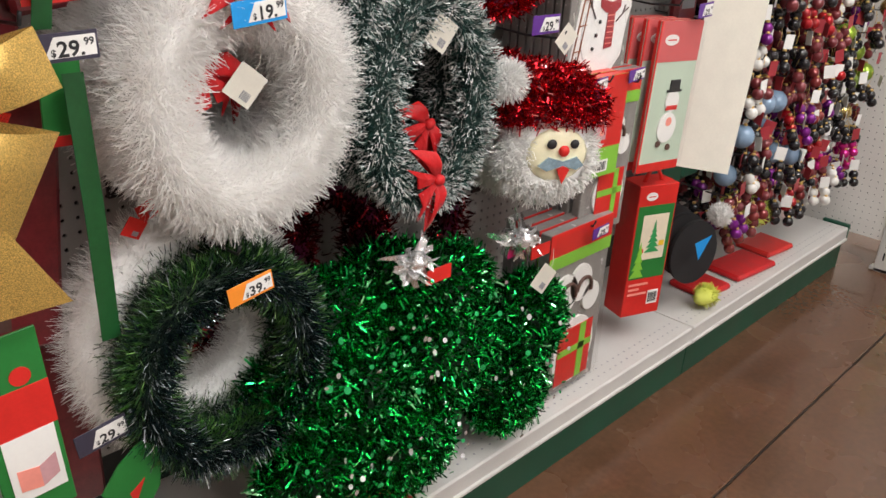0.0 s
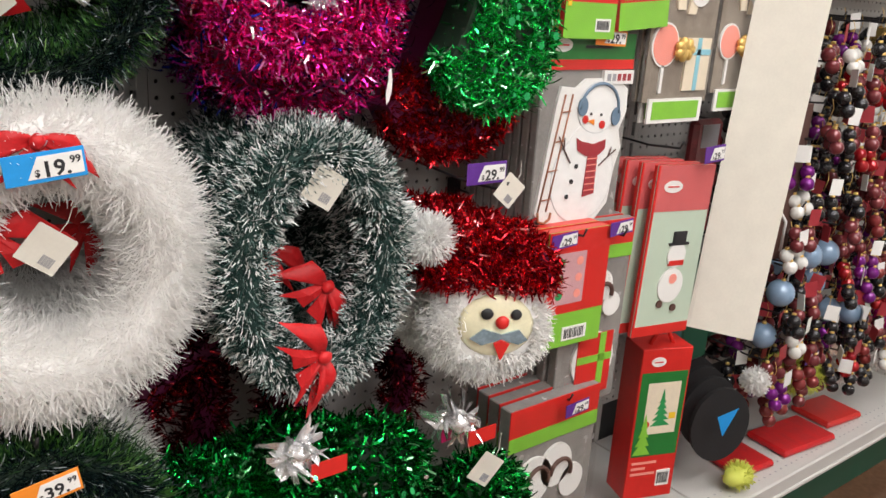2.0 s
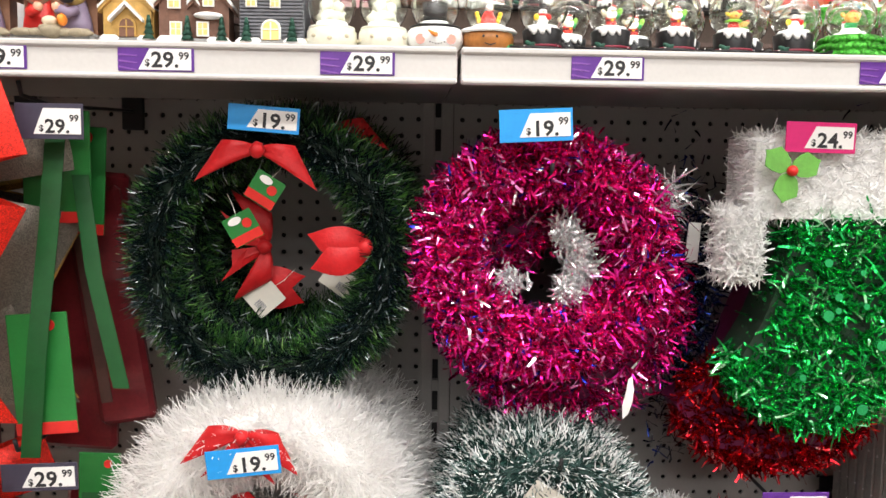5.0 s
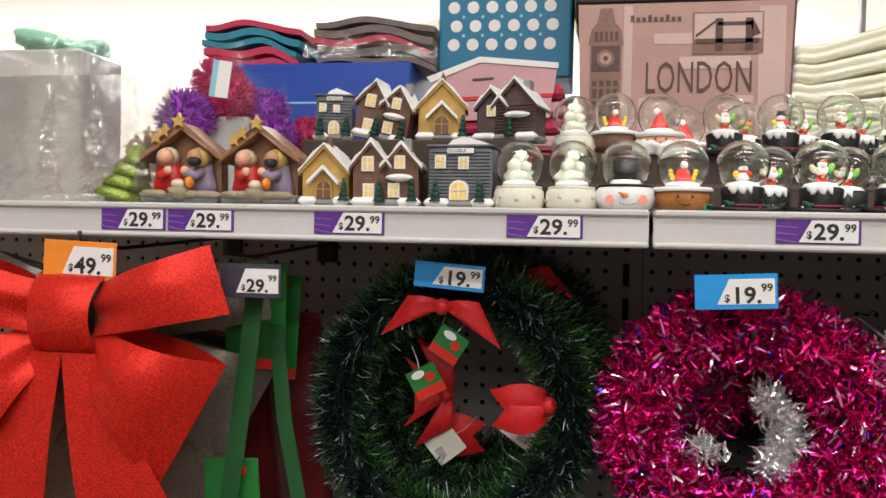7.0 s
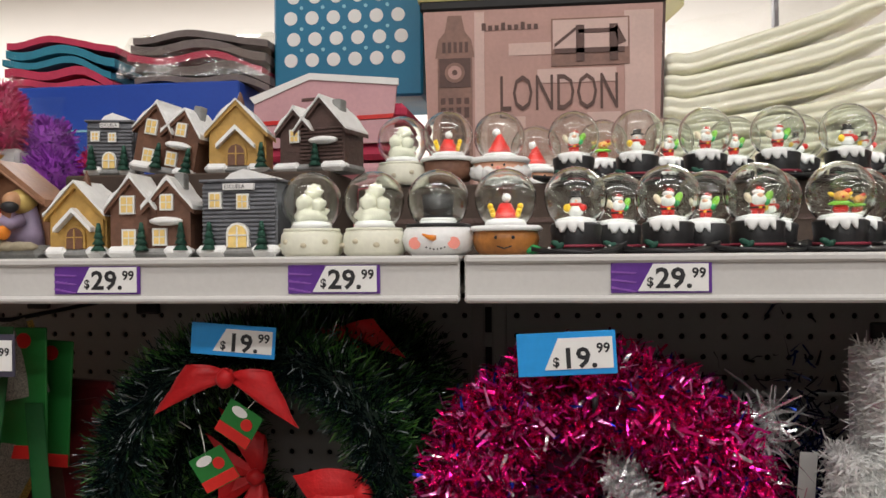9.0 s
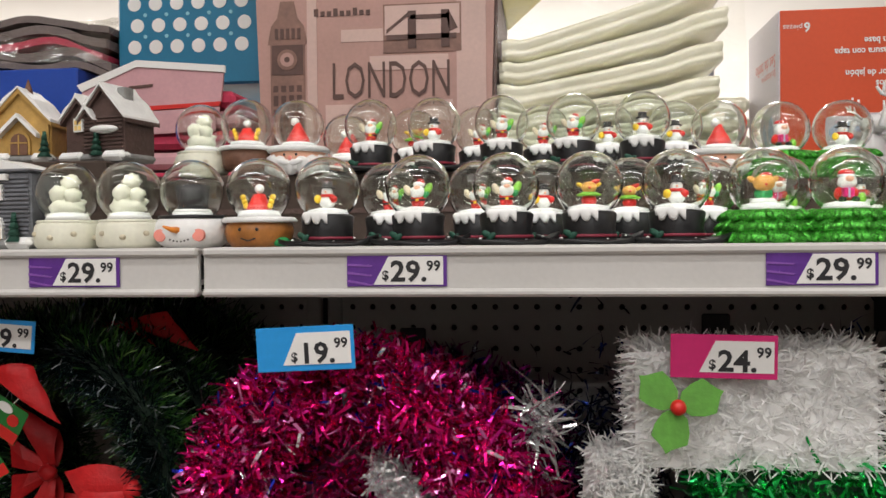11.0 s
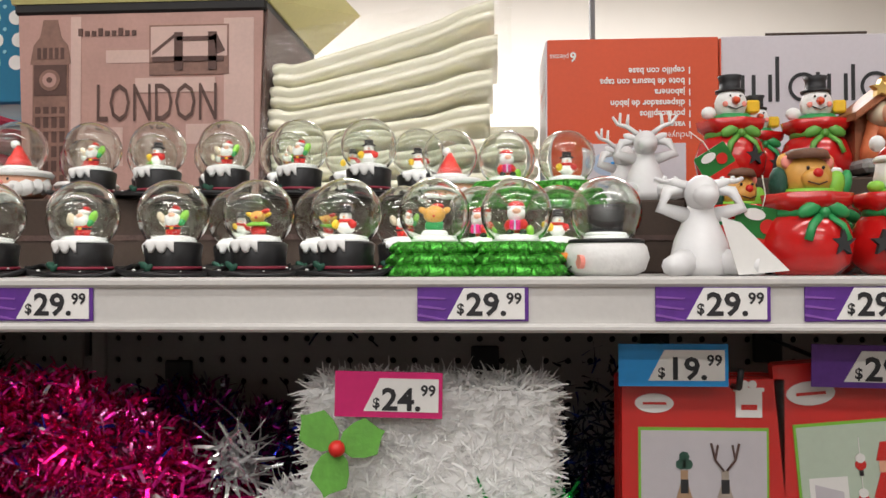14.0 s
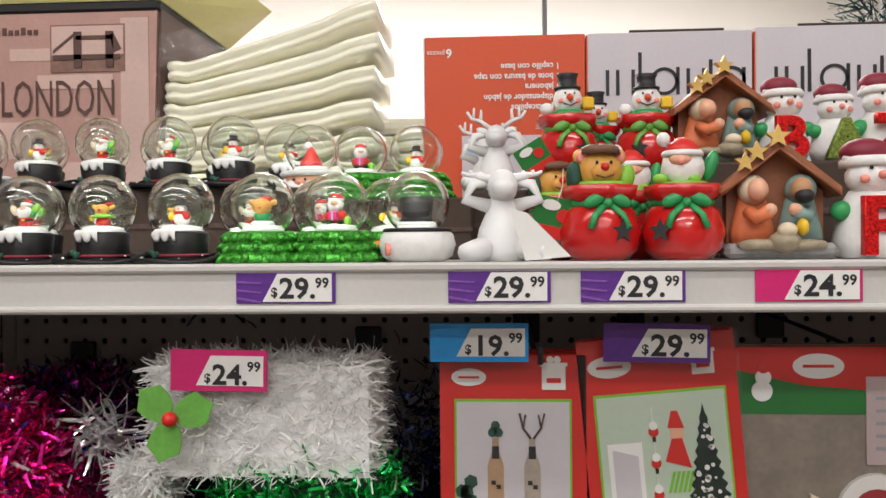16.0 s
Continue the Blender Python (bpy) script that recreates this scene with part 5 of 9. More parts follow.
def riser(x0, x1, y0, y1, top):
    t = thing("cardboard_tray", "dark brown cardboard tray used as a riser", "box", pose(x0, y0, SHELF_Z), "cardboard trays")
    w, d, h = x1 - x0, y1 - y0, top - SHELF_Z
    Build().box(0, w, 0, d, 0.0, h, KRAFT, 0.002).part("tray_body", t)
    Build().box(0.0, w, -0.0015, -0.0002, h * 0.45, h * 0.52, DARK_BROWN).part("tray_flap", t)


riser(-0.13, 0.438, 0.182, 0.31, Z1 - 0.001)
riser(0.44, 0.594, 0.165, 0.31, Z1 - 0.014)
riser(-0.40, -0.135, 0.105, 0.20, SHELF_Z + 0.081)
riser(0.585, 0.648, 0.21, 0.34, SHELF_Z + 0.068)
riser(0.65, 0.79, 0.145, 0.26, SHELF_Z + 0.081)
riser(0.792, 1.04, 0.145, 0.26, SHELF_Z + 0.086)


# little houses
def house(kind, x, y, z, w, h, turn=0.0, lean=0.0):
    wall, label = {"y": (OCHRE, "small ochre resin chapel with a snowy roof"), "b": (BROWN, "small brown resin house with a snowy roof"), "g": (SLATE, "small grey resin school with a snowy roof"), "d": (DARK_BROWN, "small dark timber resin house with a snowy gable")}[kind]
    t = thing("village_house", label, "ornament", pose(x, y, z, 0, lean, turn), "village houses")
    d, e = 0.045, 0.62 * h
    Build().box(-w / 2, w / 2, -0.002, d, 0, 0.008, STONE, 0.003).box(-w * 0.5, -w * 0.12, -0.004, 0.012, 0.0, 0.010, SNOW, 0.004).box(w * 0.16, w * 0.5, -0.004, 0.012, 0, 0.010, SNOW, 0.004).part("ground_slab", t, "stone slab with snow")
    gables = {"y": [(0, 0.86 * w, 1.0)], "b": [(-0.22 * w, 0.5 * w, 0.93), (0.22 * w, 0.5 * w, 0.9)], "g": [(0.0, 0.9 * w, 0.86)], "d": [(-0.2 * w, 0.42 * w, 0.86), (0.16 * w, 0.62 * w, 1.0)]}[kind]
    body = Build().box(-0.45 * w, 0.45 * w, 0.006, d, 0.006, e, wall, 0.001)
    roof, snow = Build(), Build()
    for gx, gw, top in gables:
        if kind == "g":
            body.box(gx - gw / 2, gx + gw / 2, 0.004, d, 0.006, 0.86 * h, wall, 0.002)
            roof.box(gx - gw / 2 - 0.002, gx + gw / 2 + 0.002, 0.001, d + 0.002, 0.85 * h, 0.885 * h, SLATE, 0.001)
            snow.prism([(gx - 0.2 * gw, 0.88 * h), (gx + 0.5 * gw, 0.88 * h), (gx + 0.34 * gw, 0.93 * h), (gx + 0.06 * gw, 1.0 * h), (gx - 0.12 * gw, 0.95 * h)], 0.004, d, SNOW)
            continue
        body.prism([(gx - gw / 2, 0.006), (gx + gw / 2, 0.006), (gx + gw / 2, e), (gx, top * h - 0.006), (gx - gw / 2, e)], 0.003, d - 0.002, wall)
        for s in (-1, 1):
            a, c = (gx + s * (gw / 2 + 0.004), e - 0.005), (gx, top * h)
            roof.prism([a, c, (c[0], c[1] - 0.005), (a[0], a[1] - 0.004)] if s < 0 else [a, (a[0], a[1] - 0.004), (c[0], c[1] - 0.005), c], -0.001, d + 0.002, wall)
            q = [(a[0] + (c[0] - a[0]) * i / 7, a[1] + (c[1] - a[1]) * i / 7) for i in range(8)]
            snow.prism(q + [(p[0], p[1] + 0.0032 + 0.0014 * math.sin(5.1 * i + gx * 900)) for i, p in reversed(list(enumerate(q)))], -0.003, d + 0.001, SNOW)
    body.part("house_wall", t)
    if kind in "gd":
        sd_, gx = Build(), {"g": 0.0, "d": 0.16 * w}[kind]
        half, top = {"g": (0.44 * w, 0.84 * h), "d": (0.29 * w, 0.66 * h)}[kind]
        for q in range(int((top - 0.012) / 0.0036)):
            zq = 0.012 + 0.0036 * q
            sd_.box(gx - half, gx + half, 0.0012 if kind == "d" else 0.0022, 0.0048, zq, zq + 0.0022, wall, 0.0004)
        sd_.part("wall_siding", t, "raised siding boards")
    roof.part("house_roof", t)
    snow.part("roof_snow", t, "white painted snow")
    wins = {"y": [(0, 0.62 * h, 0.0, 0)], "b": [(-0.26 * w, 0.52 * h, 0.15 * w, 1), (0.2 * w, 0.56 * h, 0.13 * w, 1), (-0.24 * w, 0.14 * h, 0.14 * w, 1), (0.12 * w, 0.15 * h, 0.14 * w, 1)], "g": [(-0.27 * w, 0.56 * h, 0.13 * w, 1), (0.06 * w, 0.55 * h, 0.12 * w, 1)], "d": [(-0.2 * w, 0.42 * h, 0.11 * w, 1)]}[kind]
    for wx, wz, ww, on in wins:
        if on:
            win = Build().box(wx - ww / 2 - 0.001, wx + ww / 2 + 0.001, 0.0, 0.004, wz - 0.001, wz + ww * 1.25 + 0.001, WHITE).part("house_window", t)
            p = Build()
            for i in (0, 1):
                for j in (0, 1):
                    p.box(wx - ww / 2 + i * ww / 2 + 0.0006, wx + i * ww / 2 - 0.0006, -0.0006, 0.0, wz + j * ww * 0.62 + 0.0005, wz + (j + 1) * ww * 0.62 - 0.0005, LIT)
            p.part("pane", win, "warm yellow panes")
    dw, dz = (0.26 * w, 0.4 * h) if kind != "g" else (0.22 * w, 0.36 * h)
    arch = [(-dw / 2, 0.008), (dw / 2, 0.008), (dw / 2, dz * 0.7)] + [(dw / 2 * math.cos(a), dz * 0.7 + dz * 0.3 * math.sin(a)) for a in (0.5, 1.0, 1.57, 2.1, 2.6)] + [(-dw / 2, dz * 0.7)]
    if kind in "yg":
        door = Build().prism([(1.25 * px, 1.08 * pz) for px, pz in arch], 0.0, 0.004, OCHRE if kind == "y" else WHITE).part("house_door", t)
        p = Build().prism(arch, -0.001, 0.001, LIT if kind == "g" else BROWN)
        p.box(-0.0006, 0.0006, -0.0018, 0, 0.008, dz * 0.95, WHITE if kind == "g" else OCHRE)
        p.box(-dw / 2, dw / 2, -0.0018, 0, dz * 0.66, dz * 0.7, WHITE if kind == "g" else OCHRE)
        p.part("door_leaf", door)
    if kind == "y":
        Build().prism([(-0.3 * w, 0.34 * h), (0, 0.6 * h), (0.3 * w, 0.34 * h), (0.3 * w, 0.40 * h), (0, 0.66 * h), (-0.3 * w, 0.40 * h)], -0.006, 0.004, SNOW).part("porch_snow", t)
        Build().lathe([(0.005, 0), (0.004, 0.006), (0.0006, 0.016)], BROWN, (0, 0.02, h - 0.004), 6).part("steeple", t)
    if kind == "g":
        sg = Build().box(-0.17 * w, 0.2 * w, -0.001, 0.003, 0.76 * h, 0.83 * h, WHITE).part("sign_board", t, "white sign with dark letters")
        Build().text("ESCUELA", -0.15 * w, 0.775 * h, 0.062 * h, -0.0016, INK, squeeze=1.0).part("sign_letters", sg)
    if kind in "bd":
        Build().box(0.22 * w, 0.34 * w, 0.015, 0.028, 0.8 * h, 1.0 * h, STONE, 0.001).part("chimney", t)
        Build().ball((0.2 * w, 0.0, 0.42 * h), (0.2 * w, 0.008, 0.004), SNOW).part("awning_snow", t)
    for tx in {"y": (0.4,), "b": (-0.08, 0.38), "g": (-0.33, 0.3), "d": (0.1,)}[kind]:
        b = Build()
        for i in range(4):
            b.lathe([(0.0068 - 0.0013 * i, 0), (0.0015, 0.008)], FIR, (tx * w, -0.002, 0.006 + 0.0055 * i), 9)
        b.part("fir_tree", t, "tiny dark fir tree")
    return t


house("y", -0.348, 0.035, Z0, 0.058, 0.067)
house("b", -0.279, 0.035, Z0, 0.076, 0.075, 4)
house("g", -0.199, 0.035, Z0, 0.076, 0.076, -3)
ZH = SHELF_Z + 0.082
house("g", -0.368, 0.13, ZH, 0.05, 0.064, 12)
house("b", -0.312, 0.125, ZH, 0.070, 0.074, -4, 11)
house("y", -0.236, 0.13, ZH, 0.062, 0.072, 8)
house("d", -0.163, 0.13, ZH, 0.08, 0.072, -14)


def nativity(x, y, z, w, h, soft, turn=0.0):
    """A nativity hut with two kneeling figures and a crib, in one moulded piece."""
    t = thing("nativity_ornament", "painted resin nativity hut with two figures and a crib", "ornament", pose(x, y, z, 0, 0, turn), "nativity ornaments")
    wood = BROWN_SOFT if soft else CLAY
    b = Build().box(-w * 0.48, w * 0.48, -0.012, 0.03, 0, 0.012, STONE, 0.004)
    b.prism([(-w * 0.42, 0.01), (w * 0.42, 0.01), (w * 0.42, 0.55 * h), (0, 0.92 * h), (-w * 0.42, 0.55 * h)], 0.014, 0.034, wood)
    for s in (-1, 1):
        b.prism([(s * w * 0.52, 0.50 * h), (s * w * 0.52, 0.57 * h), (0, 0.97 * h), (0, 0.88 * h)][::s], -0.006, 0.038, wood)
        for i in range(1):
            b.tube([(s * w * 0.5, -0.007, 0.52 * h + 0.012 * i), (0, -0.007, 0.89 * h + 0.01 * i)], 0.0012, wood, 5)
    b.part("hut", t)
    for px, tz in (((-0.02 * w), 0.98), ((-0.2 * w), 0.86), ((-0.3 * w), 0.78)):
        Build().prism([(px + (0.0085 if k % 2 == 0 else 0.0038) * (0.6 + 0.5 * tz) * math.sin(math.pi * k / 5), tz * h + (0.0085 if k % 2 == 0 else 0.0038) * (0.6 + 0.5 * tz) * math.cos(math.pi * k / 5)) for k in range(10)], -0.011, -0.004, GOLD).part("star", t, "gold star")
    for sx, robe, veil in ((-0.21, RED if soft else CORAL_ROBE, VEIL), (0.2, LILAC if soft else TEAL_ROBE, YELLOW_VEIL if soft else TEAL_ROBE)):
        b = Build()
        b.lathe([(0.2 * w, 0), (0.19 * w, 0.12 * h), (0.12 * w, 0.38 * h), (0.05 * w, 0.46 * h)], robe, (sx * w, 0.008, 0.012), 14, squash=0.6)
        b.ball((sx * w, 0.004, 0.56 * h), (0.135 * w, 0.014, 0.125 * h), veil)
        b.ball((sx * w * 0.9, -0.006, 0.555 * h), (0.095 * w, 0.010, 0.098 * h), SKIN if sx < 0 else TAN_FACE)
        b.tube([(sx * w * 1.25, -0.003, 0.38 * h), (sx * w, -0.014, 0.33 * h), (sx * w * 0.5, -0.016, 0.38 * h)], 0.0055, robe, 7)
        b.ball((sx * w * 0.5, -0.017, 0.39 * h), 0.005, SKIN)
        if sx > 0:
            b.ball((0.19 * w, -0.012, 0.5 * h), (0.085 * w, 0.007, 0.06 * h), INK)
        b.part("figure", t, "kneeling robed figure")
    b = Build()
    b.ball((0.02 * w, -0.014, 0.14 * h), (0.14 * w, 0.011, 0.09 * h), KHAKI, lump=0.2)
    b.ball((0.03 * w, -0.019, 0.23 * h), (0.085 * w, 0.007, 0.06 * h), VEIL)
    b.ball((0.16 * w, -0.017, 0.25 * h), (0.05 * w, 0.008, 0.07 * h), YELLOW if not soft else ORANGE)
    b.part("crib", t, "straw crib")
    for q in range(9):
        Build().ball((rnd.uniform(-0.4, 0.4) * w, -0.013, 0.011), (0.012, 0.006, 0.004), KHAKI, lump=0.4).part("straw_tuft", t)
    return t


BROWN_SOFT = mat("light_brown_hut_resin", (0.30, 0.15, 0.085), 0.55, vary=0.2, scale=50, bump=0.3)
YELLOW_VEIL = mat("straw_veil_paint", (0.62, 0.45, 0.14), 0.5, vary=0.12, scale=60)
TAN_FACE = mat("tan_face_paint", (0.50, 0.27, 0.14), 0.5, vary=0.06)
KHAKI = mat("straw_crib_paint", (0.34, 0.29, 0.20), 0.6, vary=0.2, scale=80, bump=0.3)
nativity(-0.518, 0.045, Z0, 0.095, 0.095, True, 3)
nativity(-0.425, 0.045, Z0, 0.092, 0.092, True, -2)
nativity(0.838, 0.055, Z0, 0.088, 0.097, False, -6)
nativity(0.828, 0.175, SHELF_Z + 0.0865, 0.09, 0.092, False, 4)
nativity(-0.62, 0.16, Z0, 0.095, 0.095, True, 0)

tr = thing("glitter_tree", "small leaning lime glitter fir ornament", "ornament", pose(-0.60, 0.055, Z0, 0, 14, 0))
for k in range(4):
    Build().lathe([(0.033 - 0.006 * k, 0.0), (0.031 - 0.006 * k, 0.006), (0.012 - 0.002 * k, 0.024)], GLITTER_LIME, (0.002 * k, 0, 0.006 + 0.014 * k), 18, wave=lambda a, z: 1 + 0.08 * math.sin(5 * a)).part("fir_tier", tr)
Build().lathe([(0.02, 0), (0.021, 0.008)], GLITTER_LIME, seg=12).part("foot", tr)


# sacks with animals and santas
def sack(kind, x, y, z, h, turn=0.0, side=1, tie=None):
    t = thing("sack_ornament", {"bear": "glossy red ceramic sack with a bear looking out", "santa": "glossy red ceramic sack with a santa looking out", "snow": "glossy red ceramic sack with a snowman looking out"}[kind], "ornament", pose(x, y, z, 0, 0, turn) @ Matrix.Diagonal((0.9, 0.9, 1.0, 1.0)), "sack ornaments")
    s = h / 0.1
    b = Build().lathe([(0.024 * s, 0), (0.033 * s, 0.008 * s), (0.036 * s, 0.022 * s), (0.031 * s, 0.037 * s), (0.024 * s, 0.044 * s)], RED_GLAZE, seg=28, wave=lambda a, q: 1 + 0.03 * math.sin(3 * a))
    b.lathe([(0.023 * s, 0), (0.031 * s, 0.006 * s), (0.033 * s, 0.014 * s), (0.027 * s, 0.015 * s)], RED_GLAZE, (0, 0, 0.043 * s), 28, wave=lambda a, q: 1 + 0.06 * math.sin(7 * a))
    b.part("sack", t)
    k = Build().lathe([(0.0265 * s, 0), (0.0265 * s, 0.005 * s)], tie or GREEN_BOW, (0, 0, 0.041 * s), 24)
    for q in (-1, 1):
        k.ball((q * 0.011 * s, -0.027 * s, 0.045 * s), (0.010 * s, 0.004 * s, 0.005 * s), tie or GREEN_BOW, (0, q * 20, 0))
        k.tube([(q * 0.002 * s, -0.028 * s, 0.042 * s), (q * 0.012 * s, -0.034 * s, 0.034 * s), (q * 0.016 * s, -0.0355 * s, 0.024 * s)], 0.0032 * s, tie or GREEN_BOW, 6, flat=0.5)
    k.ball((0, -0.029 * s, 0.043 * s), 0.004 * s, tie or GREEN_BOW)
    k.part("bow", t, "green bow")
    # A solid black star, coloured as the shade inside an opening.
    Build().prism([(side * 0.011 * s + (0.0095 if i % 2 == 0 else 0.0042) * s * math.sin(math.pi * i / 5), 0.022 * s + (0.0095 if i % 2 == 0 else 0.0042) * s * math.cos(math.pi * i / 5)) for i in range(10)], -0.0368 * s, -0.03 * s, HOLE_SHADE).part("star_opening_shade", t, "flat black star for the shade in a cut-out")
    hd, q = Build(), {"bear": 0.76, "santa": 0.74, "snow": 0.86}[kind]
    hd.m = pose(0, 0, 0.056 * s * (1 - q)) @ Matrix.Diagonal((q, q, q, 1))
    if kind == "bear":
        hd.ball((0, 0, 0.074 * s), (0.026 * s, 0.021 * s, 0.021 * s), TAN)
        hd.ball((0, -0.018 * s, 0.071 * s), (0.014 * s, 0.009 * s, 0.010 * s), TAN)
        hd.ball((0, -0.026 * s, 0.076 * s), (0.0052 * s, 0.004 * s, 0.0042 * s), RED)
        for q in (-1, 1):
            hd.ball((q * 0.021 * s, 0.002, 0.088 * s), (0.010 * s, 0.005 * s, 0.009 * s), TAN)
            hd.ball((q * 0.021 * s, -0.003, 0.088 * s), (0.007 * s, 0.003 * s, 0.0065 * s), ROSE)
            hd.ball((q * 0.008 * s, -0.021 * s, 0.081 * s), 0.0019 * s, INK, seg=6, ring=4)
        hd.tube([(-0.010 * s, -0.0245 * s, 0.068 * s), (0, -0.0275 * s, 0.065 * s), (0.010 * s, -0.0245 * s, 0.068 * s)], 0.0008 * s, INK, 4)
        hd.lathe([(0.024 * s, 0), (0.021 * s, 0.007 * s), (0.016 * s, 0.009 * s)], BROWN, (0, 0, 0.091 * s), 16, wave=lambda a, q: 1 + 0.08 * math.sin(8 * a))
        hd.lathe([(0.029 * s, 0), (0.027 * s, 0.006 * s)], LIME, (0, 0, 0.056 * s), 18)
        hd.ball((-0.030 * s, 0.0, 0.068 * s), (0.009 * s, 0.012 * s, 0.016 * s), FIR)
        hd.ball((0.030 * s, 0.0, 0.066 * s), (0.010 * s, 0.008 * s, 0.015 * s), LIME, (0, 20, 0))
    elif kind == "santa":
        hd.ball((0, 0, 0.077 * s), (0.025 * s, 0.021 * s, 0.024 * s), SNOW, lump=0.12)
        hd.ball((-0.004 * s, -0.016 * s, 0.084 * s), (0.013 * s, 0.008 * s, 0.007 * s), SKIN)
        hd.ball((-0.004 * s, -0.024 * s, 0.081 * s), 0.0032 * s, ROSE)
        hd.lathe([(0.022 * s, 0), (0.017 * s, 0.009 * s), (0.006 * s, 0.017 * s)], RED, (0.0, 0.002, 0.091 * s), 16)
        hd.lathe([(0.0235 * s, 0), (0.0245 * s, 0.003 * s), (0.022 * s, 0.006 * s)], SNOW, (0, 0, 0.088 * s), 16)
        hd.ball((-0.022 * s, -0.004, 0.106 * s), 0.008 * s, SNOW)
        hd.lathe([(0.029 * s, 0), (0.027 * s, 0.005 * s)], LIME, (0, 0, 0.056 * s), 18)
        hd.ball((0.032 * s, 0.004, 0.078 * s), (0.008 * s, 0.010 * s, 0.017 * s), GREEN_BOW, (0, 18, 0))
        for q in (-1, 1):
            hd.ball((q * 0.018 * s - 0.008 * s, -0.012 * s, 0.064 * s), (0.009 * s, 0.007 * s, 0.006 * s), LIME)
    else:
        hd.ball((0, 0, 0.076 * s), (0.019 * s, 0.017 * s, 0.018 * s), SNOW)
        hd.tube([(0, -0.016 * s, 0.078 * s), (0, -0.024 * s, 0.077 * s)], [0.0048 * s, 0.0032 * s], ORANGE_RED, 8)
        hd.tube([(-0.009 * s, -0.0155 * s, 0.072 * s), (0, -0.0175 * s, 0.0685 * s), (0.009 * s, -0.0155 * s, 0.072 * s)], 0.0008 * s, INK, 4)
        for q in (-1, 1):
            hd.ball((q * 0.006 * s, -0.016 * s, 0.083 * s), 0.0014 * s, INK, seg=6, ring=4)
            hd.ball((q * 0.011 * s, -0.0135 * s, 0.0745 * s), (0.0036 * s, 0.002 * s, 0.003 * s), ROSE)
        hd.lathe([(0.017 * s, 0), (0.0175 * s, 0.0025 * s), (0.0125 * s, 0.003 * s), (0.012 * s, 0.013 * s), (0.0145 * s, 0.018 * s), (0.012 * s, 0.0185 * s)], INK, (0, 0.002, 0.089 * s), 18)
        hd.lathe([(0.028 * s, 0), (0.02 * s, 0.008 * s)], GREEN_BOW, (0, 0, 0.056 * s), 14, wave=lambda a, q: 1 + 0.12 * math.sin(5 * a))
        hd.ball((-0.028 * s, -0.004, 0.066 * s), (0.009 * s, 0.006 * s, 0.007 * s), SNOW)
        hd.box(0.018 * s, 0.033 * s, -0.008 * s, 0.008 * s, 0.066 * s, 0.08 * s, YELLOW, 0.002)
    hd.part("figure", t, "painted figure")
    return t


ORANGE_RED = mat("red_orange_nose_paint", (0.75, 0.09, 0.03), 0.3, vary=0.05)
LEAF_TIE = mat("leaf_green_ribbon_paint", (0.13, 0.36, 0.06), 0.4, vary=0.1, scale=60)
sack("bear", 0.699, 0.055, Z0, 0.102, 6)
sack("santa", 0.764, 0.055, Z0, 0.102, -6, -2)
sack("snow", 0.687, 0.205, SHELF_Z + 0.082, 0.098, 5, 1, LEAF_TIE)
sack("snow", 0.763, 0.205, SHELF_Z + 0.082, 0.096, -4, -1, LEAF_TIE)
sack("bear", 0.668, 0.122, Z0, 0.095, 20)
sack("snow", 0.718, 0.235, SHELF_Z + 0.082, 0.085, 5)
sack("santa", 0.735, 0.122, Z0, 0.10, 10)


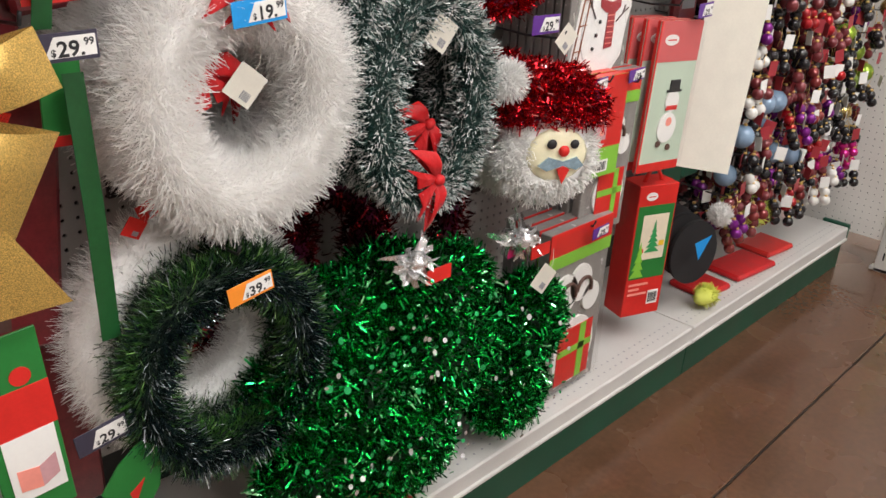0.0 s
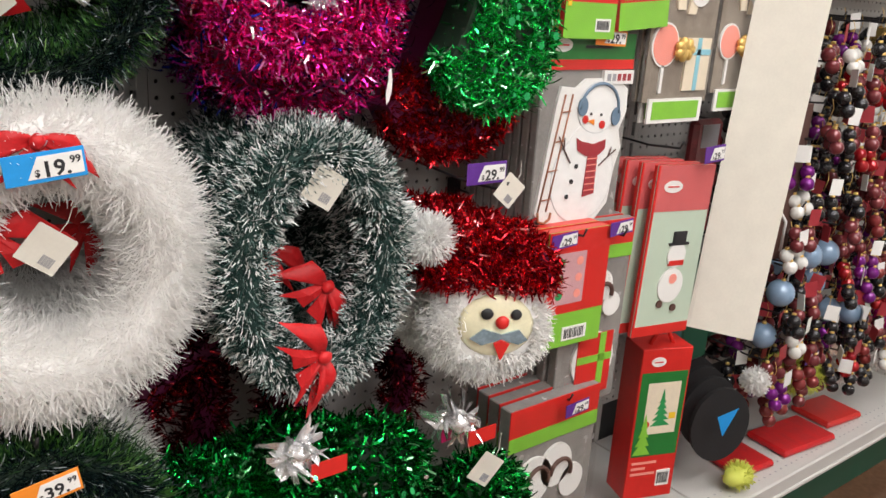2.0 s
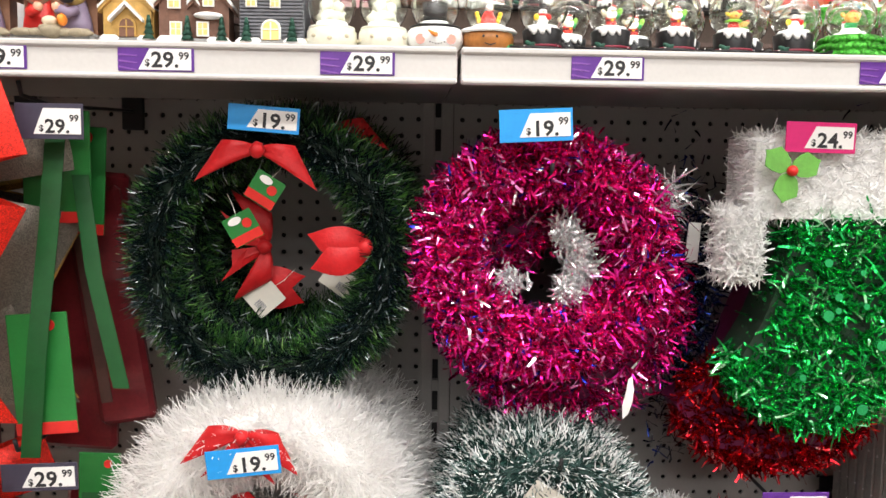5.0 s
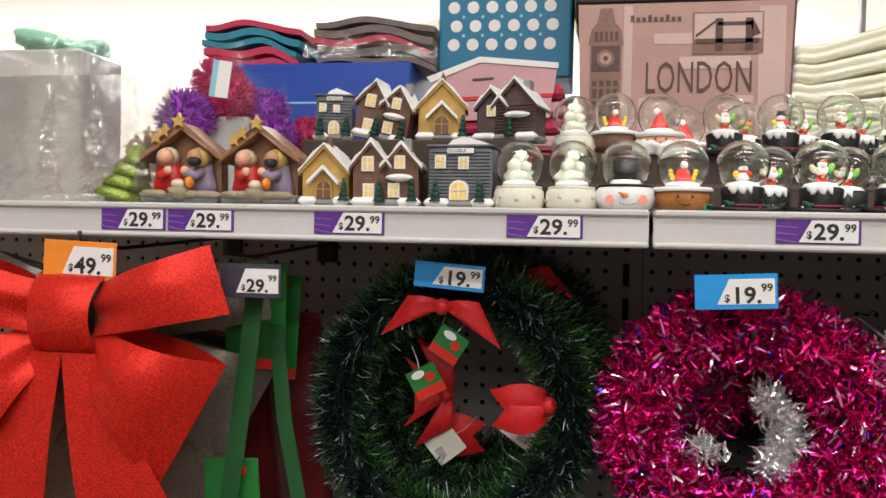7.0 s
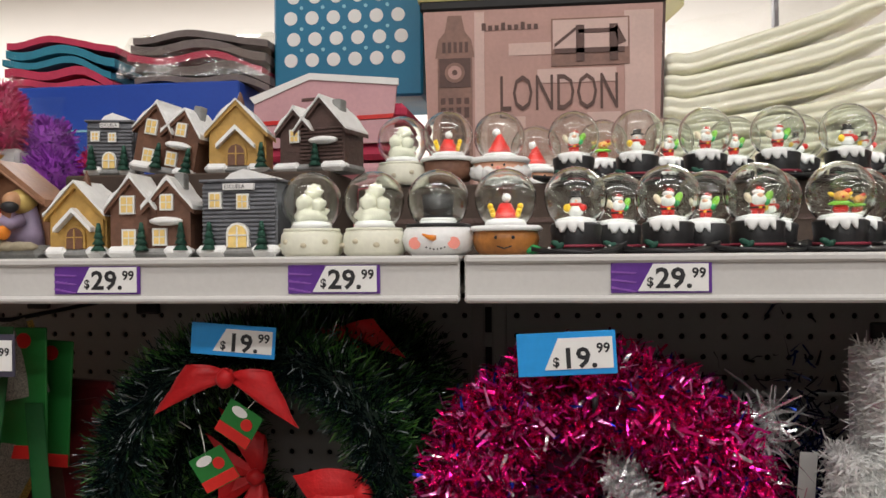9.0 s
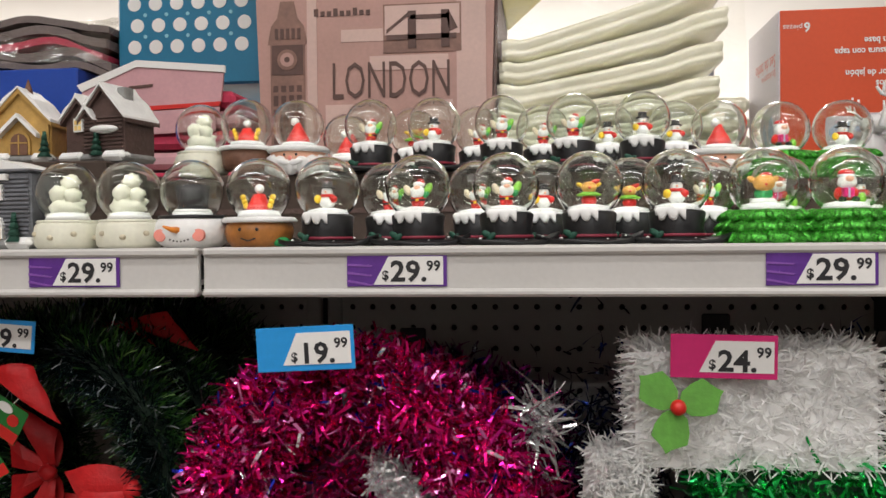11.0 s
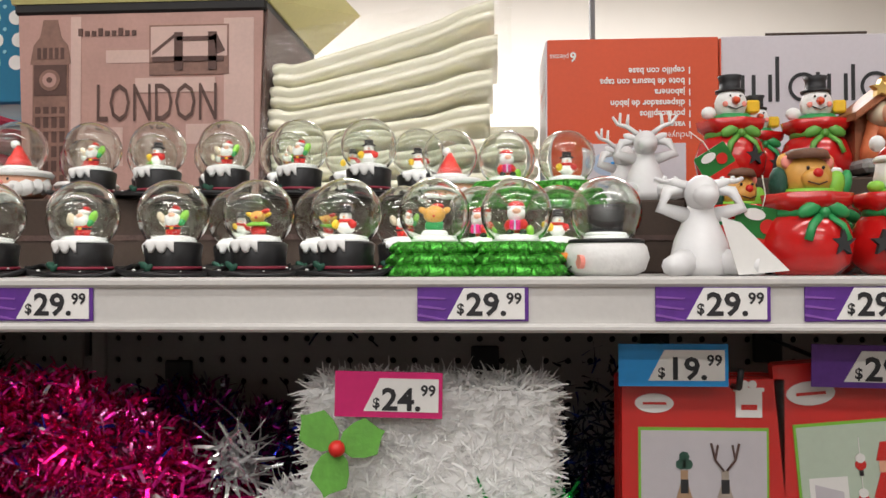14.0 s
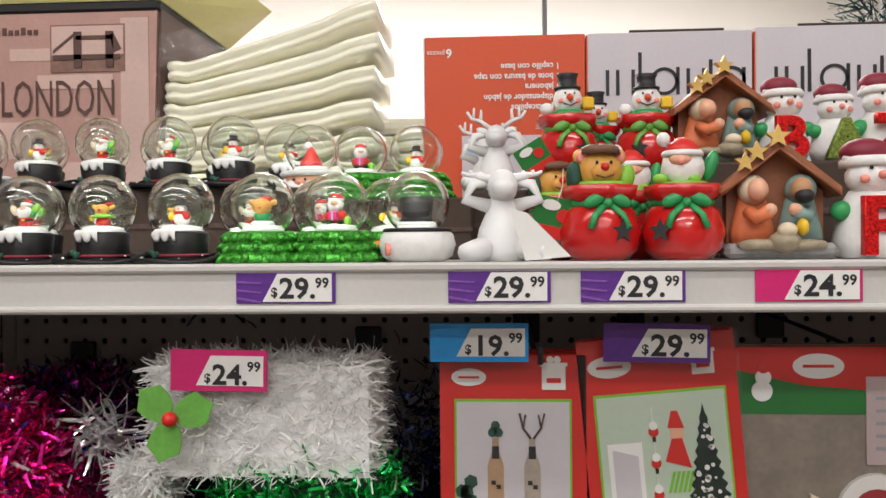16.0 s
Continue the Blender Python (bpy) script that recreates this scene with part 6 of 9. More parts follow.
def reindeer(x, y, z, s, turn, low=1.0):
    """A white seated reindeer figure, hooves behind its head."""
    t = thing("reindeer_figurine", "plain white porcelain reindeer figurine", "figurine", pose(x, y, z, 0, 0, turn), "reindeer figurines")
    b = Build()
    b.lathe([(0.021 * s, 0), (0.023 * s, 0.008 * s), (0.019 * s, 0.026 * s), (0.012 * s, 0.042 * s), (0.009 * s, 0.052 * s)], WHITE_GLAZE, seg=20)
    b.ball((0, -0.004 * s, 0.060 * s), (0.0125 * s, 0.013 * s, 0.014 * s), WHITE_GLAZE)
    b.ball((0, -0.014 * s, 0.058 * s), (0.0095 * s, 0.009 * s, 0.008 * s), WHITE_GLAZE)
    for q in (-1, 1):
        b.tube([(q * 0.010 * s, 0, 0.044 * s), (q * 0.030 * s, -0.003 * s, 0.050 * s), (q * 0.024 * s, 0.0, 0.062 * s), (q * 0.012 * s, 0.004 * s, 0.064 * s)], [0.006 * s, 0.005 * s, 0.0045 * s, 0.004 * s], WHITE_GLAZE, 9)
        b.tube([(q * 0.012 * s, -0.006 * s, 0.010 * s), (q * 0.024 * s, -0.026 * s, 0.008 * s), (q * 0.032 * s, -0.036 * s, 0.007 * s)], [0.011 * s, 0.009 * s, 0.007 * s], WHITE_GLAZE, 9)
        b.tube([(q * 0.006 * s, 0.002, 0.066 * s + 0.004 * low * s), (q * 0.018 * s, 0.002, 0.066 * s + 0.013 * low * s), (q * 0.028 * s, 0.002, 0.066 * s + 0.016 * low * s), (q * 0.033 * s, 0.002, 0.066 * s + 0.024 * low * s)], [0.003 * s, 0.0026 * s, 0.002 * s, 0.0015 * s], WHITE_GLAZE, 7)
        b.tube([(q * 0.018 * s, 0.002, 0.066 * s + 0.013 * low * s), (q * 0.017 * s, 0.002, 0.067 * s + 0.025 * low * s)], [0.0022 * s, 0.0014 * s], WHITE_GLAZE, 6)
        b.tube([(q * 0.026 * s, 0.002, 0.066 * s + 0.015 * low * s), (q * 0.025 * s, 0.002, 0.067 * s + 0.027 * low * s)], [0.002 * s, 0.0013 * s], WHITE_GLAZE, 6)
        b.ball((q * 0.016 * s, 0.0, 0.068 * s), (0.007 * s, 0.0025 * s, 0.0036 * s), WHITE_GLAZE, (0, q * -20, 0))
    b.part("figure", t)
    return t


reindeer(0.621, 0.048, Z0, 0.98, 4, 0.25)
reindeer(0.617, 0.245, SHELF_Z + 0.069, 0.92, -4)
reindeer(0.604, 0.305, SHELF_Z + 0.069, 0.85, 15)
cd = thing("paper_card", "loose white paper card leaning on a figurine", "card", pose(0.638, 0.012, Z0 + 0.0005, 0, 0, 0))
Build().prism([(0.0, 0.0), (0.034, 0.003), (0.0015, 0.036), (-0.012, 0.04)], 0.0, 0.0008, WHITE).part("card", cd)
hang_tag(0.650, 0.11, SHELF_Z + 0.088, 0.014, -32, GREEN, band=RED, label="green and red card tag on a figurine")
hang_tag(0.662, 0.05, SHELF_Z + 0.034, 0.017, 12, GREEN, band=RED, label="green and red card tag on a figurine")


def letter_snowman(letter, ink, x, y, z, h, turn=0.0):
    t = thing("letter_snowman", "painted snowman ornament holding a glitter letter", "ornament", pose(x, y, z, 0, 0, turn), "letter snowmen")
    s = h / 0.08
    b = Build().lathe([(0.020 * s, 0), (0.024 * s, 0.012 * s), (0.019 * s, 0.036 * s), (0.013 * s, 0.046 * s)], SNOW, seg=18)
    b.ball((0, -0.004, 0.055 * s), (0.0175 * s, 0.015 * s, 0.014 * s), SNOW)
    b.ball((0.001, -0.019 * s, 0.0555 * s), (0.003 * s, 0.004 * s, 0.003 * s), ROSE)
    for q in (-1, 1):
        b.ball((q * 0.006 * s, -0.0175 * s, 0.0605 * s), 0.0014 * s, INK, seg=6, ring=4)
        b.ball((q * 0.010 * s, -0.0165 * s, 0.053 * s), (0.0034 * s, 0.002 * s, 0.003 * s), ROSE)
        b.ball((q * 0.021 * s, -0.006, 0.032 * s), (0.007 * s, 0.006 * s, 0.007 * s), GREEN_BOW)
    b.lathe([(0.019 * s, 0), (0.0195 * s, 0.004 * s), (0.017 * s, 0.007 * s)], SNOW, (0, 0, 0.062 * s), 16)
    b.ball((-0.003 * s, 0, 0.072 * s), (0.017 * s, 0.014 * s, 0.010 * s), MAROON)
    b.ball((-0.014 * s, -0.003, 0.068 * s), 0.005 * s, SNOW)
    b.part("figure", t)
    cu = bpy.data.curves.new("letter", "FONT")
    cu.body, cu.size, cu.extrude, cu.bevel_depth, cu.offset = letter, 0.052 * s, 0.0035, 0.0008, 0.0014
    ob = bpy.data.objects.new("letter", cu)
    me = bpy.data.meshes.new_from_object(ob)
    bpy.data.objects.remove(ob)
    bpy.data.curves.remove(cu)
    me.materials.clear()
    me.materials.append(ink)
    lt = new("letter", me)
    lt.parent, lt.matrix_basis = t, pose(-0.016 * s, -0.026, 0.004 * s, 90, 0, 0)
    tagged(lt, "glitter covered letter")
    return t


ZL = SHELF_Z + 0.087
letter_snowman("B", GLITTER_RED, 0.885, 0.185, ZL, 0.08)
letter_snowman("A", GLITTER_LIME, 0.930, 0.18, ZL, 0.072)
letter_snowman("Z", GLITTER_RED, 0.975, 0.185, ZL, 0.082)
letter_snowman("P", GLITTER_RED, 0.910, 0.06, Z0, 0.092)


# ---- boxes and goods at the back of the top shelf ----
PINK_PRINT = mat("dusty_pink_print", (0.46, 0.27, 0.23), 0.5, vary=0.10, scale=14, bump=0.03)
PINK_PALE = mat("pale_pink_print", (0.60, 0.42, 0.37), 0.5, vary=0.08, scale=14)
UMBER = mat("umber_print", (0.10, 0.05, 0.04), 0.5, vary=0.2, scale=40)
UMBER_MID = mat("mid_umber_print", (0.24, 0.13, 0.10), 0.5, vary=0.2, scale=40)
PALE_YELLOW = mat("pale_yellow_vinyl", (0.62, 0.57, 0.24), 0.45, vary=0.06, scale=8, bump=0.05)
BLACK_TRIM = mat("black_binding", (0.015, 0.014, 0.014), 0.6, vary=0.1)
TEAL = mat("teal_print", (0.012, 0.17, 0.30), 0.45, vary=0.06, scale=20)
PALE_TEAL = mat("pale_teal_print", (0.25, 0.55, 0.65), 0.45, vary=0.05)
BOX_ORANGE = mat("orange_red_box_print", (0.66, 0.085, 0.025), 0.45, vary=0.05, scale=10)
BOX_GREY = mat("lilac_grey_box_print", (0.62, 0.58, 0.62), 0.45, vary=0.04, scale=10)
BLUE_BOX = mat("royal_blue_box_print", (0.02, 0.07, 0.38), 0.35, vary=0.08, scale=12)
FOLD_GREY = mat("grey_brown_cloth", (0.17, 0.14, 0.13), 0.8, vary=0.15, scale=60, bump=0.3)
FOLD_RED = mat("raspberry_cloth", (0.50, 0.04, 0.09), 0.8, vary=0.12, scale=60, bump=0.3)
FOLD_TEAL = mat("teal_cloth", (0.03, 0.20, 0.28), 0.8, vary=0.12, scale=60, bump=0.3)
MINT = mat("mint_cloth", (0.30, 0.66, 0.48), 0.8, vary=0.1, scale=60, bump=0.3)
VIOLET = mat("violet_plush", (0.30, 0.04, 0.42), 0.7, island=0.25)
CERISE = mat("cerise_plush", (0.50, 0.02, 0.12), 0.7, island=0.25)
RZ = SHELF_Z - 0.003

lo = thing("london_storage_bin", "dusty pink printed fabric bin with a yellow lid", "storage bin", pose(0.061, 0.372, RZ + 0.047))
Build().prism([(-0.136, -0.047), (0.136, -0.047), (0.146, 0.262), (-0.146, 0.262)], 0.0, 0.25, PINK_PRINT).part("bin_body", lo)
Build().prism([(0.137, -0.047), (0.140, -0.047), (0.150, 0.262), (0.147, 0.262)], 0.004, 0.246, UMBER).part("bin_side", lo, "dark umber side panel")
Build().box(-0.150, 0.150, -0.003, 0.253, 0.258, 0.272, BLACK_TRIM, 0.003).part("binding", lo, "black binding")
v = [(-0.152, -0.004, 0.270), (0.152, -0.004, 0.270), (0.152, 0.254, 0.270), (-0.152, 0.254, 0.270), (-0.148, -0.05, 0.36), (0.148, -0.05, 0.36), (0.215, 0.27, 0.33), (-0.18, 0.27, 0.36)]
Build().add(v, [(0, 1, 5, 4), (1, 2, 6, 5), (2, 3, 7, 6), (3, 0, 4, 7), (4, 5, 6, 7), (3, 2, 1, 0)], PALE_YELLOW).part("lid_skirt", lo, "pale yellow vinyl lid")
tw = Build().box(-0.128, -0.085, -0.0012, 0.0, -0.04, 0.20, UMBER_MID).prism([(-0.131, 0.20), (-0.082, 0.20), (-0.086, 0.222), (-0.094, 0.232), (-0.098, 0.252), (-0.115, 0.252), (-0.119, 0.232), (-0.127, 0.222)], -0.0012, 0, UMBER_MID)
tw.part("printed_tower", lo, "printed clock tower")
Build().box(-0.126, -0.087, -0.002, -0.0012, 0.163, 0.199, UMBER).part("clock_panel", lo, "dark clock panel")
Build().disc(-0.1065, 0.181, 0.0125, -0.003, -0.002, UMBER_MID, seg=18).disc(-0.1065, 0.181, 0.0085, -0.0034, -0.003, PINK_PRINT, seg=18).disc(-0.1065, 0.181, 0.0035, -0.0038, -0.0034, UMBER, seg=10).part("clock_face", lo, "printed clock face")
for k in range(4):
    Build().box(-0.1245 + 0.0098 * k, -0.1185 + 0.0098 * k, -0.0018, -0.0012, -0.035, 0.150, UMBER).part("tower_column", lo)
for k in range(9):
    Build().box(-0.127, -0.086, -0.0022, -0.0018, 0.002 + 0.017 * k, 0.006 + 0.017 * k, UMBER_MID).part("tower_course", lo)
for k in range(5):
    Build().box(-0.122 + 0.007 * k, -0.118 + 0.007 * k, -0.002, -0.0012, 0.206, 0.219, UMBER).part("tower_window", lo)
for x0, x1, z0, z1, m in ((-0.06, -0.02, 0.08, 0.125, PINK_PALE), (0.0, 0.05, 0.03, 0.075, PINK_PALE), (0.055, 0.095, 0.195 - 0.09, 0.128, PINK_PALE), (0.07, 0.13, 0.02, 0.05, UMBER_MID), (-0.04, 0.03, 0.145 + 0.055, 0.215, PINK_PALE), (0.11, 0.128, 0.06, 0.12, PINK_PALE), (-0.055, 0.0, -0.02, 0.01, UMBER_MID)):
    Build().box(x0, x1, -0.0007, 0, z0, z1, m).part("stamp_patch", lo, "faded printed patch")
Build().box(-0.082, -0.07, -0.0011, 0, 0.02, 0.255, PINK_PALE).box(-0.005, 0.09, -0.0011, 0, 0.165, 0.182, PINK_PALE).box(0.10, 0.135, -0.0011, 0, 0.03, 0.25, PINK_PALE).part("printed_panel", lo, "paler printed panels")
br = Build().box(0.012, 0.106, -0.0016, 0, 0.185, 0.243, UMBER_MID)
br.box(0.014, 0.104, -0.0022, -0.0016, 0.206, 0.241, PINK_PALE).box(0.016, 0.10, -0.003, -0.0022, 0.200, 0.206, UMBER)
for bx in (0.042, 0.082):
    br.box(bx, bx + 0.010, -0.003, -0.0022, 0.190, 0.234, UMBER)
br.box(0.045, 0.09, -0.003, -0.0022, 0.224, 0.229, UMBER)
br.prism([(0.016, 0.212), (0.042, 0.232), (0.042, 0.228), (0.016, 0.208)], -0.003, -0.0022, UMBER).prism([(0.102, 0.212), (0.092, 0.208), (0.088, 0.23), (0.092, 0.232)], -0.003, -0.0022, UMBER)
br.part("printed_bridge", lo, "printed bridge picture")
Build().text("LONDON", -0.053, 0.132, 0.063, -0.0016, UMBER, squeeze=0.525).part("printed_word", lo, "large dark printed word")
s = Build()
for k in range(9):
    s.box(-0.073 + 0.008 * k, -0.068 + 0.008 * k, -0.0014, 0, 0.232, 0.238 + 0.003 * (k % 3 == 0), UMBER)
s.part("printed_line", lo)

# polka-dot box
pd = thing("polka_dot_box", "teal box with white polka dots", "box", pose(-0.198, 0.44, RZ + 0.245))
Build().box(-0.102, 0.102, 0, 0.16, -0.03, 0.22, TEAL, 0.003).part("box_body", pd)
for r in range(7):
    for c in range(6):
        Build().disc(-0.078 + 0.0295 * c + (0.004 if r % 2 else 0), 0.022 + 0.0285 * r, 0.0092, -0.0008, 0.0, WHITE, seg=18).part("dot", pd)
        if c < 5:
            Build().disc(-0.063 + 0.0295 * c, 0.036 + 0.0285 * r, 0.0026, -0.0008, 0.0, PALE_TEAL, seg=8).part("small_dot", pd)

# pink packs under it
PACK_PINK = mat("rose_pack_card", (0.58, 0.32, 0.34), 0.4, vary=0.08, scale=20)
st_ = thing("pack_stack", "stack of pale pink packs with white headers", "pack", pose(-0.20, 0.34, RZ + 0.05))
for k in range(-2, 6):
    x, z = rnd.uniform(-0.004, 0.006), 0.024 * k - 0.002
    Build().box(-0.088 + x, 0.10 + x, 0.0, 0.16, z, z + 0.02, FOLD_RED if k % 2 else PACK_PINK, 0.006).part("pack", st_)
Build().prism([(-0.096, 0.148), (-0.02, 0.176), (0.09, 0.166), (0.09, 0.158), (-0.02, 0.168), (-0.09, 0.140)], -0.008, -0.004, WHITE).part("header_fold", st_, "white folded header")
Build().prism([(-0.09, 0.142), (-0.02, 0.168), (0.088, 0.158), (0.084, 0.124), (-0.092, 0.118)], -0.006, -0.003, PACK_PINK).prism([(-0.03, 0.145), (0.0, 0.147), (0.0, 0.144), (-0.03, 0.142)], -0.0075, -0.006, UMBER).part("header", st_, "pink header with a hang slot")
Build().prism([(-0.092, 0.118), (0.084, 0.124), (0.082, 0.119), (-0.09, 0.113)], -0.0068, -0.003, RED).prism([(-0.09, 0.112), (0.082, 0.118), (0.08, 0.09), (-0.086, 0.085)], -0.0055, -0.003, PACK_PINK).part("header_strip", st_)

bb = thing("blue_box", "long royal blue cardboard box", "box", pose(-0.49, 0.40, RZ))
Build().box(-0.16, 0.155, 0, 0.2, 0, 0.235, BLUE_BOX, 0.002).part("box_body", bb)
Build().box(-0.155, 0.15, -0.0008, 0, 0.172, 0.175, PALE_TEAL).part("edge_line", bb)


def folded(x, y, z, w, cols, label, tilt=0.0, bag=True):
    """A pile of folded cloths, in a clear bag."""
    t = thing("folded_cloth_stack", label, "cloth", pose(x, y, z, 0, tilt, 0), "folded cloths")
    zz = 0.0
    for k, m in enumerate(cols):
        h = 0.013 + 0.003 * (k % 2)
        sh = rnd.uniform(-0.006, 0.006)
        v, f, n = [], [], 12
        for i in range(n + 1):
            s = i / n
            bulge = 0.004 * math.sin(3 * s * math.pi + k) - 0.016 * max(0, s - 0.72) / 0.28
            for yy, zb in ((0, 0.15), (0, 0.85), (0.13, 1.0), (0.13, 0.0)):
                v.append((-w / 2 + w * s + sh, yy - 0.005 * math.sin(math.pi * s) * (yy == 0), zz + h * zb + bulge))
        for i in range(n):
            f += [(4 * i + q, 4 * i + (q + 1) % 4, 4 * i + 4 + (q + 1) % 4, 4 * i + 4 + q) for q in range(4)]
        f += [(0, 3, 2, 1), tuple(4 * n + q for q in range(4))]
        Build().add(v, f, m, False).part("folded_cloth", t)
        zz += h
    if bag:
        b = Build()
        v, f, n, m_ = [], [], 14, 6
        for i in range(n + 1):
            for j in range(m_ + 1):
                a = math.pi * j / m_
                v.append((-0.56 * w + 1.12 * w * i / n, 0.06 - 0.078 * math.cos(a) + rnd.uniform(-0.004, 0.004), zz * 0.1 + (zz * 1.08) * math.sin(a) * (0.9 + 0.15 * rnd.random()) - 0.012 * max(0, i / n - 0.7)))
        f = [(i * (m_ + 1) + j, i * (m_ + 1) + j + 1, (i + 1) * (m_ + 1) + j + 1, (i + 1) * (m_ + 1) + j) for i in range(n) for j in range(m_)]
        b.add(v, f, THICK_FILM, True).part("clear_bag", t, "wrinkled clear plastic bag").visible_shadow = False
    return t


folded(-0.40, 0.42, RZ + 0.236, 0.19, (FOLD_GREY, FOLD_GREY, FOLD_RED, FOLD_GREY, FOLD_GREY), "grey and red folded cloths in a clear bag")
folded(-0.60, 0.42, RZ + 0.236, 0.16, (FOLD_RED, FOLD_RED, FOLD_TEAL, FOLD_TEAL, FOLD_RED), "raspberry and teal folded cloths", bag=False)

# foam trays
IVORY_SOFT = mat("ivory_moulded_plastic", (0.95, 0.925, 0.745), 0.30, vary=0.03, scale=14, bump=0.04, coat=0.35)
ft = thing("tray_stack", "stack of ivory moulded trays in clear plastic", "tray", pose(0.345, 0.385, RZ + 0.0005))
LINE = ((0.0, 0.030), (0.03, 0.029), (0.05, 0.023), (0.075, 0.010), (0.10, 0.004), (0.14, 0.002), (0.5, 0.006), (0.74, 0.014), (0.80, 0.024), (0.85, 0.034), (0.91, 0.037), (0.97, 0.037), (1.0, 0.034))
for k in range(9):
    z, tilt, x0, wide = 0.004 + 0.0262 * k, 0.014 * max(0, k - 3), -0.145 + 0.0016 * k, 0.262 + 0.004 * math.sin(2.1 * k)
    v, h, w = [], 0.0245, 9
    for s_, up in LINE:
        px, pz = x0 + wide * s_ + 0.0015 * math.sin(5 * k), z + 0.26 * up + tilt * s_
        v += [(px, y, pz + q * h) for y, q in ((0.16, 0.0), (0.008, 0.0), (0.002, 0.10), (0.0, 0.32), (0.0055, 0.46), (0.0055, 0.54), (-0.002, 0.70), (0.003, 0.96), (0.16, 1.0))]
    n = len(LINE)
    f = [(i * w + j, (i + 1) * w + j, (i + 1) * w + j + 1, i * w + j + 1) for i in range(n - 1) for j in range(w - 1)] + [tuple(range(w)), tuple((n - 1) * w + j for j in range(w))[::-1]]
    Build().add(v, f, IVORY_SOFT, True).part("moulded_tray", ft)
v, f, n, m_ = [], [], 14, 9
for i in range(n + 1):
    for j in range(m_ + 1):
        zz = 0.01 + (0.262 + 0.05 * i / n) * j / m_
        v.append((-0.158 + 0.305 * i / n - 0.012 * (j / m_) * (i < 3) + rnd.uniform(-0.002, 0.002), -0.010 + rnd.uniform(-0.004, 0.002), zz + rnd.uniform(-0.003, 0.003)))
f = [(i * (m_ + 1) + j, i * (m_ + 1) + j + 1, (i + 1) * (m_ + 1) + j + 1, (i + 1) * (m_ + 1) + j) for i in range(n) for j in range(m_)]
Build().add(v, f, TRAY_FILM, True).part("clear_wrap", ft, "wrinkled clear plastic wrap").visible_shadow = False
ft2 = thing("tray_stack", "low stack of ivory trays behind the snow globes", "tray", pose(0.43, 0.50, RZ + 0.0005))
for k in range(8):
    Build().box(0.0, 0.098, 0.0, 0.14, 0.024 * k, 0.024 * k + 0.020, IVORY_SOFT, 0.006).part("moulded_tray", ft2)

ob_ = thing("orange_box", "orange-red printed box standing upside down", "box", pose(0.531, 0.38, RZ + 0.042))
Build().box(0.001, 0.192, 0, 0.14, -0.041, 0.224, BOX_ORANGE, 0.001).part("box_body", ob_)
Build().box(-0.0006, 0.001, 0.001, 0.139, -0.041, 0.223, BOX_GREY).part("box_side", ob_, "pale grey side panel")
Build().box(0.045, 0.155, -0.0008, 0, -0.03, 0.105, BOX_GREY).part("photo_panel", ob_, "pale photo panel")
Build().disc(0.072, 0.082, 0.022, -0.0014, -0.0008, SKY_INK, rz=0.014).disc(0.078, 0.079, 0.010, -0.002, -0.0014, BLUE, rz=0.006).part("photo", ob_, "blue printed basin")
tx = Build()
tx.text("6", 0.034, 0.209, 0.015, -0.001, WHITE, turn=180).text("piezas", 0.0255, 0.207, 0.009, -0.001, WHITE, turn=180)
for k, line in enumerate(("1 cepillo con base", "1 bote de basura con tapa", "1 jabonera", "1 dispensador de jabón", "1 portacepillos", "1 vaso", "Incluye:")):
    tx.text(line, 0.162, 0.190 - 0.0122 * k, 0.0105, -0.001, WHITE, turn=180, squeeze=0.92)
tx.part("printed_words", ob_, "white upside-down lettering")
sw = Build()
sw.m = pose(-0.0012, 0, 0, 0, 0, -90)
sw.text("Set de baño", -0.012, 0.178, 0.022, 0, BOX_ORANGE, turn=180, squeeze=0.85).text("Set Accesorios", -0.012, 0.160, 0.012, 0, BOX_ORANGE, turn=180, squeeze=0.85)
sw.part("side_words", ob_, "orange upside-down lettering")
for k, (yy, zz) in enumerate(((0.045, 0.09), (0.09, 0.085), (0.075, 0.045))):
    q = Build()
    q.m = pose(-0.0012, 0, 0, 0, 0, -90)
    q.disc(-yy, zz, 0.014, 0, 0.0005, SKY_INK, rz=0.024, seg=16).part("side_photo", ob_, "pale blue printed dispenser")
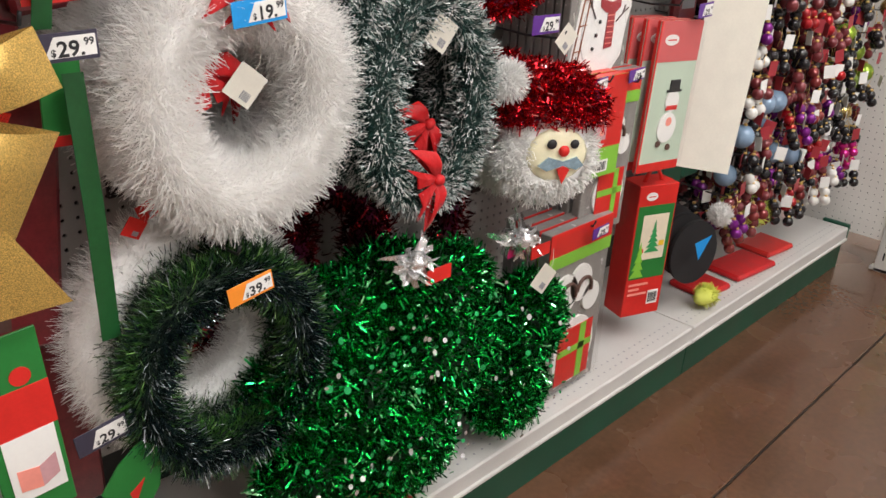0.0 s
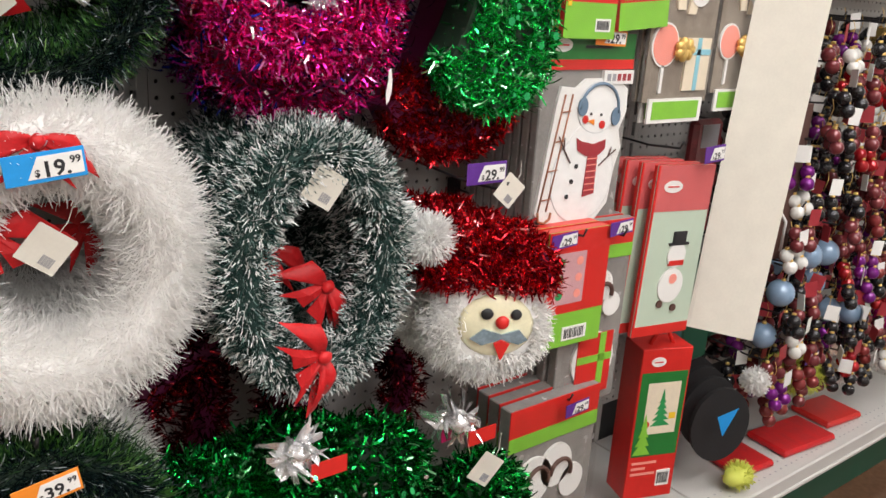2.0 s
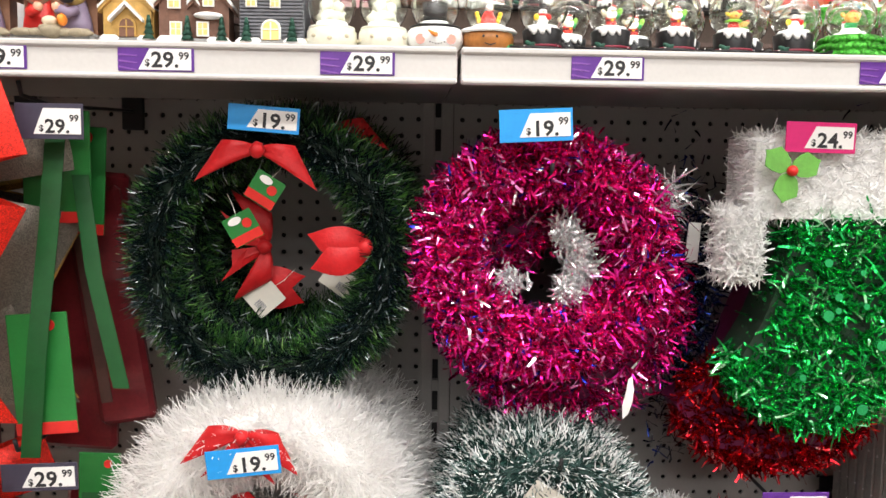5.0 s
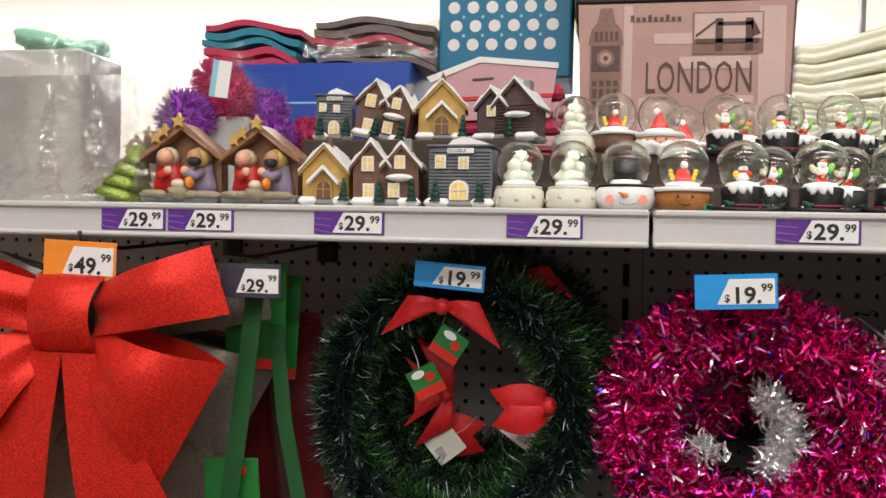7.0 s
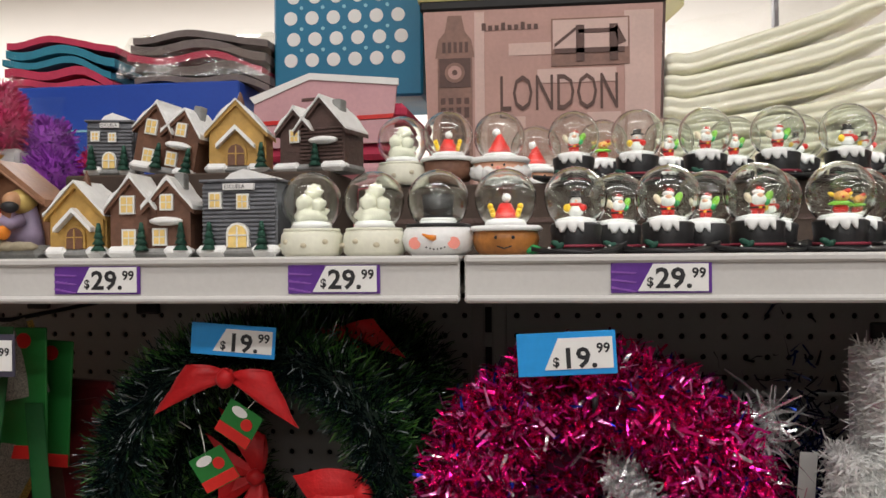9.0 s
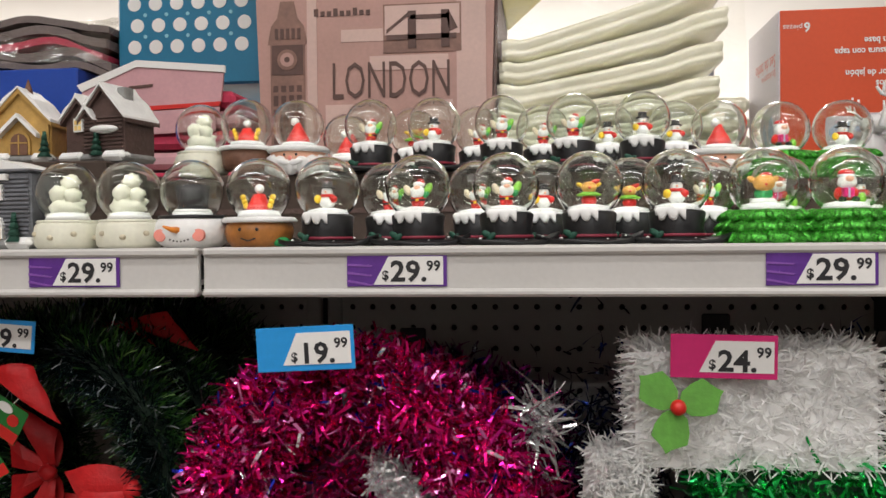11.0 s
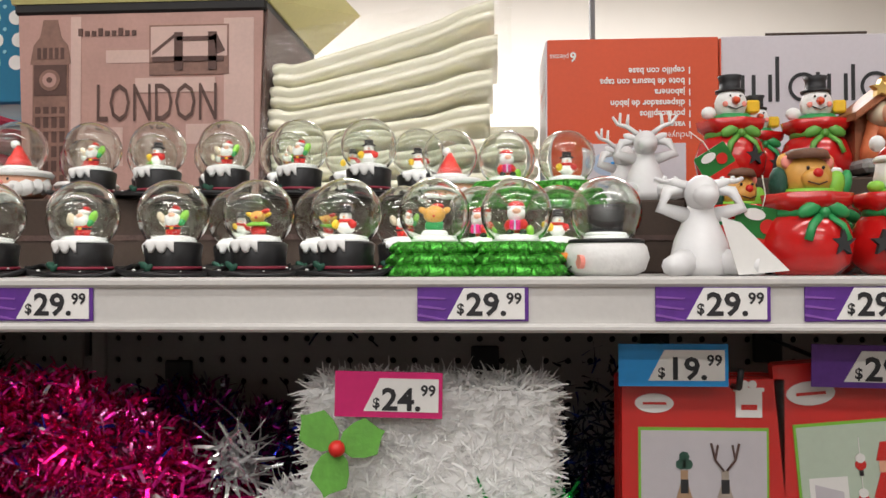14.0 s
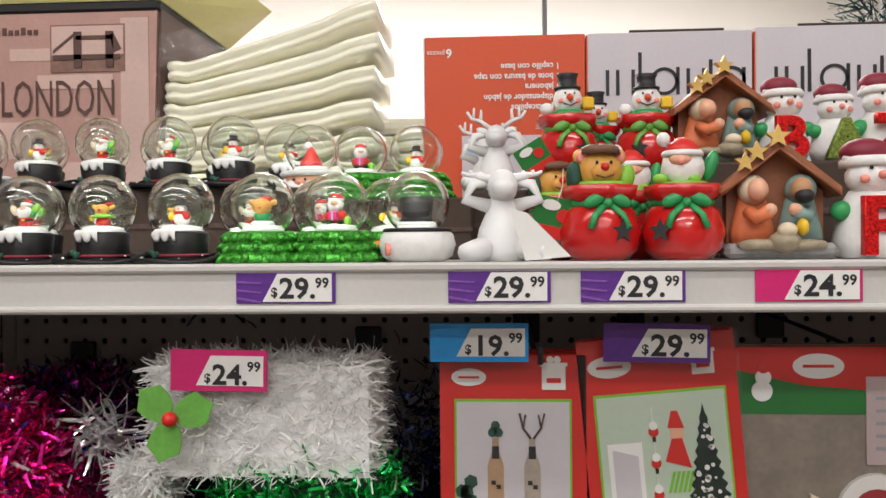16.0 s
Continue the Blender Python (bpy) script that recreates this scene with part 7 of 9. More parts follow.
for n_, x in enumerate((0.725, 0.92, 1.115)):
    wb = thing("white_bathroom_box", "pale lilac-grey printed cardboard box", "box", pose(x, 0.38, RZ + 0.042), "pale printed boxes")
    Build().box(0.001, 0.192, 0, 0.14, -0.041, 0.224 + 0.003 * n_, BOX_GREY, 0.001).part("box_body", wb)
    Build().box(-0.0006, 0.001, 0.001, 0.139, -0.041, 0.222, BOX_ORANGE).part("box_side", wb, "orange side panel")
    lg = Build()
    for px, w, h in ((0.022, 0.004, 0.03), (0.034, 0.004, 0.03), (0.052, 0.004, 0.03), (0.06, 0.004, 0.05), (0.104, 0.004, 0.032), (0.116, 0.004, 0.03), (0.134, 0.004, 0.03), (0.142, 0.004, 0.04), (0.18, 0.004, 0.03)):
        lg.box(px, px + w, -0.001, 0, 0.15, 0.15 + h, INK)
    for px in (0.09, 0.168):
        lg.add([(px + r * math.cos(2 * math.pi * k / 24), -0.001, 0.1655 + r * math.sin(2 * math.pi * k / 24)) for r in (0.0165, 0.0125) for k in range(24)], [(k, (k + 1) % 24, 24 + (k + 1) % 24, 24 + k) for k in range(24)], INK)
    lg.part("printed_mark", wb, "thin dark printed mark")
    Build().box(0.05, 0.16, 0.001, 0.003, 0.224, 0.227 + 0.003 * n_, KRAFT).part("lid_edge", wb)

# clear packs, plush and cloth to the far end
cp = thing("clear_bag_pack", "clear plastic bag with crystal clear plastic trees", "pack", pose(-0.70, 0.07, Z0))
CLEAR_TREE = clear_mat("sparkling_clear_plastic", 0.1, (0.98, 0.97, 0.96), 0.16, 1.0)
MILKY = clear_mat("milky_bag_film", 0.3, (0.72, 0.71, 0.70), 0.30, 0.3)
for name, y, m, hh in (("bag_front", -0.03, THICK_FILM, 0.20), ("bag_back", 0.06, MILKY, 0.165)):
    bagv, n, m_ = [], 14, 12
    for i in range(n + 1):
        for j in range(m_ + 1):
            bagv.append((-0.16 + 0.305 * i / n - 0.03 * (j / m_) * (i / n), y + rnd.uniform(-0.003, 0.003) - 0.01 * math.sin(math.pi * i / n) + 0.05 * max(0, j / m_ - 0.8), hh * j / m_))
    bagf = [(i * (m_ + 1) + j, i * (m_ + 1) + j + 1, (i + 1) * (m_ + 1) + j + 1, (i + 1) * (m_ + 1) + j) for i in range(n) for j in range(m_)]
    Build().add(bagv, bagf, m, True).part(name, cp, "wrinkled clear film").visible_shadow = False
FROST_PLASTIC = mat("milky_clear_plastic", (0.78, 0.76, 0.74), 0.25, vary=0.05, scale=30, transmission=0.35, ior=1.3)
for x in (-0.085, -0.005, 0.055):
    b = Build()
    for k in range(9):
        b.lathe([(0.020 - 0.0018 * k, 0), (0.018 - 0.0018 * k, 0.004), (0.006, 0.014)], CLEAR_TREE, (x, 0.0, 0.012 + 0.0145 * k), 14, wave=lambda a, z: 1 + 0.18 * math.sin(7 * a))
    b.lathe([(0.024, 0), (0.022, 0.01)], CLEAR_TREE, (x, 0, 0), 12)
    b.part("clear_tree", cp, "sparkling clear plastic tree").visible_shadow = False
mi = thing("mint_cloth", "folded mint green cloth in a clear bag", "cloth", pose(-0.785, 0.20, RZ + 0.218))
for k in range(3):
    Build().ball((0.012 * k - 0.01, 0.01 * k, 0.008 - 0.006 * k), (0.058 - 0.006 * k, 0.04, 0.013), MINT, (0, 6 - 9 * k, 0), lump=0.5, seg=20, ring=12).part("cloth_fold", mi)
wbx = thing("white_carton", "milky white plastic carton under the mint cloth", "box", pose(-0.85, 0.16, RZ + 0.004))
Build().box(0, 0.125, 0, 0.10, 0, 0.206, FROST_PLASTIC, 0.004).part("box_body", wbx)
for x, y, z, m, r in ((-0.575, 0.16, 0.115, VIOLET, 0.036), (-0.53, 0.20, 0.14, CERISE, 0.034), (-0.565, 0.235, 0.17, CERISE, 0.036), (-0.49, 0.22, 0.13, VIOLET, 0.03), (-0.44, 0.24, 0.095, CERISE, 0.03), (-0.47, 0.2, 0.09, VIOLET, 0.032)):
    pf = thing("plush_pompom_pack", ("violet" if m is VIOLET else "cerise") + " plush pompom in a clear bag", "pompom", pose(x, y, SHELF_Z), "plush pompoms")
    d = unit(rng.normal(size=(700, 3)))
    strands("plush", d * r * 0.72 + np.array([0, 0, z]), d + rng.normal(0, 0.4, (700, 3)), r * 0.4, 0.003, m, pf, 1, 0.4)
    Build().ball((0, 0, z), r * 0.8, m, lump=0.2).part("plush_core", pf)
    Build().box(-0.03, 0.03, -0.02, 0.02, 0, z - r * 0.6, FROST_PLASTIC, 0.004).part("lower_pack", pf)
    v, f = [], []
    for i in range(7):
        for j in range(7):
            v.append((-1.35 * r + 2.7 * r * i / 6 + rnd.uniform(-0.003, 0.003), -1.1 * r + rnd.uniform(-0.006, 0.004), z - 1.4 * r + 2.9 * r * j / 6))
    f = [(i * 7 + j, i * 7 + j + 1, (i + 1) * 7 + j + 1, (i + 1) * 7 + j) for i in range(6) for j in range(6)]
    Build().add(v, f, FILM, True).part("clear_bag", pf, "clear plastic bag").visible_shadow = False
lb = thing("pack_label", "small white and teal label on a clear bag", "label", pose(-0.515, 0.125, SHELF_Z + 0.135, 0, 8, 0))
Build().box(-0.012, 0.012, 0, 0.001, 0, 0.045, WHITE).part("label", lb)
Build().box(-0.012, -0.005, -0.0008, 0, 0, 0.045, PALE_TEAL).part("band", lb)
# a post and a silver tree far behind
structure("far_post", Build().box(0.765, 0.78, 2.0, 2.03, 1.4, CEILING_Z, GREY_INK, 0.002), "thin grey post behind the shelves", "post")
ftree = thing("silver_tinsel_tree", "frosted silver tinsel tree standing in the next aisle", "tree", pose(1.46, 1.25, 0.0))
Build().tube([(0, 0, 0), (0, 0, 2.2)], [0.02, 0.004], GREY_INK, 8).part("trunk", ftree)
a, hgt = rng.uniform(0, 6.283, 3000), rng.uniform(0.5, 2.2, 3000)
rad = (2.25 - hgt) * 0.25 * rng.uniform(0.4, 1, 3000)
strands("crown", np.stack([rad * np.cos(a), rad * np.sin(a), hgt], 1), np.stack([np.cos(a), np.sin(a), 0.3 + 0 * a], 1) + rng.normal(0, 0.4, (3000, 3)), 0.07, 0.005, FROSTED, ftree, 1, 0.3)


# ---- packs that hang below the shelf ----
FILM_GREY = mat("cloudy_pack_sides", (0.36, 0.34, 0.32), 0.25, vary=0.12, scale=40, transmission=0.3, ior=1.2)


def pack(name, label, x, y, z, w, h, depth, face, turn=0.0, lean=0.0, group="hanging packs", film=True, n=1, body=None):
    """A flat pack that hangs by its header: z is its lower edge. face(parts parent, w, h) prints its front. n packs behind one another."""
    t = thing(name, label, "pack", pose(x, y, z, 0, lean, turn), group)
    Build().box(0, w, 0.002, depth, 0, h, body or RED, 0.002).part("pack_body", t)
    face(t, w, h)
    if film:
        v = [(w * i / 6 + rnd.uniform(-0.002, 0.002) * (0 < i < 6), -0.011 + rnd.uniform(-0.0012, 0.001), h * j / 8) for i in range(7) for j in range(9)]
        f = [(i * 9 + j, i * 9 + j + 1, (i + 1) * 9 + j + 1, (i + 1) * 9 + j) for i in range(6) for j in range(8)]
        Build().add(v, f, FILM, True).part("clear_film", t, "clear plastic film").visible_shadow = False
    return t


def bars(b, x, z, w, rows, pitch, m, y=-0.0012):
    for k in range(rows):
        b.box(x, x + w * (0.75 + 0.25 * math.sin(3.1 * k + 1)), y, y + 0.0006, z - pitch * k, z - pitch * k + pitch * 0.45, m)
    return b


def barcode(t, x, z, w, h):
    b = Build().box(x, x + w, -0.0016, 0.001, z, z + h, WHITE)
    for k in range(12):
        b.box(x + w * (0.08 + 0.07 * k), x + w * (0.08 + 0.07 * k + (0.03 if k % 3 else 0.045)), -0.0022, -0.0016, z + 0.15 * h, z + 0.85 * h, INK)
    b.part("bar_code", t, "white bar code label")


def logo(t, x, z, r):
    Build().disc(x, z, r, -0.0018, 0.001, WHITE, rz=r * 0.5).box(x - 0.6 * r, x + 0.6 * r, -0.0024, -0.0018, z - 0.06 * r, z + 0.06 * r, RED).part("oval_badge", t, "white oval badge")


def gift_badge(t, x, z, s):
    Build().box(x, x + s, -0.0018, 0.001, z, z + s, WHITE).box(x - 0.08 * s, x + 1.08 * s, -0.0020, 0.001, z + s, z + 1.15 * s, WHITE).disc(x + 0.35 * s, z + 1.28 * s, 0.16 * s, -0.0018, 0.001, WHITE, seg=10).disc(x + 0.65 * s, z + 1.28 * s, 0.16 * s, -0.0018, 0.001, WHITE, seg=10).box(x + 0.2 * s, x + 0.8 * s, -0.0024, -0.0018, z + 0.3 * s, z + 0.5 * s, RED).part("gift_badge", t, "white gift-shaped badge")


WALLPHOTO = mat("pale_photo_print", (0.58, 0.55, 0.58), 0.4, vary=0.05, scale=12)
MINTPHOTO = mat("pale_green_photo_print", (0.50, 0.60, 0.48), 0.4, vary=0.06, scale=12)
WOODPHOTO = mat("wood_photo_print", (0.36, 0.20, 0.10), 0.4, vary=0.12, scale=40)
KRAFT_PHOTO = mat("kraft_label_print", (0.42, 0.27, 0.16), 0.4, vary=0.12, scale=50)
TREE_PHOTO = mat("dark_tree_photo_print", (0.012, 0.026, 0.018), 0.4, vary=0.4, scale=90)
GLASSPHOTO = mat("bottle_photo_print", (0.40, 0.34, 0.28), 0.3, vary=0.15, scale=60)


def face_bottles(t, w, h):
    Build().box(0, w, 0.0, 0.002, 0, h, RED).part("card", t, "red printed card")
    Build().box(0, w, -0.0008, 0, 0, 0.26 * h, LIME).box(0, w, -0.0010, 0, 0.25 * h, 0.285 * h, RED).part("lower_band", t, "lime band")
    f = Build().box(0.10 * w, 0.90 * w, -0.0012, 0, 0.33 * h, 0.84 * h, LIME).part("photo", t, "printed photo of two bottles")
    Build().box(0.115 * w, 0.885 * w, -0.0018, -0.0012, 0.34 * h, 0.83 * h, WALLPHOTO).box(0.115 * w, 0.885 * w, -0.002, -0.0018, 0.34 * h, 0.42 * h, WOODPHOTO).part("photo_ground", f)
    for bx, m in ((0.38, KRAFT_PHOTO), (0.63, GLASSPHOTO)):
        b = Build().prism([((bx + a) * w, c * h) for a, c in ((-0.055, 0.37), (0.055, 0.37), (0.055, 0.6), (0.022, 0.655), (0.022, 0.70), (-0.022, 0.70), (-0.022, 0.655), (-0.055, 0.6))], -0.0026, -0.002, m)
        b.box((bx - 0.024) * w, (bx + 0.024) * w, -0.0032, -0.0026, 0.625 * h, 0.67 * h, INK).box((bx - 0.05) * w, (bx + 0.05) * w, -0.0032, -0.0026, 0.37 * h, 0.41 * h, INK)
        b.box((bx - 0.03) * w, (bx + 0.0) * w, -0.0032, -0.0026, 0.53 * h, 0.545 * h, INK).box((bx + 0.005) * w, (bx + 0.035) * w, -0.0032, -0.0026, 0.515 * h, 0.53 * h, INK)
        b.part("bottle_print", f)
    b = Build()
    for q in (-1, 1):
        b.tube([((0.63 + q * 0.01) * w, -0.003, 0.70 * h), ((0.63 + q * 0.06) * w, -0.003, 0.735 * h), ((0.63 + q * 0.085) * w, -0.003, 0.79 * h)], 0.0011, UMBER, 4)
        b.tube([((0.63 + q * 0.06) * w, -0.003, 0.735 * h), ((0.63 + q * 0.045) * w, -0.003, 0.785 * h)], 0.0009, UMBER, 4)
        b.disc((0.38 + 0.02 * q) * w, 0.72 * h, 0.004, -0.003, -0.002, FIR, seg=7)
    b.disc(0.38 * w, 0.745 * h, 0.004, -0.003, -0.002, FIR, seg=7)
    for k in range(9):
        b.disc((0.15 + 0.03 * (k % 3)) * w, (0.40 + 0.035 * (k // 2)) * h, 0.006, -0.003, -0.002, FIR, seg=6, turn=k)
    b.part("sprig_print", f)
    logo(t, 0.2 * w, 0.92 * h, 0.12 * w)
    gift_badge(t, 0.70 * w, 0.875 * h, 0.16 * w)
    barcode(t, 0.60 * w, 0.05 * h, 0.3 * w, 0.09 * h)
    Build().prism([(0.03 * w, 0.22 * h), (0.10 * w, 0.22 * h), (0.09 * w, 0.32 * h), (0.04 * w, 0.32 * h)], -0.002, 0, YELLOW).part("corner_print", t)


def face_tree(t, w, h):
    Build().box(0, w, 0.0, 0.002, 0, h, RED).part("card", t, "red printed card")
    Build().box(0, w, -0.0008, 0, 0, 0.2 * h, LIME).part("lower_band", t, "lime band")
    f = Build().box(0.08 * w, 0.92 * w, -0.0012, 0, 0.22 * h, 0.80 * h, LIME).part("photo", t, "printed photo of a room with a tree")
    Build().box(0.095 * w, 0.905 * w, -0.0018, -0.0012, 0.23 * h, 0.79 * h, MINTPHOTO).box(0.14 * w, 0.36 * w, -0.0022, -0.0018, 0.26 * h, 0.62 * h, WHITE).part("photo_ground", f)
    Build().prism([(0.17 * w, 0.23 * h), (0.33 * w, 0.23 * h), (0.33 * w, 0.57 * h), (0.17 * w, 0.60 * h)], -0.0026, -0.0022, WALLPHOTO).part("door_print", f, "printed open door")
    right, left = [], []
    for k in range(11):
        z, half = 0.29 + 0.040 * k, 0.165 * (1 - k / 11.0)
        right += [((0.76 + half + 0.012) * w, z * h), ((0.76 + 0.78 * half) * w, (z + 0.022) * h)]
        left += [((0.76 - half - 0.012) * w, (z + 0.004) * h), ((0.76 - 0.78 * half) * w, (z + 0.025) * h)]
    Build().prism(right + [(0.76 * w, 0.745 * h)] + left[::-1], -0.0028, -0.0022, TREE_PHOTO).part("tree_print", f, "dark printed tree")
    for k in range(46):
        u = math.sqrt(rnd.random())
        Build().disc((0.76 + rnd.uniform(-0.145, 0.145) * u) * w, (0.72 - 0.42 * u) * h, 0.0011 + 0.0006 * (k % 3), -0.0033, -0.0027, WHITE, seg=7).part("bauble_print", f)
    b = Build()
    for k in range(3):
        z = 0.655 - 0.115 * k
        b.disc(0.44 * w, z * h, 0.0042, -0.0028, -0.002, RED, seg=9).disc(0.44 * w, (z + 0.022) * h, 0.0036, -0.0032, -0.002, WHITE, seg=9).box(0.43 * w, 0.45 * w, -0.0034, -0.002, (z - 0.036) * h, (z - 0.018) * h, INK)
        b.box(0.438 * w, 0.442 * w, -0.0026, -0.002, z * h, (z + 0.09) * h, WHITE)
    b.prism([(0.53 * w, 0.665 * h), (0.635 * w, 0.66 * h), (0.60 * w, 0.725 * h), (0.56 * w, 0.725 * h)], -0.0028, -0.002, RED).box(0.545 * w, 0.625 * w, -0.0026, -0.002, 0.625 * h, 0.665 * h, SKIN)
    b.prism([(0.50 * w, 0.545 * h), (0.66 * w, 0.515 * h), (0.615 * w, 0.625 * h), (0.55 * w, 0.625 * h)], -0.0028, -0.002, RED)
    for k in range(5):
        b.prism([((0.50 + 0.03 * k) * w, 0.43 * h), ((0.518 + 0.03 * k) * w, 0.43 * h), ((0.558 + 0.03 * k) * w, 0.505 * h), ((0.54 + 0.03 * k) * w, 0.505 * h)], -0.0028, -0.002, LIME)
    for px in (0.6, 0.86):
        b.disc(px * w, 0.27 * h, 0.011, -0.0036, -0.002, WHITE, seg=14).disc(px * w, 0.30 * h, 0.010, -0.0042, -0.002, RED, rz=0.005, seg=10)
    b.part("figures_print", f)
    logo(t, 0.2 * w, 0.90 * h, 0.14 * w)
    gift_badge(t, 0.72 * w, 0.85 * h, 0.14 * w)


def face_snowman(t, w, h):
    hd = Build().box(0, w, 0.0, 0.002, 0.86 * h, h, GREEN).box(0, w, -0.001, 0.0, 0.82 * h, 0.87 * h, RED).part("header", t, "green and red header")
    Build().box(0.42 * w, 0.72 * w, -0.0012, 0, 0.925 * h, 0.94 * h, INK).part("hang_slot", hd)
    logo(t, 0.17 * w, 0.94 * h, 0.1 * w)
    c = Build()
    c.prism([(a * w, b * h) for a, b in ((0.03, 0.09), (0.10, 0.03), (0.30, 0.01), (0.72, 0.01), (0.86, 0.10), (0.90, 0.30), (0.95, 0.40), (0.90, 0.50), (0.97, 0.60), (0.95, 0.72), (0.80, 0.775), (0.46, 0.775), (0.36, 0.73), (0.19, 0.74), (0.16, 0.66))], -0.0035, 0.0035, WHITE)
    c.part("cutout", t, "white snowman cut-out")
    for k, (px, pz, r, q) in enumerate(((0.525, 0.255, 0.36, 0.245), (0.58, 0.40, 0.27, 0.16), (0.62, 0.625, 0.235, 0.135))):
        Build().disc(px * w, pz * h, r * w, -0.0041 - 0.0005 * k, -0.0036, GREY_LINE if k != 1 else SNOW, rz=q * h, seg=30).disc(px * w, pz * h, r * w - 0.0013, -0.0045 - 0.0005 * k, -0.0040, SNOW, rz=q * h - 0.0013, seg=30).part("snowman_print", t, "printed snowman")
    b = Build().prism([(0.40 * w, 0.475 * h), (0.46 * w, 0.455 * h), (0.60 * w, 0.435 * h), (0.74 * w, 0.455 * h), (0.745 * w, 0.405 * h), (0.68 * w, 0.375 * h), (0.52 * w, 0.375 * h), (0.42 * w, 0.41 * h)], -0.0066, -0.0056, MAROON_PRINT)
    b.prism([(0.55 * w, 0.39 * h), (0.66 * w, 0.39 * h), (0.665 * w, 0.165 * h), (0.535 * w, 0.155 * h)], -0.0070, -0.0056, MAROON_PRINT)
    b.part("scarf_print", t, "dark red scarf")
    for k in range(6):
        Build().box(0.542 * w, 0.664 * w, -0.0076, -0.0070, (0.185 + 0.034 * k) * h, (0.191 + 0.034 * k) * h, ROSE).part("scarf_stripe", t, "paler stripe")
    b = Build().tube([((0.625 + 0.225 * math.cos(a)) * w, -0.0066, 0.615 * h + 0.135 * h * math.sin(a)) for a in [-0.15 + (math.pi + 0.1) * i / 12 for i in range(13)]], 0.0030, SLATE_BLUE, 6)
    b.part("ear_muff_band", t, "grey-blue band")
    for px, pz in ((0.43, 0.635), (0.825, 0.575)):
        Build().disc(px * w, pz * h, 0.052 * w, -0.0085, -0.006, SLATE_BLUE, rz=0.048 * h, seg=16).part("ear_muff_print", t, "grey-blue ear muff")
    Build().prism([(0.575 * w, 0.566 * h), (0.580 * w, 0.536 * h), (0.50 * w, 0.560 * h)], -0.0075, -0.0056, ORANGE).part("nose_print", t, "orange carrot nose")
    for px, pz, r, m in ((0.535, 0.595, 0.011, INK), (0.655, 0.588, 0.011, INK), (0.475, 0.568, 0.033, RED), (0.675, 0.535, 0.033, RED), (0.43, 0.324, 0.019, INK), (0.39, 0.245, 0.019, INK), (0.354, 0.165, 0.019, INK)):
        Build().disc(px * w, pz * h, r * w, -0.0072, -0.0054, m, seg=12).part("button_print" if pz < 0.4 else "face_print", t)
    for pts in (((0.355, 0.345), (0.27, 0.42), (0.20, 0.49)), ((0.27, 0.42), (0.265, 0.48)), ((0.69, 0.315), (0.79, 0.36), (0.88, 0.395)), ((0.79, 0.36), (0.82, 0.41))):
        Build().tube([(px * w, -0.0066, pz * h) for px, pz in pts], 0.0013, UMBER, 4).part("twig_print", t, "dark twig")
    for x0, x1 in ((0.055, 0.235), (0.145, 0.315)):
        Build().tube([(x0 * w, -0.0050, 0.10 * h), ((x0 + x1) / 2 * w, -0.0050, 0.40 * h), (x1 * w, -0.0050, 0.70 * h)], 0.0015, CLAY, 4).part("sled_rail_print", t, "brown printed sled rail")
    for k in range(4):
        q = 0.16 + 0.15 * k
        Build().tube([((0.055 + 0.18 * q / 0.6 * 0.95 - 0.02) * w, -0.0050, q * h), ((0.145 + 0.17 * q / 0.6 * 0.95 + 0.0) * w, -0.0050, (q + 0.005) * h)], 0.0013, CLAY, 4).part("sled_rung_print", t, "brown printed sled rung")
    Build().tube([(0.055 * w, -0.0050, 0.10 * h), (0.065 * w, -0.0050, 0.05 * h), (0.13 * w, -0.0050, 0.035 * h), (0.19 * w, -0.0050, 0.055 * h), (0.20 * w, -0.0050, 0.09 * h)], 0.0024, CLAY, 5).part("sled_runner_print", t, "brown printed sled runner")
    Build().box(0.64 * w, 0.99 * w, -0.0062, 0, 0.745 * h, 0.815 * h, WHITE).part("word_label", t, "white label")
    for k in range(5):
        Build().box((0.675 + 0.06 * k) * w, (0.715 + 0.06 * k) * w, -0.0068, -0.0062, 0.762 * h, 0.798 * h, GREY_INK if k < 2 else MAROON_PRINT).part("word_bar", t)


GREY_LINE = mat("pale_grey_print_line", (0.48, 0.49, 0.50), 0.5, vary=0.05)
MAROON_PRINT = mat("maroon_print", (0.34, 0.03, 0.04), 0.45, vary=0.1, scale=40)
SLATE_BLUE = mat("slate_blue_print", (0.13, 0.20, 0.28), 0.45, vary=0.1, scale=40)


BEIGE_PACK = mat("beige_pack_backing", (0.25, 0.21, 0.17), 0.3, vary=0.2, scale=40, coat=0.4)


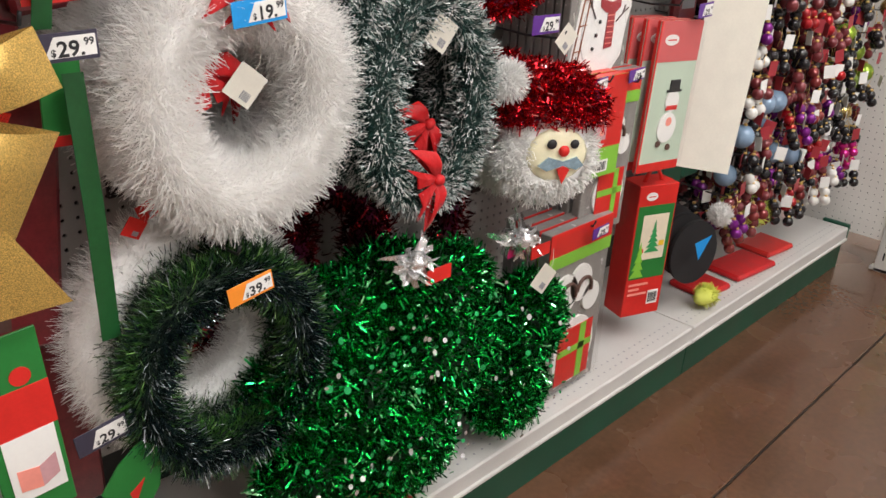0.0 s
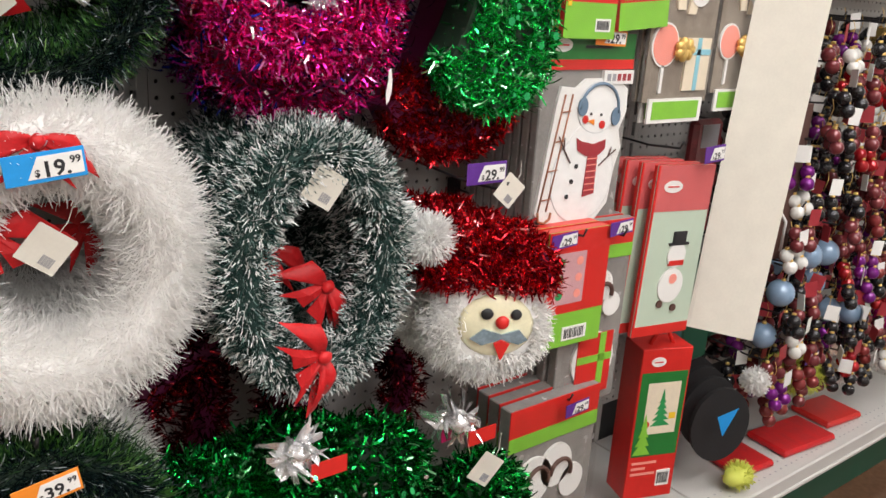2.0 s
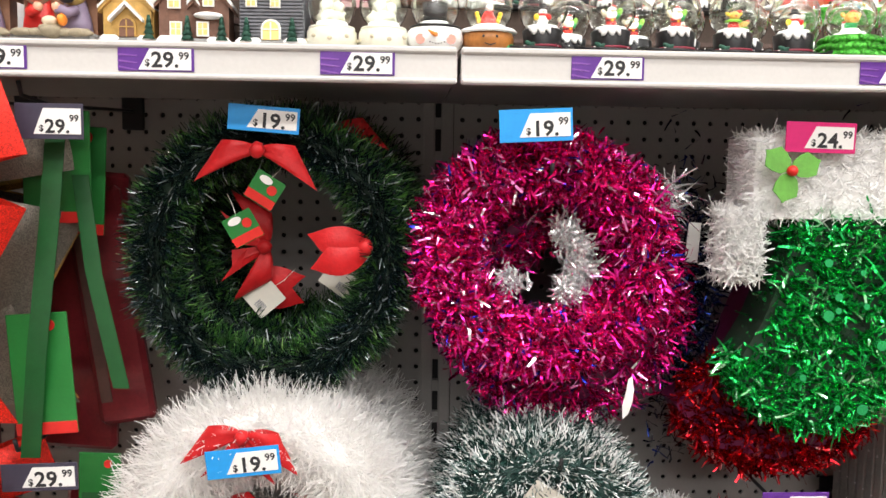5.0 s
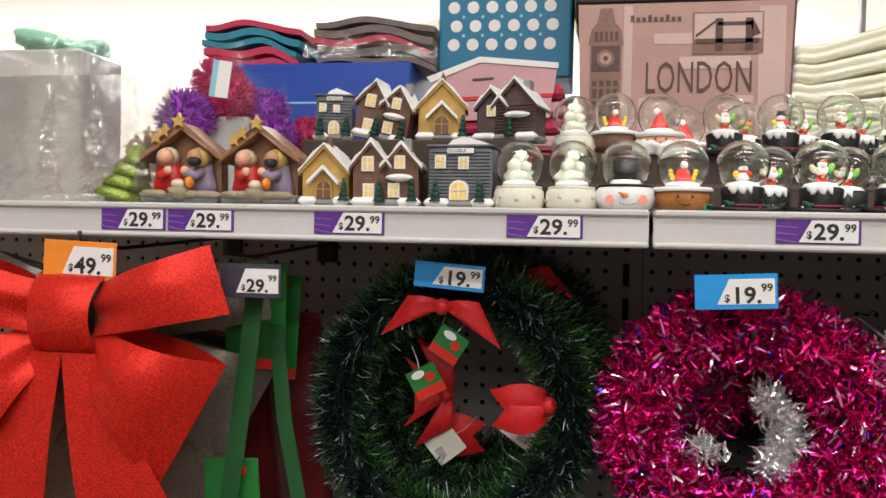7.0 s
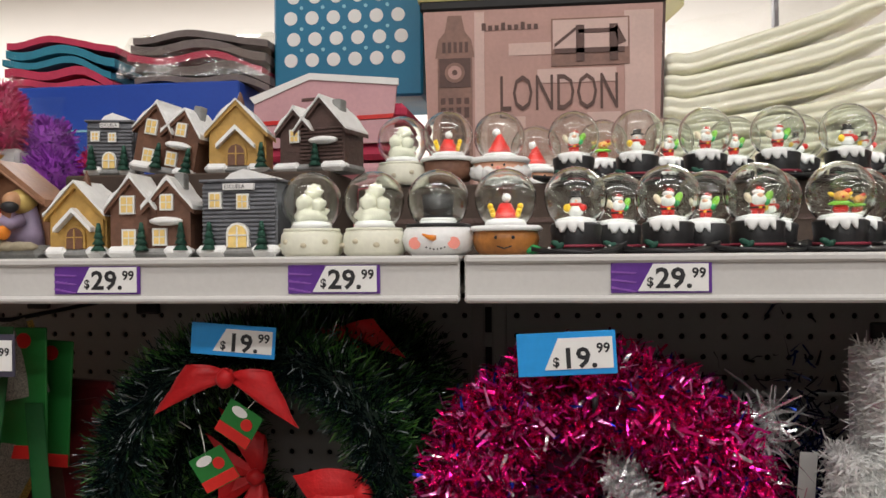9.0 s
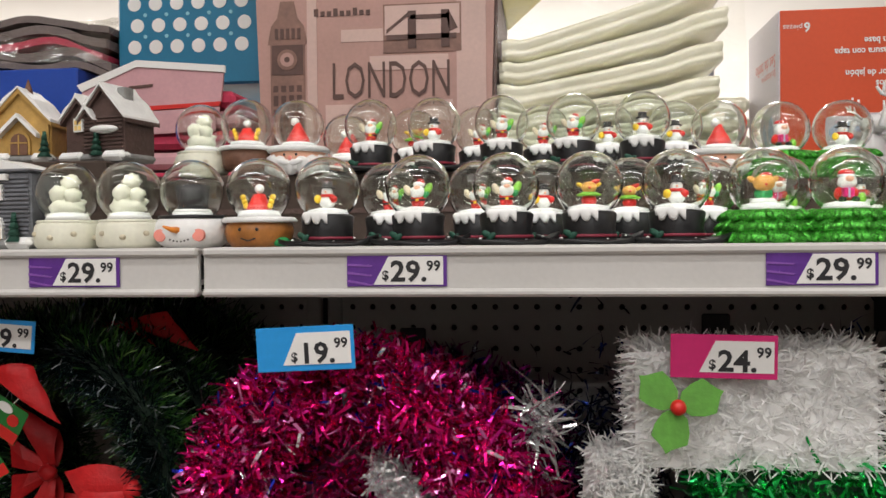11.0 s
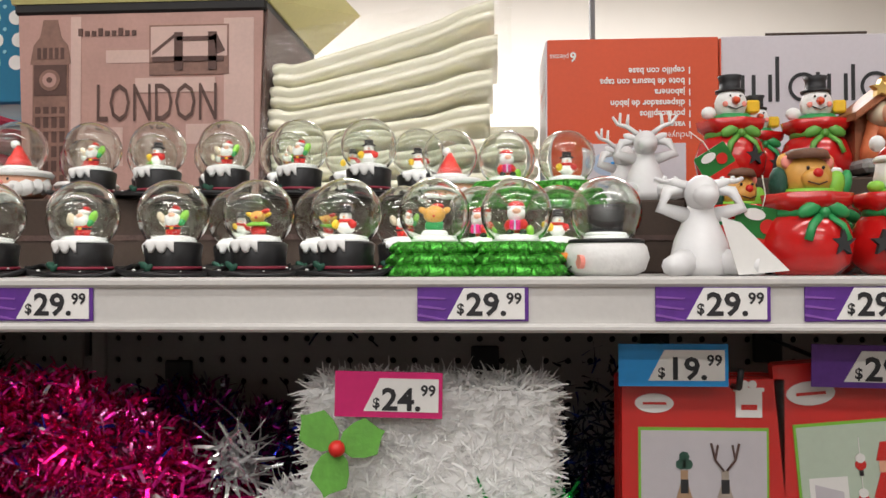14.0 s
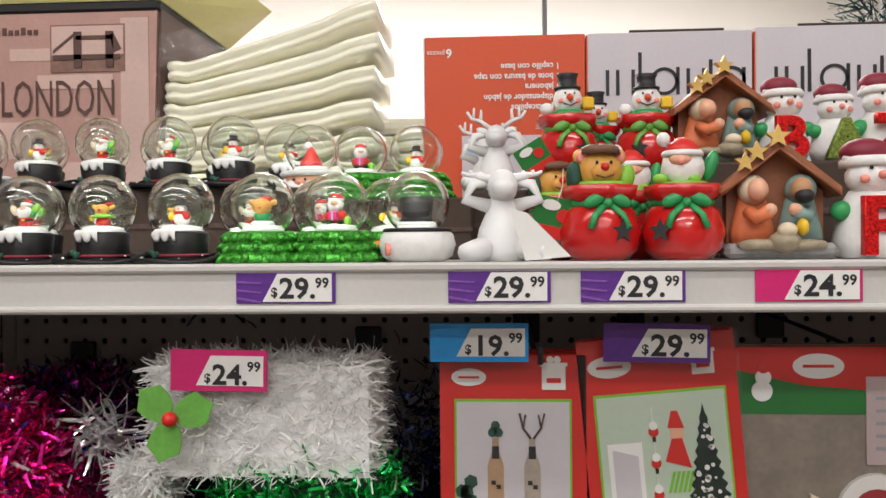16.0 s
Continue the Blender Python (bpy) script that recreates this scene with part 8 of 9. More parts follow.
def face_gold(t, w, h):
    Build().box(0, w, 0.0, 0.002, 0.0, h, BEIGE_PACK).part("backing", t, "cloudy clear backing")
    Build().box(0.0, w, -0.001, 0, 0.84 * h, h, GREEN).part("header", t, "green header")
    Build().prism([(0.0, 0.955 * h), (0.35 * w, 0.91 * h), (w, 0.88 * h), (w, h), (0.0, h)], -0.0016, -0.001, RED).part("header_wave", t, "red upper header")
    logo(t, 0.42 * w, 0.955 * h, 0.11 * w)
    for px, pz, r, m in ((0.18, 0.895, 0.045, SNOW), (0.185, 0.928, 0.034, SNOW), (0.185, 0.952, 0.026, RED)):
        Build().disc(px * w, pz * h, r * w, -0.0026 - 0.004 * (pz - 0.89), -0.001, m, seg=14).part("header_snowman", t, "small printed snowman")
    Build().box(0.62 * w, 0.99 * w, -0.0022, 0, 0.72 * h, 0.93 * h, PALE_PATCH).part("word_label", t, "pale pink label")
    for k in range(5):
        Build().box(0.66 * w, (0.94 - 0.03 * (k % 2)) * w, -0.0028, -0.0022, (0.755 + 0.03 * k) * h, (0.763 + 0.03 * k) * h, GREY_INK).part("word_bar", t)
    ring = [(0.66 + 0.17 * math.cos(2 * math.pi * k / 22), 0.60 + 0.10 * math.sin(2 * math.pi * k / 22)) for k in range(22)]
    Build().prism([(px * w, pz * h) for px, pz in ring], -0.005, 0.0, WHITE).part("ring_cutout", t, "white cut-out ring")
    Build().disc(0.66 * w, 0.60 * h, 0.115 * w, -0.0058, -0.005, MAROON_PRINT, rz=0.065 * h).part("ring_print", t, "dark red print")
    for px, pz, lean_ in ((0.40, 0.48, -0.05), (0.56, 0.46, 0.05)):
        Build().prism([((px + a) * w, (pz + b) * h) for a, b in ((-0.06, 0.0), (0.06, 0.0), (0.07 + lean_, 0.16), (0.03 + lean_, 0.17), (0.01, 0.08), (-0.03 + lean_, 0.14), (-0.07 + lean_, 0.13))], -0.004, 0.0, CREAM_INK).part("antler_cutout", t, "cream antler cut-out")
    Build().disc(0.22 * w, 0.30 * h, 0.2 * w, -0.004, 0.0, WHITE, rz=0.21 * w).disc(0.22 * w, 0.30 * h, 0.18 * w, -0.0048, -0.004, ROSE, rz=0.19 * w).part("lollipop_cutout", t, "pink lollipop cut-out")
    Build().box(0.2 * w, 0.24 * w, -0.004, 0, 0.05 * h, 0.2 * h, WHITE).part("lollipop_stick", t)
    Build().box(0.56 * w, 0.94 * w, -0.004, 0, 0.06 * h, 0.34 * h, CREAM_INK).part("gift_cutout", t, "gift cut-out")
    Build().box(0.72 * w, 0.78 * w, -0.005, -0.004, 0.06 * h, 0.34 * h, PALE_TEAL).box(0.56 * w, 0.94 * w, -0.005, -0.004, 0.25 * h, 0.28 * h, PALE_TEAL).part("gift_ribbon", t, "teal printed ribbon")
    for k in range(7):
        a = 2 * math.pi * k / 7
        Build().ball((0.47 * w + 0.075 * w * math.cos(a), -0.012, 0.28 * h + 0.05 * w * math.sin(a)), (0.014, 0.008, 0.010), GOLD, (0, -math.degrees(a), 0)).part("gold_bow_loop", t, "gold foil bow loop")
    Build().box(0.08 * w, 0.92 * w, -0.004, 0, -0.11 * h, 0.02 * h, WHITE).box(0.14 * w, 0.86 * w, -0.005, -0.004, -0.09 * h, 0.005 * h, LIME).part("word_plate", t, "white and lime word plate")


PALE_PATCH = mat("pale_pink_label", (0.50, 0.40, 0.40), 0.45, vary=0.06, scale=40)


def face_holder(t, w, h):
    Build().box(0, w, 0.0, 0.002, 0, h, LIME).box(0, w, -0.0008, 0, 0.30 * h, h, RED).part("card", t, "red and lime card")
    Build().box(0.12 * w, 0.62 * w, -0.0014, 0, 0.38 * h, 0.82 * h, PACK_PINK).part("photo", t, "pale printed photo")
    b = Build()
    for k in range(6):
        b.disc((0.22 + 0.3 * (k % 2)) * w, (0.46 + 0.14 * (k // 2)) * h, 0.055 * w, -0.002, -0.0014, ROSE if k % 2 else GREEN_BOW, seg=12)
    b.part("print_dots", t)
    barcode(t, 0.35 * w, 0.05 * h, 0.4 * w, 0.12 * h)


def face_tall(t, w, h):
    Build().box(0, w, 0.0, 0.002, 0, h, MINTPHOTO).box(0, w, -0.0008, 0, 0.74 * h, h, ROSE_CARD).box(0, w, -0.0008, 0, 0, 0.06 * h, RED).box(0, 0.035 * w, -0.001, 0, 0, h, RED).part("card", t, "pale green and red card")
    logo(t, 0.3 * w, 0.88 * h, 0.16 * w)
    b = Build().disc(0.56 * w, 0.48 * h, 0.16 * w, -0.003, 0, WHITE, rz=0.17 * w, seg=18).disc(0.54 * w, 0.30 * h, 0.22 * w, -0.003, 0, WHITE, rz=0.24 * w, seg=18)
    b.box(0.46 * w, 0.68 * w, -0.0036, 0, 0.55 * h, 0.62 * h, INK).box(0.40 * w, 0.74 * w, -0.0036, 0, 0.54 * h, 0.555 * h, INK).box(0.44 * w, 0.70 * w, -0.0036, 0, 0.42 * h, 0.45 * h, RED).disc(0.40 * w, 0.19 * h, 0.05 * w, -0.0036, 0, UMBER).disc(0.66 * w, 0.16 * h, 0.05 * w, -0.0036, 0, UMBER).disc(0.56 * w, 0.34 * h, 0.07 * w, -0.0036, 0, ROSE)
    b.part("snowman_print", t, "printed snowman")


ROSE_CARD = mat("rose_red_card", (0.60, 0.12, 0.12), 0.4, vary=0.08, scale=30)


def face_candy(t, w, h):
    Build().box(0, w, 0.0, 0.002, 0.86 * h, h, RED).box(0, w, -0.0008, 0, 0.80 * h, 0.87 * h, LIME).part("header", t, "red and lime header")
    b = Build()
    for px, pz, r in ((0.3, 0.62, 0.2), (0.55, 0.66, 0.18), (0.75, 0.55, 0.14), (0.55, 0.25, 0.34)):
        b.disc(px * w, pz * h, r * w, -0.004, 0.002, WHITE, rz=r * w * 1.1, seg=18)
    b.part("cutout", t, "white gift cut-out")
    b = Build().box(0.28 * w, 0.84 * w, -0.006, -0.004, 0.06 * h, 0.4 * h, RED).box(0.62 * w, 0.72 * w, -0.007, -0.006, 0.06 * h, 0.4 * h, LIME).box(0.28 * w, 0.84 * w, -0.007, -0.006, 0.24 * h, 0.28 * h, LIME)
    b.part("gift_print", t, "printed red gift")
    b = Build()
    for px in (0.34, 0.6):
        b.tube([((px + 0.12 * math.cos(a)) * w, -0.006, 0.62 * h + 0.12 * w * math.sin(a)) for a in [math.pi * i / 8 - 0.4 for i in range(10)]], 0.0045, UMBER, 6)
    b.part("cane_print", t, "printed candy canes")


hook(0.651, 1.460, 0.06)
for k in (2, 1, 0):
    pack("bottle_topper_pack", "red and lime pack with a photo of two bottles", 0.568, 0.076 + 0.014 * k, 1.230, 0.121, 0.228, 0.012, face_bottles, turn=1.5 * k)
price_card("b", ("19", "99"), pose(0.562, 0.05, 1.456, 0, 0), 0.079, 0.031, False)
hook(0.775, 1.462, 0.06)
for k in (1, 0):
    pack("wall_sticker_pack", "red pack with a photo of a decorated tree", 0.700 + 0.004 * k, 0.076 + 0.014 * k, 1.243, 0.128, 0.226, 0.012, face_tree, lean=-5)
price_card("p", ("29", "99"), pose(0.700, 0.052, 1.456, 0, 1), 0.084, 0.031, False)
hook(0.937, 1.465, 0.06)
for k in (1, 0):
    pack("cutout_pack", "clear pack with gold bow and gift cut-outs", 0.800, 0.088 + 0.016 * k, 1.118, 0.190, 0.345, 0.012, face_gold, body=FILM_GREY)
pack("cutout_pack", "clear pack with gold bow and gift cut-outs", 1.020, 0.10, 1.130, 0.165, 0.33, 0.012, face_gold, body=FILM_GREY)
hook(0.659, 1.248, 0.09)
for k in range(7, -1, -1):
    pack("snowman_cutout_pack", "pack with a white snowman and sled cut-out", 0.556 + 0.001 * k, 0.098 + 0.022 * k, 0.905, 0.220, 0.333, 0.02, face_snowman if k == 0 else face_candy, turn=0, body=FILM_GREY, film=(k == 0))
price_card("o", ("29", "99"), pose(0.658, 0.085, 1.220, 0, 2), 0.076, 0.026, False)
hook(0.620, 0.913, 0.03)
for k in (3, 2, 1, 0):
    pack("napkin_holder_pack", "red and lime pack with round prints", 0.555, 0.045 + 0.03 * k, 0.70, 0.145, 0.215, 0.024, face_holder, turn=-3)
price_card("p", ("29", "99"), pose(0.534, 0.018, 0.895, 0, -3), 0.06, 0.026, False)
hook(0.727, 0.900, 0.03)
for k in (2, 1, 0):
    pack("gingerbread_pack", "red and lime pack with cut-out figures", 0.640, 0.075 + 0.03 * k, 0.547, 0.155, 0.365, 0.024, face_candy, turn=-5, body=FILM_GREY)
price_card("p", ("29", "99"), pose(0.690, 0.03, 0.895, 0, -3), 0.06, 0.026, False)
hook(0.646, 0.591, 0.04)
for k in (3, 2, 1, 0):
    pack("candy_cutout_pack", "clear pack with a gift and candy cane cut-out", 0.505 + 0.004 * k, 0.045 + 0.035 * k, 0.175, 0.23, 0.42, 0.03, face_candy, body=FILM_GREY, film=(k == 0))
price_card("p", ("29", "99"), pose(0.616, 0.018, 0.565, 0, -3), 0.06, 0.026, False)
hook(0.868, 1.046, 0.04)
for k in (3, 2, 1, 0):
    pack("snowman_banner_pack", "tall pale green and rose pack with a snowman print", 0.826 - 0.010 * k, 0.06 + 0.03 * k, 0.662, 0.150, 0.345, 0.012, face_tall, turn=-8, lean=2, film=(k == 0))
price_card("p", ("29", "99"), pose(0.922, 0.02, 1.010, 0, -3), 0.062, 0.032, False)

# the tree box on the base shelf
tb = thing("tree_box", "red and green box with a tinsel tree photo", "box", pose(0.917, 0.09, 0.24, 0, 0, -20) @ Matrix.Diagonal((0.8, 1, 0.98, 1)), "")
Build().box(0, 0.152, 0, 0.075, 0, 0.37, RED, 0.002).part("box_body", tb)
Build().box(0.006, 0.146, -0.0008, 0, 0.11, 0.315, GREEN).part("green_panel", tb)
ph = Build().box(0.03, 0.13, -0.0014, -0.0008, 0.165, 0.29, CREAM_INK).part("photo", tb, "printed photo of a tree")
b = Build()
for k in range(6):
    b.prism([(0.05 + 0.005 * k, 0.185 + 0.014 * k), (0.11 - 0.005 * k, 0.185 + 0.014 * k), (0.08, 0.205 + 0.014 * k)], -0.0022 - 0.0001 * k, -0.0014, GREEN_BOW)
b.box(0.105, 0.125, -0.002, -0.0014, 0.2, 0.215, YELLOW).disc(0.04, 0.19, 0.008, -0.002, -0.0014, RED)
b.part("tree_print", ph)
b = Build()
for k in range(4):
    b.prism([(0.008 + 0.006 * k, 0.115 + 0.022 * k), (0.062 - 0.006 * k, 0.115 + 0.022 * k), (0.035, 0.15 + 0.022 * k)], -0.0022 - 0.0001 * k, -0.0008, LIME)
b.part("lime_tree_print", tb, "lime printed tree")
logo(tb, 0.05, 0.34, 0.022)
barcode(tb, 0.095, 0.03, 0.042, 0.04)
bars(Build(), 0.012, 0.09, 0.08, 3, 0.014, ROSE).part("word_bars", tb, "pale printed lines")
Build().tube([(0.04, 0.03, 0.365), (0.06, 0.03, 0.40), (0.09, 0.03, 0.40), (0.115, 0.03, 0.365)], 0.006, RED, 6).part("carry_handle", tb)

# a long sheet of cream paper hung from the shelf edge
ps_ = thing("paper_sheet", "long blank sheet of cream paper hanging from the shelf", "poster", pose(0, 0, 0))
v, f, n = [], [], 12
for i in range(n + 1):
    s = i / n
    z = 1.50 - (1.50 - 0.638) * s
    bow_ = 0.005 * math.sin(math.pi * s)
    for k in (0, 1):
        for th in (0.0, 0.0008):
            v.append((1.105 - 0.071 * s + k * 0.085 + 0.4 * bow_ + th, 0.079 - k * 0.109 + th, z - 0.012 * k * s))
for i in range(n):
    a, c = 4 * i, 4 * i + 4
    f += [(a, a + 2, c + 2, c), (a + 1, c + 1, c + 3, a + 3), (a, c, c + 1, a + 1), (a + 2, a + 3, c + 3, c + 2)]
f += [(4 * n, 4 * n + 2, 4 * n + 3, 4 * n + 1), (0, 1, 3, 2)]
Build().add(v, f, TAG_PAPER, False).part("sheet", ps_)

# ---- bows and ribbon packs at the near end ----
GOLD_GLITTER = glitter_mat("gold_glitter_ribbon", (0.55, 0.36, 0.10), rough=0.35, cell=1500, spark=1.8, metal=0.5)
RED_GLITTER = glitter_mat("red_glitter_ribbon", (0.50, 0.016, 0.008), rough=0.38, cell=1500, spark=2.3, metal=0.4)
GREEN_SATIN = mat("green_glitter_ribbon_card", (0.012, 0.085, 0.022), 0.4, vary=0.1, scale=80)


def ribbon_sheet(b, pts, half, m, thick=0.0015):
    """A ribbon: the line of its middle, and half its width to either side (x, y, z)."""
    v, n = [], len(pts)
    for p, q in zip(pts, half):
        p, q = Vector(p), Vector(q)
        mid = Vector((0, -0.15 * q.length, 0))
        v += [p - q, p + mid * 0.3, p + q]
    f = [(3 * i + k, 3 * i + k + 1, 3 * i + k + 4, 3 * i + k + 3) for i in range(n - 1) for k in (0, 1)]
    b.add(v, f, m, True)
    return b.add([(x, y + thick, z) for x, y, z in v], [g[::-1] for g in f], m, True)


def flap(corners, bulge, m, n=10, thick=0.0016, ripple=0.0):
    """A bent piece of ribbon between four corners (near low, near high, far high, far low), bulging to the aisle."""
    a, b, c, d = [Vector(p) for p in corners]
    v = []
    for i in range(n + 1):
        u = i / n
        for j in range(n + 1):
            w = j / n
            p = (a * (1 - w) + b * w) * (1 - u) + (d * (1 - w) + c * w) * u
            p.y -= bulge * math.sin(math.pi * u) * (0.75 + 0.25 * math.sin(math.pi * w)) + ripple * math.cos(math.pi * 3 * w) * (1 - u) ** 2
            v.append(tuple(p))
    f = [(i * (n + 1) + j, (i + 1) * (n + 1) + j, (i + 1) * (n + 1) + j + 1, i * (n + 1) + j + 1) for i in range(n) for j in range(n)]
    q = Build().add(v, f, m, True)
    return q.add([(x, y + thick, z) for x, y, z in v], [g[::-1] for g in f], m, True)


def big_bow(x, y, z, s, m, label, turn=0.0):
    """A wide wired bow: two flared loops on either side, a rounded knot and two long tails."""
    t = thing("gift_bow", label, "bow", pose(x, y, z, 0, 0, turn), "gift bows")
    for q in (-1, 1):
        def at(px, py, pz):
            return (q * px * s, py * s, pz * s)
        flap((at(0.16, -0.03, -0.10), at(0.16, -0.03, 0.22), at(0.96, -0.10, 0.50), at(1.10, -0.10, 0.08)), 0.20 * s, m, ripple=0.03 * s).part("loop_front", t)
        flap((at(0.16, 0.06, -0.12), at(0.16, 0.06, 0.16), at(0.96, -0.10, 0.50), at(1.10, -0.10, 0.08)), -0.22 * s, m).part("loop_back", t)
        flap((at(0.10, -0.03, -0.22), at(0.18, -0.03, -0.04), at(1.06, -0.05, -0.24), at(0.62, -0.05, -1.02)), 0.24 * s, m, ripple=0.03 * s).part("lower_loop_front", t)
        flap((at(0.10, 0.08, -0.22), at(0.16, 0.08, -0.02), at(1.06, -0.05, -0.24), at(0.62, -0.05, -1.02)), -0.24 * s, m).part("lower_loop_back", t)
        flap((at(0.00, -0.14, -0.20), at(0.22, -0.12, -0.20), at(0.98, -0.08, -1.52), at(0.16, -0.10, -1.50)), 0.05 * s, m).part("tail", t)
    v, n = [], 14
    for i in range(n + 1):
        a = math.pi * (1.3 * i / n - 0.65)
        for k in range(9):
            u = (k - 4) / 4
            v.append((u * s * (0.26 - 0.05 * math.cos(a)), -s * 0.24 * math.cos(a) + 0.05 * s * u * u, s * 0.27 * math.sin(a) + 0.03 * s))
    Build().add(v, [(9 * i + k, 9 * i + k + 1, 9 * i + k + 10, 9 * i + k + 9) for i in range(n) for k in range(8)], m, True).part("knot", t)
    return t


SILVER_GLITTER = glitter_mat("silver_glitter_ribbon", (0.20, 0.185, 0.155), rough=0.35, cell=1500, spark=1.9, metal=0.6)
big_bow(-0.613, -0.012, 1.408, 0.170, RED_GLITTER, "big red glitter ribbon bow on a hook")
big_bow(-0.598, 0.085, 1.395, 0.170, SILVER_GLITTER, "silver glitter ribbon bow behind the red one", 8)
big_bow(-0.610, 0.16, 1.390, 0.170, GOLD_GLITTER, "gold glitter ribbon bow deep on the hook", -6)
big_bow(-0.638, 0, 1.029, 0.150, GOLD_GLITTER, "big gold glitter ribbon bow on a hook")
big_bow(-0.634, 0.12, 1.017, 0.150, RED_GLITTER, "red glitter ribbon bow behind the gold one", 8)
hook(-0.610, 1.496, -0.005)
hook(-0.622, 1.131, -0.005)


def ribbon_pack(x, y, z, w, h, label, turn=0.0):
    t = thing("ribbon_pack", label, "pack", pose(x, y, z, 0, turn, 0), "ribbon packs")
    Build().box(0, w, 0, 0.003, 0, h, GREEN, 0.001).part("card", t, "green card")
    Build().box(0, w, -0.0008, 0, 0, 0.1 * h, RED).part("foot_band", t, "red band")
    Build().disc(0.7 * w, 0.9 * h, 0.1 * w, -0.001, 0, RED, seg=10).part("badge", t)
    return t


ribbon_pack(-0.483, 0.085, 1.346, 0.075, 0.125, "green card pack of ribbon on a hook")
ribbon_pack(-0.480, 0.045, 1.113, 0.066, 0.135, "green card pack with a red foot", -4)
ribbon_pack(-0.483, 0.12, 1.333, 0.075, 0.125, "green card pack of ribbon on a hook", 3)
ribbon_pack(-0.449, 0.12, 0.938, 0.05, 0.13, "green card pack of ribbon on a hook", 2)
for pts, w in ((((-0.428, 0.05, 1.475), (-0.435, 0.035, 1.345), (-0.450, 0.03, 1.21), (-0.465, 0.04, 1.09)), 0.0105), (((-0.418, 0.08, 1.40), (-0.402, 0.07, 1.29), (-0.375, 0.07, 1.16)), 0.009), (((-0.418, 0.09, 1.03), (-0.416, 0.08, 0.86), (-0.412, 0.085, 0.68)), 0.0125)):
    rb = thing("ribbon_band", "dark green glitter ribbon hanging down", "ribbon", pose(0, 0, 0), "hanging ribbons")
    ribbon_sheet(Build(), pts, [(w, 0, 0)] * len(pts), GREEN_SATIN).part("ribbon", rb)
MAROON_BAG = mat("dark_red_pack_film", (0.16, 0.015, 0.02), 0.3, vary=0.25, scale=40, coat=0.3)
for x, y, z, w, h, tn in ((-0.56, 0.2, 1.05, 0.13, 0.36, 4), (-0.44, 0.18, 1.08, 0.07, 0.30, -8), (-0.53, 0.2, 0.64, 0.1, 0.36, 6), (-0.72, 0.2, 1.0, 0.14, 0.4, 0), (-0.72, 0.2, 0.55, 0.14, 0.42, 0), (-0.5, 0.25, 0.3, 0.12, 0.3, 0)):
    mb = thing("ribbon_bag", "dark red bag of ribbon hanging deep on a hook", "pack", pose(x, y, z, 0, tn, 0), "ribbon bags")
    Build().box(0, w, 0, 0.02, 0, h, MAROON_BAG, 0.006).part("bag", mb)
    Build().box(0.1 * w, 0.3 * w, -0.0008, 0, 0.1 * h, 0.9 * h, UMBER).part("stripe", mb, "dark brown stripe")
price_card("o", ("49", "99"), pose(-0.647, -0.02, 1.453, 0, 2), 0.086, 0.042, False)
price_card("n", ("29", "99"), pose(-0.450, 0.0, 1.437, 0, 0), 0.068, 0.036, False)
price_card("n", ("29", "99"), pose(-0.492, 0.03, 1.055, 0, -2), 0.082, 0.031, False)
price_card("n", ("29", "99"), pose(-0.489, 0.045, 0.547, 0, -8), 0.07, 0.034, False)
hook(-0.456, 1.489, 0.03)
hook(-0.483, 1.101, 0.05)
gp = thing("gift_bow_pack", "green and red card pack with a gift photo", "pack", pose(-0.592, 0, 0.525, 0, -4, 0))
Build().box(0, 0.078, 0, 0.004, 0, 0.25, GREEN, 0.001).part("card", gp)
Build().box(0, 0.078, -0.0008, 0, 0.12, 0.18, RED).part("red_band", gp)
Build().box(0.012, 0.072, -0.0014, 0, 0.03, 0.12, WHITE).prism([(0.02, 0.045), (0.045, 0.04), (0.045, 0.07), (0.02, 0.075)], -0.002, -0.0014, ROSE).prism([(0.045, 0.04), (0.066, 0.05), (0.066, 0.08), (0.045, 0.07)], -0.002, -0.0014, PACK_PINK).part("photo", gp, "printed gift photo")
Build().disc(0.05, 0.195, 0.012, -0.0014, 0, RED, seg=14).part("badge", gp)
leafg = thing("green_fabric_leaf", "large green fabric leaf with red edge", "ornament", pose(-0.480, 0.04, 0.420, 0, 10, 0))
Build().prism([(0.0, 0.06), (0.02, 0.1), (0.05, 0.13), (0.08, 0.11), (0.085, 0.05), (0.05, -0.03), (0.03, 0.02)], 0, 0.003, GREEN).part("leaf", leafg)
Build().prism([(0.04, 0.05), (0.06, 0.07), (0.05, 0.03)], -0.001, 0, RED).part("edge", leafg)
for x, z, tn in ((-0.35, 0.81, 30), (-0.33, 0.83, -20)):
    hang_tag(x, 0.12, z, 0.014, tn, RED, label="small red card tag")
hang_tag(0.384, -0.03, 0.565, 0.026, 38)
price_card("k", ("24", "99"), pose(0.330, 0.02, 0.603, 0, -4), 0.06, 0.03, False)
for x, z in ((0.06, 0.685), (0.34, 0.65)):
    sb = thing("silver_foil_bow", "crumpled silver foil bow with a red strip", "bow", pose(x, 0.01, z) @ Matrix.Diagonal((1.4, 1.4, 1.4, 1)), "silver foil bows")
    d = unit(rng.normal(size=(46, 3)) * np.array([1.2, 0.5, 0.7]) + np.array([0, -0.3, 0]))
    strands("foil_strip", d * 0.006, d, 0.019, 0.014, SILVER_FOIL, sb, 5, 1.9)
    Build().ball((0, -0.012, 0), 0.012, SILVER_FOIL, lump=0.4).box(0.01, 0.05, -0.02, -0.018, -0.03, -0.012, RED).part("knot", sb)
